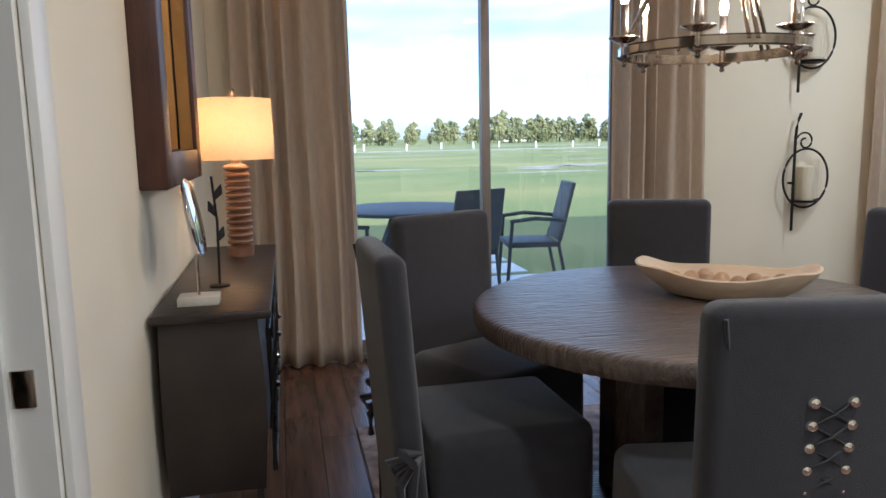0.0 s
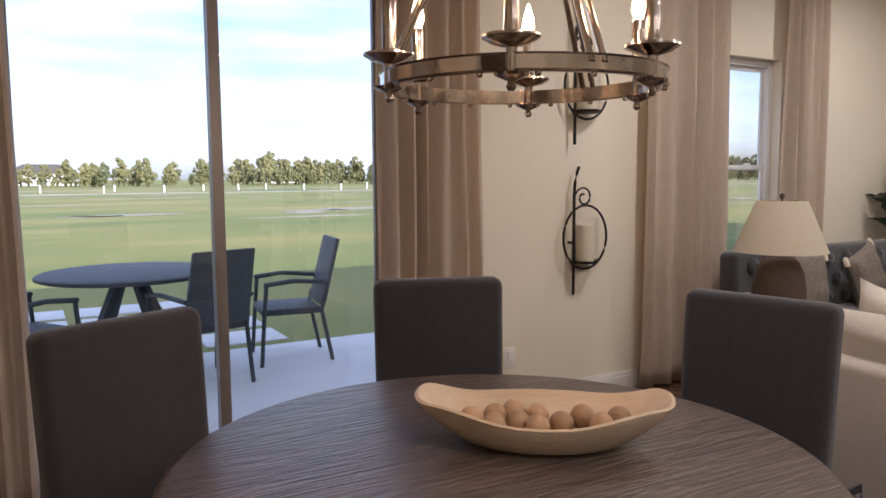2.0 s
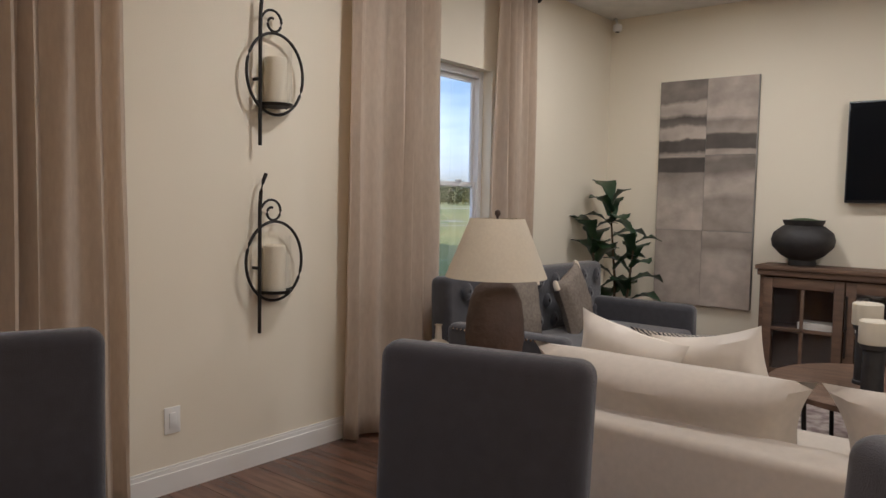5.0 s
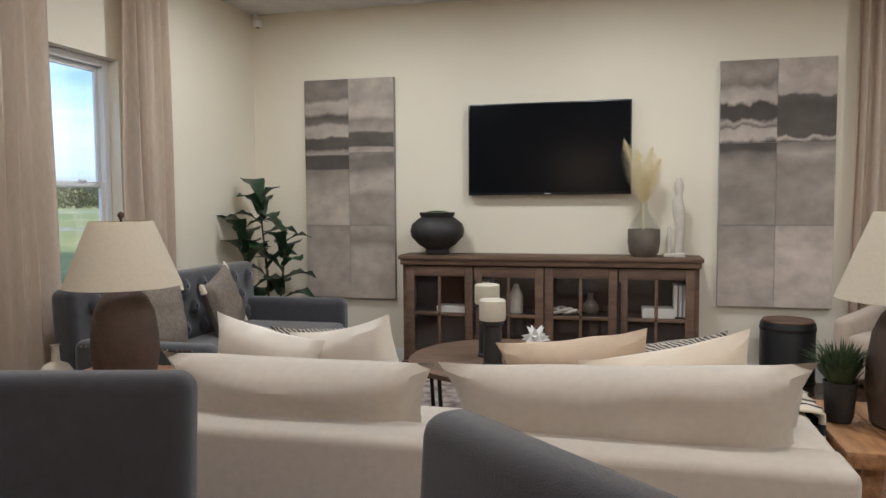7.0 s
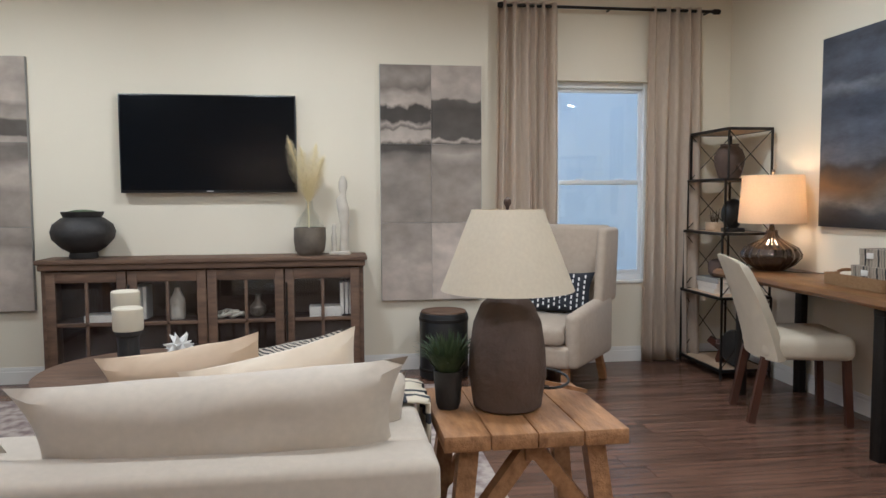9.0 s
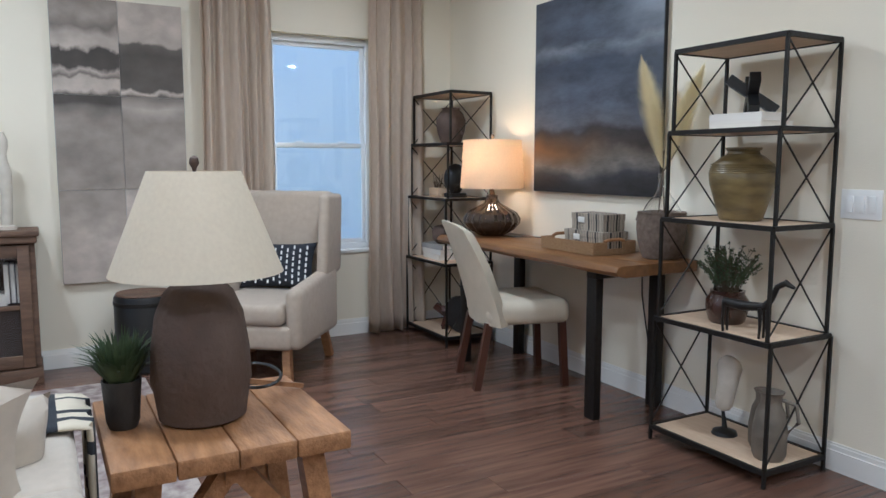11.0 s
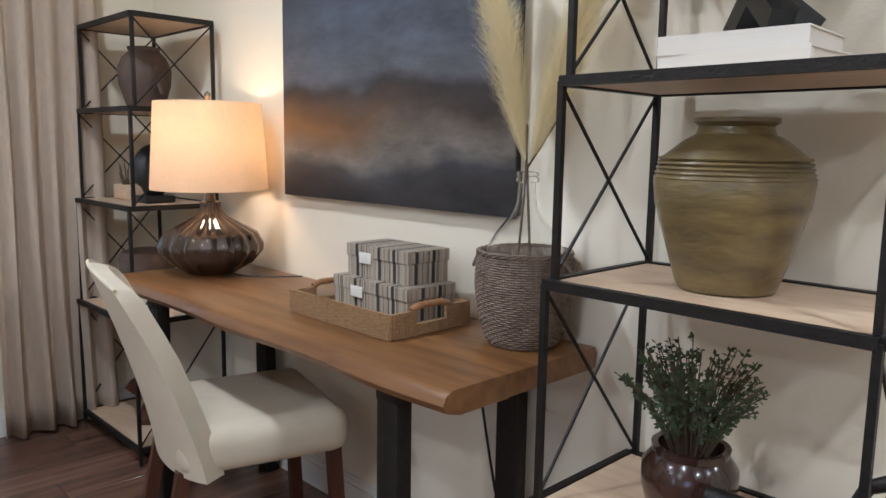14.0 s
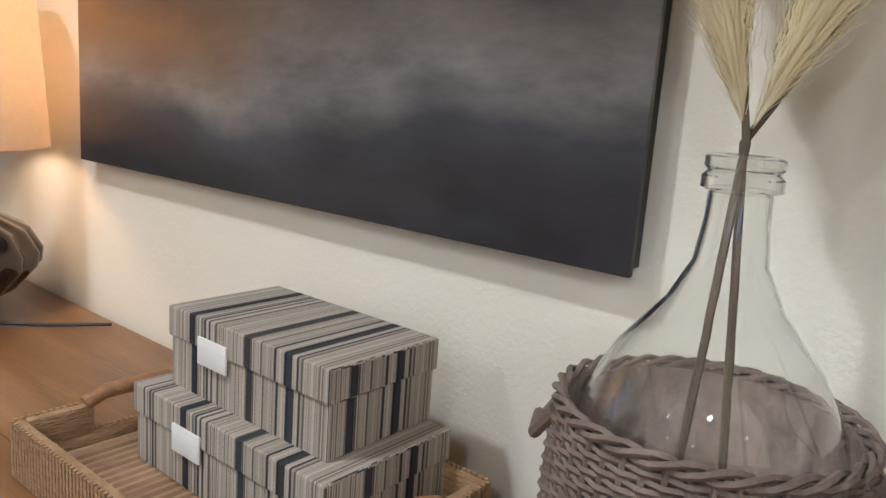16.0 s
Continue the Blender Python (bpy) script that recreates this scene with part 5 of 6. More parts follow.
def fig_leaf(L_, w_):
    bm = bmesh.new()
    rows_ = []
    for i in range(8):
        t = i / 7
        w = w_ * (0.25 + 1.1 * t) * (1 - t ** 5) * (0.85 + 0.15 * math.cos(9 * t))
        z = 0.25 * L_ * math.sin(t * 2.2) - 0.25 * L_ * t * t
        rows_.append([bm.verts.new((t * L_, s * w, z + 0.25 * abs(s) * w + 0.008 * math.sin(t * 20) * abs(s))) for s in (-1, -0.5, 0, 0.5, 1)])
    for p, q in zip(rows_, rows_[1:]):
        for k in range(4):
            bm.faces.new((p[k], p[k + 1], q[k + 1], q[k]))
    return mesh_of("leaf", bm, M_LEAF)


leaves = [fig_leaf(0.24, 0.115), fig_leaf(0.2, 0.1), fig_leaf(0.27, 0.13)]
for st in stems:
    for k in range(12):
        s = 0.25 + 0.75 * k / 11
        i = min(int(s * (len(st) - 1)), len(st) - 2)
        p = Vector(st[i]).lerp(Vector(st[i + 1]), s * (len(st) - 1) - i)
        o = new("leaf", leaves[k % 3])
        o.parent = fig
        o.matrix_basis = Matrix.Translation(p) @ Euler((0, radians(-rnd.uniform(0, 48)), k * 2.4 + rnd.uniform(-0.3, 0.3))).to_matrix().to_4x4()
cam_ = thing("security_camera", "small white security camera in the corner", "camera", pose(XE - 0.1, YN - 0.1, 2.66))
part("body", lathe([(0.02, -0.03), (0.035, -0.02), (0.035, 0.02), (0.02, 0.03)], 20), M_PLATE, cam_)
part("lens", lathe([(0.016, -0.034), (0.016, -0.03)], 16), M_BLACK, cam_)
part("bracket", tube([(0, 0, 0.03), (0.04, 0.04, 0.09)], 0.01, 8), M_PLATE, cam_)

# ---- desk corner ----
def etagere(m, label):
    """Black iron shelf unit, five tiers, back at y=0, front towards +y, x centred."""
    ob = thing("etagere", label, "shelf", m, "pair of etageres")
    tiers = ((0.06, 0.3, 0.36), (0.56, 0.295, 0.365), (1.0, 0.28, 0.355), (1.372, 0.273, 0.335), (1.715, 0.27, 0.315))
    b = 0.017
    for z, hw, d in tiers:
        fr = bmesh.new()
        for p, q in (((-hw, 0, z), (hw, 0, z)), ((-hw, d, z), (hw, d, z)), ((-hw, 0, z), (-hw, d, z)), ((hw, 0, z), (hw, d, z))):
            bar(p, q, b, 0.019, bm=fr)
        t = part("shelf_frame", fr, M_IRON, ob)
        part("shelf_board", bx((-hw + 0.011, 0.011, z - 0.006), (hw - 0.011, d - 0.011, z + 0.006)), M_SHELFW, t, "pale wooden shelf board")
    for k, (z, hw, d) in enumerate(tiers):
        z1 = tiers[k + 1][0] if k < 4 else None
        w, dd = (tiers[k + 1][1], tiers[k + 1][2]) if k < 4 else (hw, d)
        if k < 4:
            if k == 0:
                w, dd = hw, d
            for sx in (-1, 1):
                for y in (0, dd):
                    part("upright", bar((sx * w, y, z), (sx * w, y, z1), 0.0125), M_IRON, ob)
                part("cross_rod", bar((sx * w, 0, z + 0.01), (sx * w, dd, z1 - 0.01), 0.005), M_IRON, ob)
                part("cross_rod", bar((sx * w + 0.004, dd, z + 0.01), (sx * w + 0.004, 0, z1 - 0.01), 0.005), M_IRON, ob)
    for sx in (-1, 1):
        for y in (0, 0.36):
            part("foot", bar((sx * 0.3, y, 0), (sx * 0.3, y, 0.06), 0.0125), M_IRON, ob)
    return ob


SHA, SHB = pose(7.165, -2.37, 0), pose(4.655, -2.37, 0)
etagere(SHA, "black iron etagere with wooden shelves in the corner")
etagere(SHB, "black iron etagere with wooden shelves beside the desk")

desk = thing("desk", "live-edge walnut slab desk on black metal legs", "desk", pose(5.075, -2.405, 0.03))
DL, DW = 1.7, 0.515
part("slab", bx((0, 0, 0.695), (DL, DW * 0.62, 0.75), 0.005), M_DESK, desk)
bm = bmesh.new()
g = []
for i in range(30):
    x = DL * i / 29
    e = DW + 0.008 * noise.noise((x * 3, 1, 0)) + 0.005 * math.sin(x * 9)
    prof = [(DW * 0.62 + 0.0015, 0.695), (e - 0.05, 0.695), (e - 0.012, 0.705), (e, 0.722), (e - 0.008, 0.74), (e - 0.028, 0.75), (DW * 0.62 + 0.0015, 0.75)]
    g.append([bm.verts.new((x, y, z)) for y, z in prof])
for p, q in zip(g, g[1:]):
    for k in range(7):
        bm.faces.new((p[k], p[(k + 1) % 7], q[(k + 1) % 7], q[k]))
bm.faces.new(g[0])
bm.faces.new(g[-1][::-1])
part("live_edge", bm, M_DESK, desk)
for x in (0.22, 1.44):
    for y in (0.045, 0.45):
        part("leg", bx((x - 0.035, y - 0.022, -0.03), (x + 0.035, y + 0.022, 0.665), 0.003), M_IRON, desk)
    part("leg_bar", bx((x - 0.035, 0.02, 0.665), (x + 0.035, 0.475, 0.695), 0.003), M_IRON, desk)
cord = single("power_cord", tube([(5.45, -2.405, 0.7), (5.44, -2.4, 0.55), (5.4, -2.395, 0.4), (5.38, -2.4, 0.3)], 0.004, 6), M_BLACK, "thin black power cord hanging behind the desk", "cord")
cord2 = single("lamp_cord", tube([(6.52, -2.22, 0.785), (6.42, -2.24, 0.785), (6.36, -2.3, 0.785), (6.3, -2.385, 0.785)], 0.003, 6), M_BLACK, "thin black lamp cord on the desk", "cord")

dc = thing("desk_chair", "cream upholstered desk chair with dark wooden legs", "chair", pose(6.06, -2.0, 0, 0, 0, 195 - 30 + 0.0))
st = bx((-0.24, -0.22, 0.36), (0.24, 0.26, 0.49), 0.05, 5)
for v in st.verts:
    v.co.x *= 1 + 0.12 * (v.co.y + 0.22)
    if v.co.z > 0.44:
        v.co.z += 0.02 * (1 - (v.co.x / 0.26) ** 2)
part("seat", st, M_CREAM, dc)
bm = bmesh.new()
g = []
for j in range(13):
    v = j / 12
    z = 0.36 + 0.56 * v
    row = []
    for i in range(17):
        u = i / 8 - 1
        a = u * 1.15
        y = -0.24 - 0.16 * v ** 1.3 + (1 - math.cos(a)) * 0.14 * (1 - 0.5 * v)
        zz = z - 0.045 * max(0, v - 0.6) * u * u * 2
        row.append((0.27 * math.sin(a) / math.sin(1.15) * (1 - 0.16 * v * v), y, zz))
    g.append(row)
n_ = len(g[0])
o_ = [[bm.verts.new(c) for c in row] for row in g]
i_ = [[bm.verts.new((c[0] * 0.84, c[1] + 0.055, c[2] - (0.012 if j == 12 else 0))) for c in row] for j, row in enumerate(g)]
for j in range(12):
    for i in range(n_ - 1):
        bm.faces.new((o_[j][i], o_[j][i + 1], o_[j + 1][i + 1], o_[j + 1][i]))
        bm.faces.new((i_[j][i], i_[j + 1][i], i_[j + 1][i + 1], i_[j][i + 1]))
    for i in (0, n_ - 1):
        bm.faces.new((o_[j][i], o_[j + 1][i], i_[j + 1][i], i_[j][i]))
for i in range(n_ - 1):
    bm.faces.new((o_[12][i], o_[12][i + 1], i_[12][i + 1], i_[12][i]))
    bm.faces.new((o_[0][i], o_[0][i + 1], i_[0][i + 1], i_[0][i]))
part("backrest", bm, M_CREAM, dc)
part("piping", tube([(c[0] * 0.99, c[1] + 0.004, c[2] + 0.002) for c in g[12]], 0.005, 6), M_CREAM, dc)
for sx in (-1, 1):
    part("leg", bar((sx * 0.2, 0.22, 0.37), (sx * 0.21, 0.24, 0), 0.038), M_MAHOG, dc)
    part("leg", bar((sx * 0.18, -0.2, 0.37), (sx * 0.19, -0.27, 0), 0.038), M_MAHOG, dc)

gp = [(0.06, 0.0), (0.085, 0.005), (0.145, 0.04), (0.185, 0.085), (0.188, 0.11), (0.165, 0.15), (0.1, 0.185), (0.055, 0.21), (0.038, 0.235), (0.036, 0.26), (0.02, 0.265), (0.012, 0.3)]
lit_lamp(pose(6.59, -2.19, 0.78), "lit desk lamp with fluted mercury-glass gourd base", 0.205, 0.185, 0.305, 0.61, lathe(gp, 96, flute=(0.07, 18)), M_MERC, 1, 0.5)
lamp("lamp_light", "POINT", (6.59, -2.19, 1.26), 2.6, (1.0, 0.6, 0.3), 0.03)


def stormy():
    m = bpy.data.materials.new("stormy_sea_paint")
    m.use_nodes = True
    n, l = m.node_tree.nodes, m.node_tree.links
    b = n["Principled BSDF"]
    b.inputs["Roughness"].default_value = 0.45
    co, sep = n.new("ShaderNodeTexCoord"), n.new("ShaderNodeSeparateXYZ")
    l.new(co.outputs["Object"], sep.inputs[0])
    no = n.new("ShaderNodeTexNoise")
    no.inputs["Scale"].default_value, no.inputs["Detail"].default_value = 2.6, 10
    l.new(co.outputs["Object"], no.inputs["Vector"])
    ma = n.new("ShaderNodeMath")
    ma.operation = "MULTIPLY_ADD"
    ma.inputs[1].default_value = 0.24
    l.new(no.outputs["Fac"], ma.inputs[0])
    sb = n.new("ShaderNodeMath")
    sb.operation = "SUBTRACT"
    sb.inputs[1].default_value = -0.02
    l.new(sep.outputs["Z"], sb.inputs[0])
    l.new(sb.outputs[0], ma.inputs[2])
    r = n.new("ShaderNodeValToRGB")
    e = r.color_ramp.elements
    stops = ((0.0, (0.03, 0.03, 0.034)), (0.2, (0.034, 0.032, 0.033)), (0.25, (0.05, 0.05, 0.055)), (0.31, (0.19, 0.17, 0.15)), (0.37, (0.12, 0.1, 0.08)), (0.42, (0.045, 0.035, 0.03)), (0.49, (0.04, 0.033, 0.032)),
             (0.53, (0.1, 0.1, 0.115)), (0.64, (0.08, 0.088, 0.115)), (0.78, (0.045, 0.053, 0.075)), (0.88, (0.04, 0.048, 0.07)), (0.96, (0.13, 0.14, 0.165)), (1.0, (0.06, 0.068, 0.09)))
    while len(e) < len(stops):
        e.new(0.5)
    for el, (p_, c_) in zip(e, stops):
        el.position, el.color = p_, (*c_, 1)
    l.new(ma.outputs[0], r.inputs[0])
    n2 = n.new("ShaderNodeTexNoise")
    n2.inputs["Scale"].default_value, n2.inputs["Detail"].default_value = 4, 12
    n2.inputs["Roughness"].default_value = 0.68
    m2 = n.new("ShaderNodeMapping")
    m2.inputs["Scale"].default_value = (0.8, 1, 2.2)
    l.new(co.outputs["Object"], m2.inputs[0])
    l.new(m2.outputs[0], n2.inputs["Vector"])
    r2 = n.new("ShaderNodeMapRange")
    r2.inputs["From Min"].default_value, r2.inputs["From Max"].default_value = 0.3, 0.72
    r2.inputs["To Min"].default_value, r2.inputs["To Max"].default_value = 0.55, 1.75
    l.new(n2.outputs["Fac"], r2.inputs["Value"])
    hs = n.new("ShaderNodeHueSaturation")
    l.new(r2.outputs[0], hs.inputs["Value"])
    l.new(r.outputs[0], hs.inputs["Color"])
    # amber glow painted over one half of the horizon
    gx = n.new("ShaderNodeMapRange")
    gx.inputs["From Min"].default_value, gx.inputs["From Max"].default_value = 0.35, 1.05
    l.new(sep.outputs["X"], gx.inputs["Value"])
    gz = n.new("ShaderNodeValToRGB")
    ez = gz.color_ramp.elements
    ez[0].position, ez[0].color = 0.3, (0, 0, 0, 1)
    ez[1].position, ez[1].color = 0.5, (0, 0, 0, 1)
    mid = ez.new(0.4)
    mid.color = (1, 1, 1, 1)
    l.new(ma.outputs[0], gz.inputs[0])
    mu = n.new("ShaderNodeMath")
    mu.operation = "MULTIPLY"
    l.new(gx.outputs[0], mu.inputs[0])
    l.new(gz.outputs[0], mu.inputs[1])
    mxx = n.new("ShaderNodeMixRGB")
    mxx.inputs[2].default_value = (0.24, 0.12, 0.042, 1)
    l.new(mu.outputs[0], mxx.inputs[0])
    l.new(hs.outputs[0], mxx.inputs[1])
    l.new(mxx.outputs[0], b.inputs["Base Color"])
    return m


pt = thing("wall_painting", "large dark stormy seascape canvas above the desk", "painting", pose(5.332, YS, 1.07))
part("stretcher", bx((0.006, 0.002, 0.006), (1.072, 0.026, 1.134)), M_BLACK, pt, "dark painted canvas edge")
part("canvas", bx((0, 0.026, 0), (1.078, 0.034, 1.14), 0.002), stormy(), pt)

# woven tray with striped boxes
tr = thing("woven_tray", "rectangular seagrass tray with wooden handles on the desk", "tray", pose(5.432, -2.336, 0.78))
TW, TD = 0.437, 0.28
part("tray_floor", bx((0.006, 0.006, 0), (TW - 0.006, TD - 0.006, 0.01)), M_SEAGRASS, tr)
slat = mesh_of("slat", tube([(0, 0.012, 0.014), (0, TD - 0.012, 0.014)], 0.005, 6), M_BALL)
for k in range(30):
    o = new("slat", slat)
    o.parent = tr
    o.matrix_basis = pose(0.02 + k * (TW - 0.04) / 29, 0, 0)
for a, b in (((0, 0, 0), (TW, 0.012, 0.065)), ((0, TD - 0.012, 0), (TW, TD, 0.065))):
    part("tray_wall", bx(a, b, 0.004), M_SEAGRASS, tr)
for x in (0.0, TW - 0.012):
    w = bmesh.new()
    box(w, (x, 0.012, 0), (x + 0.012, TD - 0.012, 0.03), 0.003)
    box(w, (x, 0.012, 0.03), (x + 0.012, 0.085, 0.065), 0.003)
    box(w, (x, TD - 0.085, 0.03), (x + 0.012, TD - 0.012, 0.065), 0.003)
    part("tray_wall", w, M_SEAGRASS, tr)
    part("tray_handle", tube([(x + 0.006, 0.075, 0.066), (x + 0.006, 0.1, 0.075), (x + 0.006, TD - 0.1, 0.075), (x + 0.006, TD - 0.075, 0.066)], 0.009, 10), M_OAK, tr, "smooth wooden handle")
wrap = bmesh.new()
for k in range(60):
    x = 0.004 + k * (TW - 0.008) / 59
    for y in (-0.001, TD + 0.001):
        bar((x, y, 0.002), (x, y, 0.066), 0.0045, 0.004, bm=wrap)
for k in range(38):
    y = 0.004 + k * (TD - 0.008) / 37
    for x in (-0.001, TW + 0.001):
        bar((x, y, 0.002), (x, y, 0.03 if 0.085 < y < TD - 0.085 else 0.066), 0.0045, 0.004, bm=wrap)
part("weave", wrap, M_SEAGRASS, tr, kind="stuff")


def stripes():
    m = bpy.data.materials.new("striped_box_cloth")
    m.use_nodes = True
    n, l = m.node_tree.nodes, m.node_tree.links
    b = n["Principled BSDF"]
    b.inputs["Roughness"].default_value = 0.85
    co, sep = n.new("ShaderNodeTexCoord"), n.new("ShaderNodeSeparateXYZ")
    l.new(co.outputs["Object"], sep.inputs[0])
    ns, ab, sm = n.new("ShaderNodeSeparateXYZ"), n.new("ShaderNodeMath"), n.new("ShaderNodeMix")
    ab.operation = "ABSOLUTE"
    l.new(co.outputs["Normal"], ns.inputs[0])
    l.new(ns.outputs["X"], ab.inputs[0])
    l.new(ab.outputs[0], sm.inputs[0])
    l.new(sep.outputs["X"], sm.inputs[2])
    l.new(sep.outputs["Y"], sm.inputs[3])
    cb = n.new("ShaderNodeCombineXYZ")
    l.new(sm.outputs[0], cb.inputs[0])
    ramps = []
    for scale, stops in ((30, ((0.0, (0.02, 0.022, 0.027)), (0.4, (0.36, 0.31, 0.24)), (0.45, (0.44, 0.38, 0.3)), (0.52, (0.3, 0.26, 0.2)), (0.56, (0.03, 0.03, 0.034)), (0.62, (0.42, 0.36, 0.28)))),
                         (170, ((0.0, (0.25, 0.23, 0.22)), (0.42, (0.75, 0.72, 0.7)), (0.47, (1, 1, 1)), (0.58, (0.5, 0.46, 0.43)), (0.63, (1, 1, 1))))):
        no, r = n.new("ShaderNodeTexNoise"), n.new("ShaderNodeValToRGB")
        no.inputs["Scale"].default_value, no.inputs["Detail"].default_value = scale, 2
        l.new(cb.outputs[0], no.inputs["Vector"])
        r.color_ramp.interpolation = "CONSTANT"
        e = r.color_ramp.elements
        while len(e) < len(stops):
            e.new(0.5)
        for el, (p_, c_) in zip(e, stops):
            el.position, el.color = p_, (*c_, 1)
        l.new(no.outputs["Fac"], r.inputs[0])
        ramps.append(r.outputs[0])
    mu = n.new("ShaderNodeMixRGB")
    mu.blend_type = "MULTIPLY"
    mu.inputs[0].default_value = 1
    l.new(ramps[0], mu.inputs[1])
    l.new(ramps[1], mu.inputs[2])
    l.new(mu.outputs[0], b.inputs["Base Color"])
    nb = n.new("ShaderNodeTexNoise")
    nb.inputs["Scale"].default_value = 500
    bp = n.new("ShaderNodeBump")
    bp.inputs["Strength"].default_value, bp.inputs["Distance"].default_value = 0.3, 0.004
    l.new(co.outputs["Object"], nb.inputs["Vector"])
    l.new(nb.outputs["Fac"], bp.inputs["Height"])
    l.new(bp.outputs[0], b.inputs["Normal"])
    return m


M_STRIPE = stripes()
for x, y, z, w, d, h in ((5.478, -2.328, 0.799, 0.315, 0.175, 0.09), (5.505, -2.33, 0.889, 0.262, 0.15, 0.09)):
    bxs = thing("storage_box", "lidded storage box in grey striped fabric", "box", pose(x, y, z), "stacked striped boxes")
    part("box_body", bx((0.003, 0.003, 0), (w - 0.003, d - 0.003, h - 0.03), 0.001), M_STRIPE, bxs)
    part("lid", bx((0, 0, h - 0.034), (w, d, h), 0.002), M_STRIPE, bxs)
    for o in bxs.children:
        o.data.polygons.foreach_set("use_smooth", [False] * len(o.data.polygons))
    part("label_tab", bx((w * 0.58, d, h - 0.05), (w * 0.58 + 0.05, d + 0.003, h - 0.02), 0.001), M_PAPER, bxs, "blank white label tab")

# demijohn in a willow basket
dj2 = thing("demijohn", "clear glass demijohn in a grey willow basket with pampas", "vase", pose(5.216, -2.296, 0.78) @ Matrix.Diagonal((0.91, 0.91, 1.01, 1)))
BR = [(0.085, 0.0), (0.1, 0.02), (0.118, 0.08), (0.128, 0.14), (0.126, 0.19), (0.122, 0.22)]


def br(z):
    for (r0, z0), (r1, z1) in zip(BR, BR[1:]):
        if z <= z1:
            return r0 + (r1 - r0) * (z - z0) / (z1 - z0)
    return BR[-1][0]


part("basket_core", lathe([(r - 0.004, z) for r, z in BR] + [(0.113, 0.22), (0.114, 0.12), (0.08, 0.01), (0.0, 0.008)], 40), M_WICKER, dj2)
NS = 24
for j in range(38):
    z = 0.005 + j * 0.0056
    pts = [((br(z) + 0.0022 * (1 if (k + j) % 2 else -1)) * math.cos(math.pi * k / NS), (br(z) + 0.0022 * (1 if (k + j) % 2 else -1)) * math.sin(math.pi * k / NS), z) for k in range(2 * NS)]
    part("withy", tube(pts, 0.0028, 5, True), M_WICKER, dj2)
for k in range(2 * NS):
    a = math.pi * k / NS
    part("stake", tube([(br(z) * math.cos(a), br(z) * math.sin(a), z) for z in (0.004, 0.05, 0.1, 0.15, 0.19, 0.218)], 0.0026, 5), M_WICKER, dj2)
for j in range(3):
    pts = [((0.122 + 0.0045 * math.cos(k * 0.9 + j * 2.1)) * math.cos(2 * math.pi * k / 70), (0.122 + 0.0045 * math.cos(k * 0.9 + j * 2.1)) * math.sin(2 * math.pi * k / 70), 0.222 + 0.0045 * math.sin(k * 0.9 + j * 2.1)) for k in range(70)]
    part("rim_braid", tube(pts, 0.0031, 5, True), M_WICKER, dj2)
for a in (0.3, 3.44):
    part("basket_handle", tube([(0.124 * math.cos(a + s * 0.28), 0.124 * math.sin(a + s * 0.28), 0.21) if abs(s) > 0.9 else (0.14 * math.cos(a + s * 0.28), 0.14 * math.sin(a + s * 0.28), 0.21 + 0.03 * (1 - s * s) - 0.05) for s in (-1, -0.5, 0, 0.5, 1)], 0.006, 8), M_WICKER, dj2)
GP = [(0.095, 0.02), (0.112, 0.1), (0.112, 0.19), (0.104, 0.225), (0.08, 0.265), (0.045, 0.305), (0.029, 0.335), (0.025, 0.365), (0.024, 0.385), (0.031, 0.388), (0.031, 0.396), (0.027, 0.4), (0.03, 0.403), (0.03, 0.41), (0.024, 0.412)]
g_ = part("glass_bottle", lathe(GP + [(r - 0.003, z) for r, z in GP[::-1]], 48), glass("bottle_glass", 0.0, (0.98, 0.99, 0.985), False), dj2, "clear glass bottle")
g_.visible_shadow = False
for (a, b, c, sd2) in (((0.02, 0.02, 0.05), (0.0, 0.005, 0.42), (0.03, -0.03, 0.52), 1), ((-0.03, 0.0, 0.05), (0.005, -0.005, 0.42), (-0.06, -0.05, 0.54), 2)):
    part("stalk", tube([a, b, c], 0.0035, 6), M_STEM, dj2)
for k, (a, b) in enumerate((((0.005, 0.0, 0.43), (0.15, 0.02, 0.92)), ((0.0, -0.005, 0.43), (-0.17, -0.06, 0.86)))):
    part("plume", plume(a, b, 5200, 0.15, 20 + k, 0.07), M_PAMPAS, dj2, "cream feathery plume")


# ---- things on the shelves ----
def on(sh, x, y, z, rz=0):
    return sh @ pose(x, y, z + 0.006, 0, 0, rz)


OL = [(0.075, 0), (0.08, 0.01), (0.095, 0.06), (0.118, 0.14), (0.122, 0.18), (0.108, 0.22), (0.075, 0.248), (0.06, 0.256), (0.056, 0.268), (0.065, 0.275), (0.065, 0.282), (0.052, 0.282), (0.05, 0.262), (0.0, 0.24)]
ol = thing("stoneware_jar", "large olive glazed stoneware jar on the etagere", "jar", on(SHB, 0.02, 0.17, 1.003) @ Matrix.Diagonal((1.1, 1.1, 1.06, 1)))
part("jar", lathe(OL, 48), M_OLIVE, ol)
for k in range(7):
    part("ridge", lathe([(0.1205 - 0.0016 * abs(k - 2), 0.165 + 0.008 * k), (0.1225 - 0.0016 * abs(k - 2), 0.168 + 0.008 * k), (0.1205 - 0.0016 * abs(k - 2), 0.171 + 0.008 * k)], 48), M_OLIVE, ol)
book(on(SHB, 0.0, 0.16, 1.372, 178), 0.26, 0.19, 0.035, "white hardcover book on the etagere", M_PAPER)
book(on(SHB, 0.01, 0.16, 1.407, 182), 0.25, 0.18, 0.032, "white hardcover book on the etagere", M_PAPER)


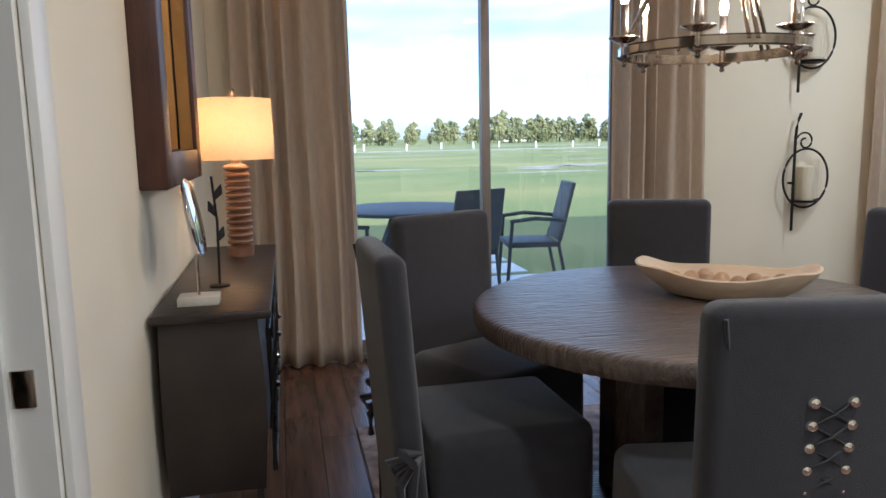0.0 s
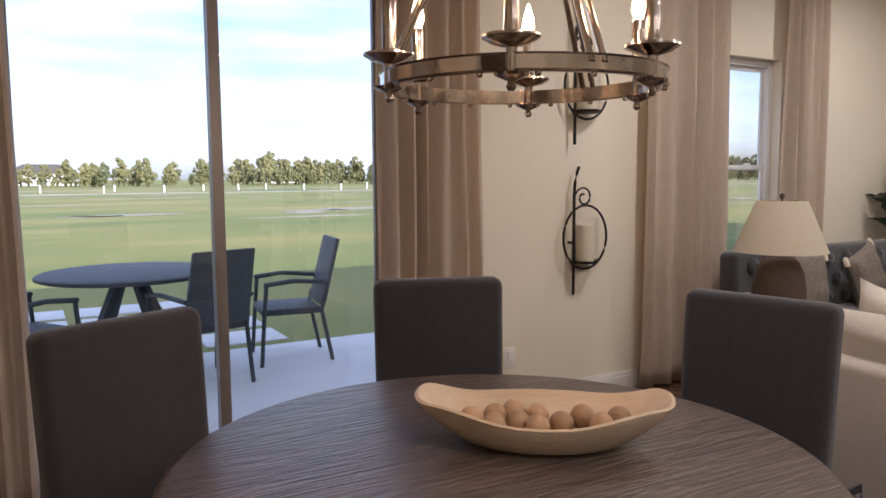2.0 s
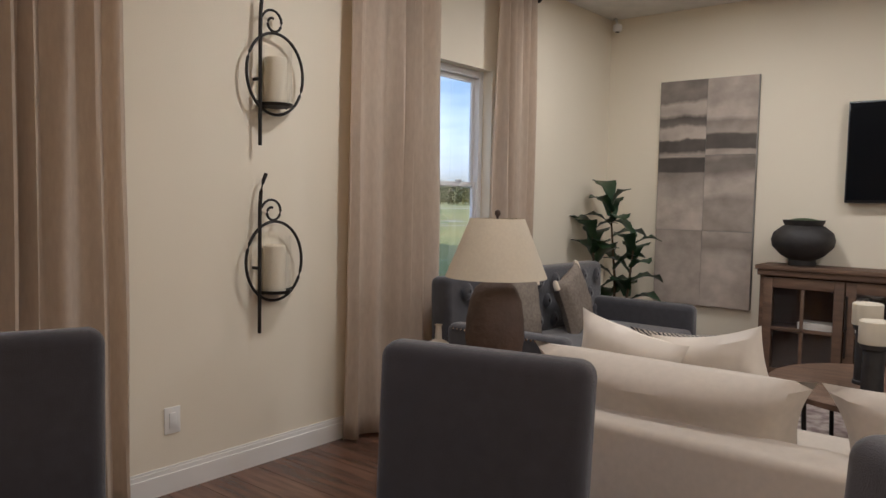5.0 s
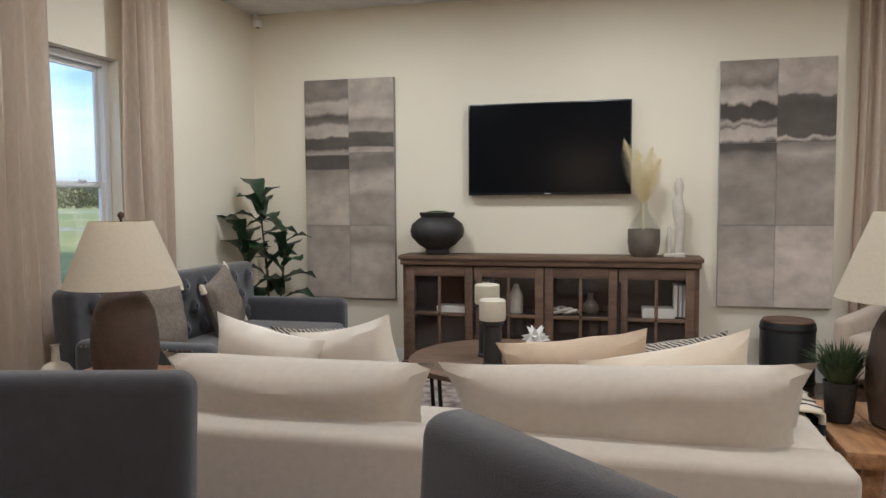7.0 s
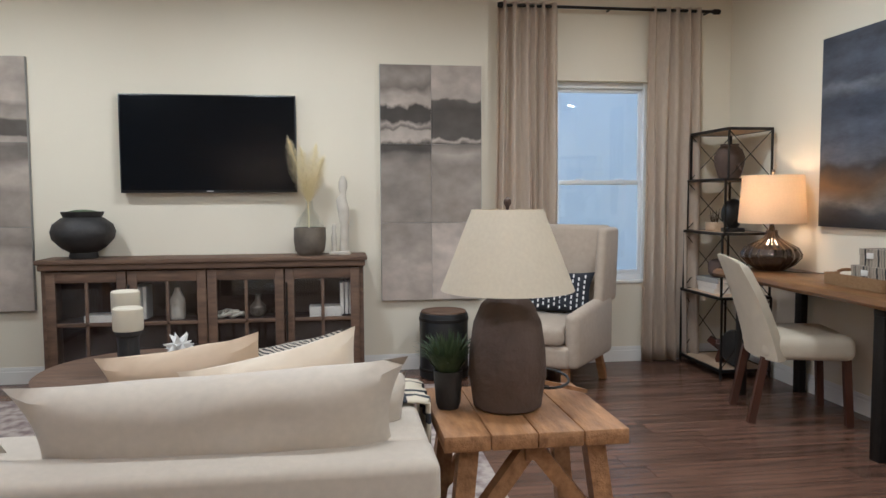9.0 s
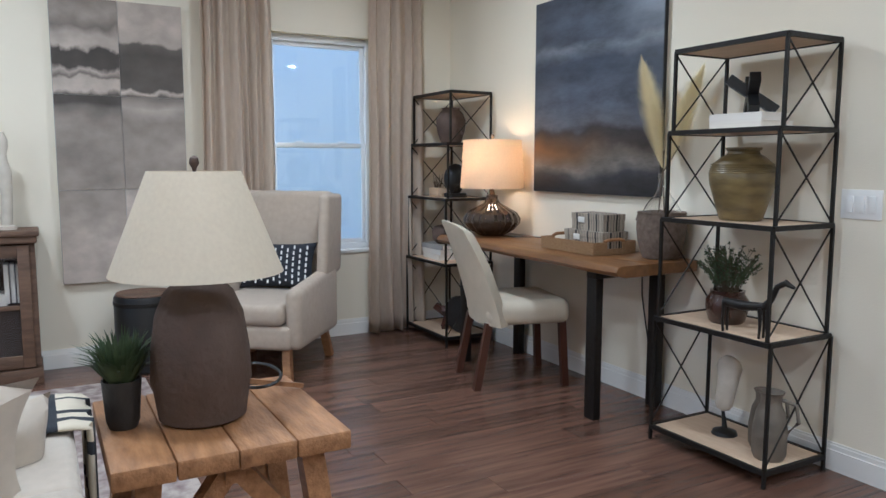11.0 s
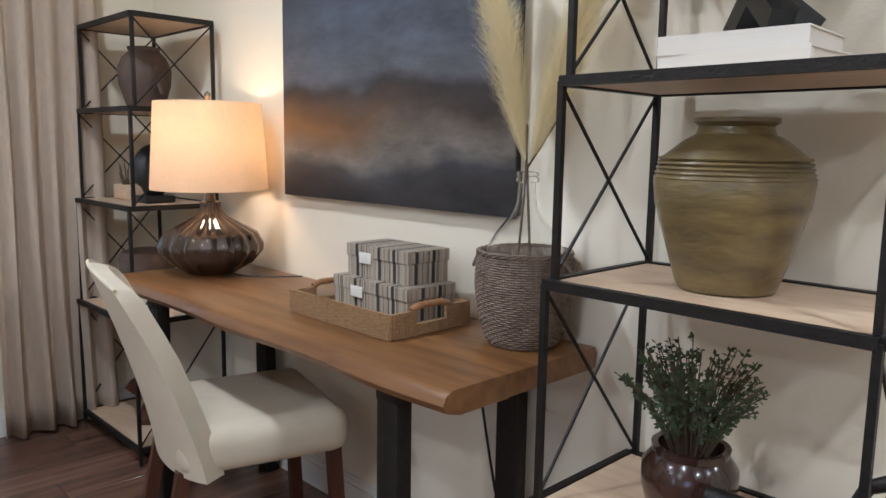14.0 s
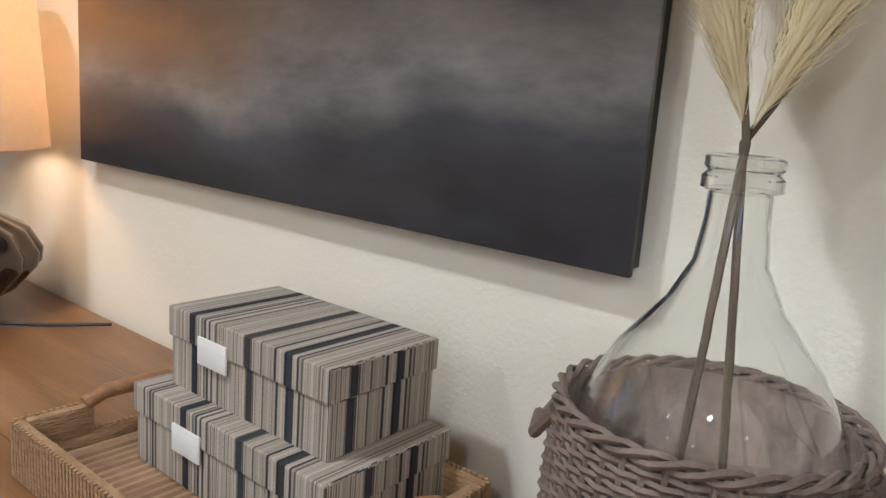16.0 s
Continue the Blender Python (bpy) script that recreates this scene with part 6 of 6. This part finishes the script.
def jack(m, s, material, label):
    bm = bmesh.new()
    for d in ((1, 1, 1), (-1, 1, 1), (1, -1, 1)):
        v = Vector(d).normalized() * s
        bar(-v, v, s * 0.36, s * 0.36, bm=bm)
    single("jack_ornament", bm, material, label, "ornament", m)


jack(on(SHB, 0.0, 0.16, 1.44 + 0.075), 0.115, M_BLACK, "black wooden jack ornament on books")
jack(on(SHA, 0.0, 0.18, 0.06 + 0.085), 0.12, M_MAHOG, "dark red wooden jack ornament")
hb = thing("herb_plant", "green herb plant in a glossy brown pot", "plant", on(SHB, 0.06, 0.18, 0.56))
part("pot", lathe([(0.065, 0), (0.075, 0.01), (0.088, 0.06), (0.088, 0.1), (0.07, 0.125), (0.072, 0.14), (0.06, 0.14), (0.058, 0.12), (0.0, 0.12)], 36), M_BROWNGLAZE, hb)
rnd = random.Random(3)
sm_, lf = bmesh.new(), bmesh.new()
for k in range(110):
    a, s = rnd.uniform(0, 6.28), rnd.uniform(0.1, 1) ** 0.7
    h = 0.24 * rnd.uniform(0.55, 1) * (1 - 0.25 * s)
    p0 = Vector((0.035 * s * math.cos(a), 0.035 * s * math.sin(a), 0.12))
    p2 = p0 + Vector((0.11 * s * math.cos(a), 0.11 * s * math.sin(a), h))
    p1 = (p0 + p2) / 2 + Vector((0, 0, 0.03))
    tube([p0, p1, p2], 0.0012, 4, bm=sm_)
    for j in range(22):
        t = 0.25 + 0.75 * rnd.random()
        c = p0.lerp(p2, t) + Vector((0, 0, 0.06 * t * (1 - t)))
        d = Vector((rnd.uniform(-1, 1), rnd.uniform(-1, 1), rnd.uniform(-0.3, 1))).normalized() * 0.013
        u = d.orthogonal().normalized() * 0.0035
        vs = [lf.verts.new(q) for q in (c, c + d * 0.5 + u, c + d, c + d * 0.5 - u)]
        lf.faces.new(vs)
part("stem_cluster", sm_, M_STEM, hb, kind="stuff")
part("foliage", lf, M_GREEN, hb, "small grey-green leaves", kind="stuff")
bm = bmesh.new()
tube([(-0.09, 0, 0.125), (0.0, 0, 0.115), (0.09, 0, 0.12)], [0.016, 0.02, 0.017], 10, bm=bm)
tube([(-0.085, 0, 0.12), (-0.12, 0, 0.16), (-0.14, 0, 0.21), (-0.175, 0, 0.23), (-0.21, 0, 0.215)], [0.016, 0.011, 0.011, 0.013, 0.006], 10, bm=bm)
for x in (-0.08, 0.08):
    for y in (-0.014, 0.014):
        tube([(x, y, 0.12), (x * 1.05, y, 0.05), (x * 1.02, y, 0)], [0.009, 0.006, 0.005], 6, bm=bm)
single("iron_animal_figure", bm, M_IRON, "thin black iron animal figurine", "figurine", on(SHB, -0.13, 0.31, 0.56, 4))
bm = lathe([(0.055, 0), (0.05, 0.015), (0.012, 0.03), (0.008, 0.1), (0.03, 0.11), (0.042, 0.13), (0.045, 0.17), (0.05, 0.25), (0.06, 0.3), (0.05, 0.33), (0.02, 0.35)], 28)
for v in bm.verts:
    if v.co.z > 0.1:
        v.co.y *= 0.65
        v.co.x += 0.012 * math.sin(v.co.z * 16)
torso = single("torso_statue", bm, [M_WHITESTONE, M_BLACK], "white plaster torso on a black stand", "statue", on(SHB, 0.06, 0.16, 0.06))
for p in torso.data.polygons:
    p.material_index = 1 if p.center.z < 0.105 else 0
for x, y, s in ((-0.12, 0.14, 1.0), (-0.21, 0.22, 1.12)):
    j = thing("jug", "grey-brown stoneware jug with a loop handle", "jug", on(SHB, x, y, 0.06, 200), "pair of jugs")
    part("body", lathe([(0.05 * s, 0), (0.058 * s, 0.02), (0.06 * s, 0.1 * s), (0.05 * s, 0.17 * s), (0.036 * s, 0.2 * s), (0.036 * s, 0.23 * s), (0.045 * s, 0.245 * s), (0.038 * s, 0.245 * s), (0.0, 0.2 * s)], 32), M_GREYJUG, j)
    part("handle", tube([(0.04 * s, 0, 0.22 * s), (0.085 * s, 0, 0.21 * s), (0.095 * s, 0, 0.15 * s), (0.055 * s, 0, 0.1 * s)], 0.008, 8), M_GREYJUG, j)
# far etagere
v_ = thing("dark_jug", "dark brown clay jug with handle on the etagere", "jug", on(SHA, 0.0, 0.16, 1.372))
part("body", lathe([(0.06, 0), (0.075, 0.02), (0.1, 0.1), (0.105, 0.16), (0.085, 0.21), (0.06, 0.235), (0.064, 0.25), (0.05, 0.25), (0.0, 0.22)], 32), M_CLAY, v_)
part("handle", tube([(-0.09, 0, 0.08), (-0.13, 0, 0.1), (-0.16, 0, 0.06)], 0.008, 8), M_CLAY, v_)
bm = bmesh.new()
bmesh.ops.create_uvsphere(bm, u_segments=24, v_segments=16, radius=0.085)
for v in bm.verts:
    v.co.x *= 0.8
    v.co.z *= 1.3
    if v.co.z < -0.06:
        v.co.x *= 0.75
        v.co.y *= 0.75
box(bm, (-0.06, -0.06, -0.125), (0.06, 0.06, -0.095), 0.006)
single("head_sculpture", bm, M_BLACK, "dark plain head-shaped bust on the etagere", "sculpture", on(SHA, -0.1, 0.18, 1.125))
so = thing("air_plant_box", "small wooden box with a dried twig plant", "ornament", on(SHA, 0.12, 0.2, 1.003))
part("box", bx((-0.07, -0.035, 0), (0.07, 0.035, 0.06), 0.004), M_SHELFW, so)
tw = bmesh.new()
for k in range(14):
    a = k * 2.4
    tube([(0.02 * math.cos(a), 0.02 * math.sin(a), 0.06), (0.05 * math.cos(a), 0.03 * math.sin(a), 0.1 + 0.005 * k)], [0.004, 0.001], 5, bm=tw)
part("dried_twig", tw, M_STEM, so)
for k in range(3):
    book(on(SHA, 0.05, 0.19, 0.56 + 0.036 * k, 176 + 4 * k), 0.28, 0.2, 0.034, "book lying on the etagere", M_PAPER if k < 2 else None)
single("lidded_basket", lathe([(0.08, 0), (0.11, 0.03), (0.115, 0.09), (0.1, 0.12), (0.07, 0.13), (0.0, 0.13)], 28), M_CLAY, "small brown clay dish on the books", "bowl", on(SHA, 0.0, 0.18, 0.56 + 0.11))
ps = single("pebble_disc", moved(lathe([(0.02, -0.02), (0.12, -0.015), (0.13, 0), (0.12, 0.015), (0.02, 0.02)], 32), pose(0, 0, 0.13, 90, 0, 20)), M_BLACKCLAY, "dark speckled stone disc standing on the shelf", "ornament", on(SHA, -0.2, 0.2, 0.06))

# ---- outside ----
GZ = -0.1
setting("ground", bx((-1500, -1500, GZ - 1.0), (1500, 1500, GZ - 0.03)), M_GRASS, "wide green lawn fading to a dry field")
setting("patio_slab", bx((-1.0, YN + T + 0.002, GZ - 0.2), (5.2, 6.6, GZ), 0.01), M_CONC, "pale concrete patio slab")
for i in range(3):
    for j in range(4):
        single("stepping_stone", bx((0.9 + i * 0.85, 6.85 + j * 0.72, GZ - 0.1), (1.62 + i * 0.85, 7.4 + j * 0.72, GZ - 0.015), 0.01), M_CONC, "square concrete stepping stone in the grass", "paving", group="stepping stones")
setting("road", bx((-400, 78, GZ - 0.3), (400, 84, GZ - 0.02)), M_SAND, "pale sandy road across the field")
setting("road_far", bx((-400, 106, GZ - 0.3), (400, 109, GZ - 0.02)), M_SAND, "pale sandy track across the field")

rnd = random.Random(19)
bm = bmesh.new()
for k in range(90):
    cx_, cy_ = rnd.uniform(-25, 60), rnd.choice((rnd.uniform(26, 34), rnd.uniform(30, 75), rnd.uniform(60, 78)))
    rx_, ry_ = rnd.uniform(0.5, 3.2), rnd.uniform(0.3, 1.1)
    bm.faces.new([bm.verts.new((cx_ + rx_ * rnd.uniform(0.6, 1.3) * math.cos(a * 0.524), cy_ + ry_ * rnd.uniform(0.5, 1.3) * math.sin(a * 0.524), GZ - 0.022)) for a in range(12)])
tagged(part("sand_patch", bm, M_SAND), "bare pale sandy patches in the field grass", "sand", kind="stuff")

pt_ = thing("patio_table", "round grey wicker patio table with pedestal legs", "table", pose(1.95, 6.35, GZ))
part("tabletop", lathe([(0.0, 0.7), (0.6, 0.7), (0.63, 0.71), (0.63, 0.73), (0.61, 0.74), (0.0, 0.74)], 40), M_WICK, pt_)
for k in range(4):
    a = k * math.pi / 2 + 0.5
    part("leg", bar((0.08 * math.cos(a), 0.08 * math.sin(a), 0.7), (0.42 * math.cos(a), 0.42 * math.sin(a), 0.0), 0.06), M_WICK, pt_)


def patio_chair(m):
    ob = thing("patio_chair", "grey woven wicker patio armchair on the slab", "chair", m, "patio chairs")
    part("seat", bx((-0.25, -0.22, 0.38), (0.25, 0.24, 0.43), 0.015), M_WICK, ob)
    bk = bx((-0.24, -0.25, 0.43), (0.24, -0.215, 0.95), 0.012)
    for v in bk.verts:
        v.co.y -= 0.25 * (v.co.z - 0.43)
        v.co.x *= 1.02 - 0.12 * (v.co.z - 0.43)
    part("backrest", bk, M_WICK, ob)
    for s in (-1, 1):
        part("front_leg", tube([(s * 0.27, 0.25, 0), (s * 0.265, 0.22, 0.4), (s * 0.265, 0.2, 0.62)], 0.016, 8), M_WICK, ob)
        part("back_leg", tube([(s * 0.23, -0.3, 0), (s * 0.24, -0.22, 0.4), (s * 0.24, -0.24, 0.5)], 0.016, 8), M_WICK, ob)
        part("armrest", tube([(s * 0.265, 0.22, 0.62), (s * 0.275, 0.0, 0.645), (s * 0.245, -0.28, 0.62)], 0.018, 8), M_WICK, ob)
    return ob


pc = patio_chair(pose(2.32, 5.72, GZ, 0, 0, 18))
copy_thing(pc, pose(3.08, 6.1, GZ, 0, 0, 82))
copy_thing(pc, pose(1.25, 6.0, GZ, 0, 0, -60))

# far woods
rnd = random.Random(11)
vs, fs = [], []


def clump(c, r):
    b = len(vs)
    for d in ((1, 0, 0), (-0.5, 0.87, 0), (-0.5, -0.87, 0), (0, 0, 1), (0, 0, -0.8)):
        vs.append([c[i] + d[i] * r * rnd.uniform(0.6, 1.3) for i in range(3)])
    for i in range(3):
        fs.append((b + i, b + (i + 1) % 3, b + 3))
        fs.append((b + (i + 1) % 3, b + i, b + 4))


for k in range(760):
    x = rnd.uniform(-160, 330)
    y = 165 + rnd.uniform(-18, 30)
    dens = 0.5 + 0.5 * noise.noise((x * 0.02, 3, 0)) + (0.25 if x > 40 else -0.12)
    h = rnd.uniform(2.6, 7) * (0.45 + 0.75 * max(0, dens))
    b = len(vs)
    for s in (0.25, 0.1):
        for a in range(4):
            vs.append([x + s * math.cos(a * 1.57), y + s * math.sin(a * 1.57), GZ - 0.1 if s == 0.25 else h * 0.7])
    for a in range(4):
        fs.append((b + a, b + (a + 1) % 4, b + 4 + (a + 1) % 4, b + 4 + a))
    for j in range(48):
        u = rnd.uniform(0.15, 1)
        rad = h * 0.34 * math.sin(math.pi * min(1, 0.25 + 0.75 * u)) ** 0.6
        a = rnd.uniform(0, 6.28)
        q = rnd.random() ** 0.5
        clump((x + rad * q * math.cos(a), y + rad * q * math.sin(a), h * u), h * 0.1)
me = bpy.data.meshes.new("far_woods")
me.from_pydata(vs, [], fs)
me.materials.append(M_WOODS)
tagged(new("far_woods", me), "distant line of green and yellowing trees", "trees", kind="stuff")


def house(x, y, w, d, h, rz, label):
    ob = thing("house", label, "house", pose(x, y, GZ - 0.05, 0, 0, rz), "far houses")
    part("wall", bx((-w / 2, -d / 2, 0), (w / 2, d / 2, h)), M_STUCCO, ob)
    bm = bmesh.new()
    e = 0.5
    c = [bm.verts.new(p) for p in ((-w / 2 - e, -d / 2 - e, h), (w / 2 + e, -d / 2 - e, h), (w / 2 + e, d / 2 + e, h), (-w / 2 - e, d / 2 + e, h), (-w / 4, 0, h + 2.4), (w / 4, 0, h + 2.4))]
    for q in ((0, 1, 5, 4), (2, 3, 4, 5), (1, 2, 5), (3, 0, 4), (3, 2, 1, 0)):
        bm.faces.new([c[i] for i in q])
    part("roof", bm, M_ROOF, ob)
    for k in range(3):
        xx = -w / 2 + w * (k + 0.5) / 3
        part("window", bx((xx - 0.6, -d / 2 - 0.03, 0.9), (xx + 0.6, -d / 2 + 0.02, 2.1)), M_TVS, ob)
    return ob


house(6, 215, 16, 9, 3, 0, "distant white house with grey hip roof")
house(-16, 225, 14, 9, 3, 8, "distant white house with grey hip roof")
house(75, 230, 15, 9, 3, -5, "distant white house with grey hip roof")
nb_ = thing("neighbour_house", "pale stucco side wall of the house next door", "house", pose(13.0, 0, GZ - 0.05))
part("wall", bx((0, -14, 0), (9, 5, 6.0)), M_STUCCO, nb_)
part("roof", bx((-0.5, -14.5, 6.0), (9.5, 5.5, 6.25)), M_ROOF, nb_)
# unseen slab and hip, added to throw the house's shadow on the near lawn
own = setting("roof", bx((-2.4, -12, H + 0.125), (XE + 0.45, YN + 0.5, H + 0.4)), M_ROOF, "unseen shingled roof over the rooms, added to shade the near lawn")
bm = bmesh.new()
c = [bm.verts.new(p) for p in ((-2.4, -12, H + 0.405), (XE + 0.45, -12, H + 0.405), (XE + 0.45, YN + 0.5, H + 0.405), (-2.4, YN + 0.5, H + 0.405), (1.5, -6, 5.8), (4, -4, 5.8))]
for q in ((0, 1, 5, 4), (1, 2, 5), (2, 3, 4, 5), (3, 0, 4), (3, 2, 1, 0)):
    bm.faces.new([c[i] for i in q])
setting("roof_hip", bm, M_ROOF, "unseen hipped shingle roof, added to lengthen the shadow on the lawn")
mk = mesh_of("marker_post", bx((-0.08, -0.08, 0), (0.08, 0.08, 0.8)), M_PLATE)
for k in range(22):
    o = tagged(new("marker_post", mk), "small white marker post in the field", "post", "marker posts")
    o.matrix_basis = pose(-14 + k * 4.3 + rnd.uniform(-1.5, 1.5), 88 + rnd.uniform(-3, 10), GZ - 0.05)

# downlights
for p in DOWNLIGHTS:
    d = thing("downlight", "round white recessed ceiling light, lit", "downlight", pose(p[0], p[1], H), "recessed ceiling lights")
    part("trim_ring", lathe([(0.07, -0.008), (0.09, -0.008), (0.095, 0.0), (0.07, 0.0), (0.07, -0.008)], 28), M_PLATE, d)
    part("lens", lathe([(0.068, -0.003), (0.068, 0.0)], 24), M_LENS, d)

# floor planks
PW, PL = 0.152, 1.24
full = mesh_of("plank", bx((0.001, 0.001, -0.012), (PW - 0.001, PL - 0.001, 0.0), 0.0012, 1), M_PLANK)
rnd = random.Random(5)
x, i = XW - 1.2, 0
while x < XE:
    y = -4.6 - rnd.uniform(0, PL)
    while y < YN:
        w1, y0, y1 = min(PW, XE - x), max(y, -4.6), min(y + PL, YN)
        if y1 - y0 > 0.05 and (x < 4.0 or y1 > YS):
            o = new("plank", full)
            o.parent = floor
            o.matrix_basis = Matrix.LocRotScale((x, y0, 0), None, (w1 / PW, (y1 - y0) / PL, 1))
        y += PL
    x += PW
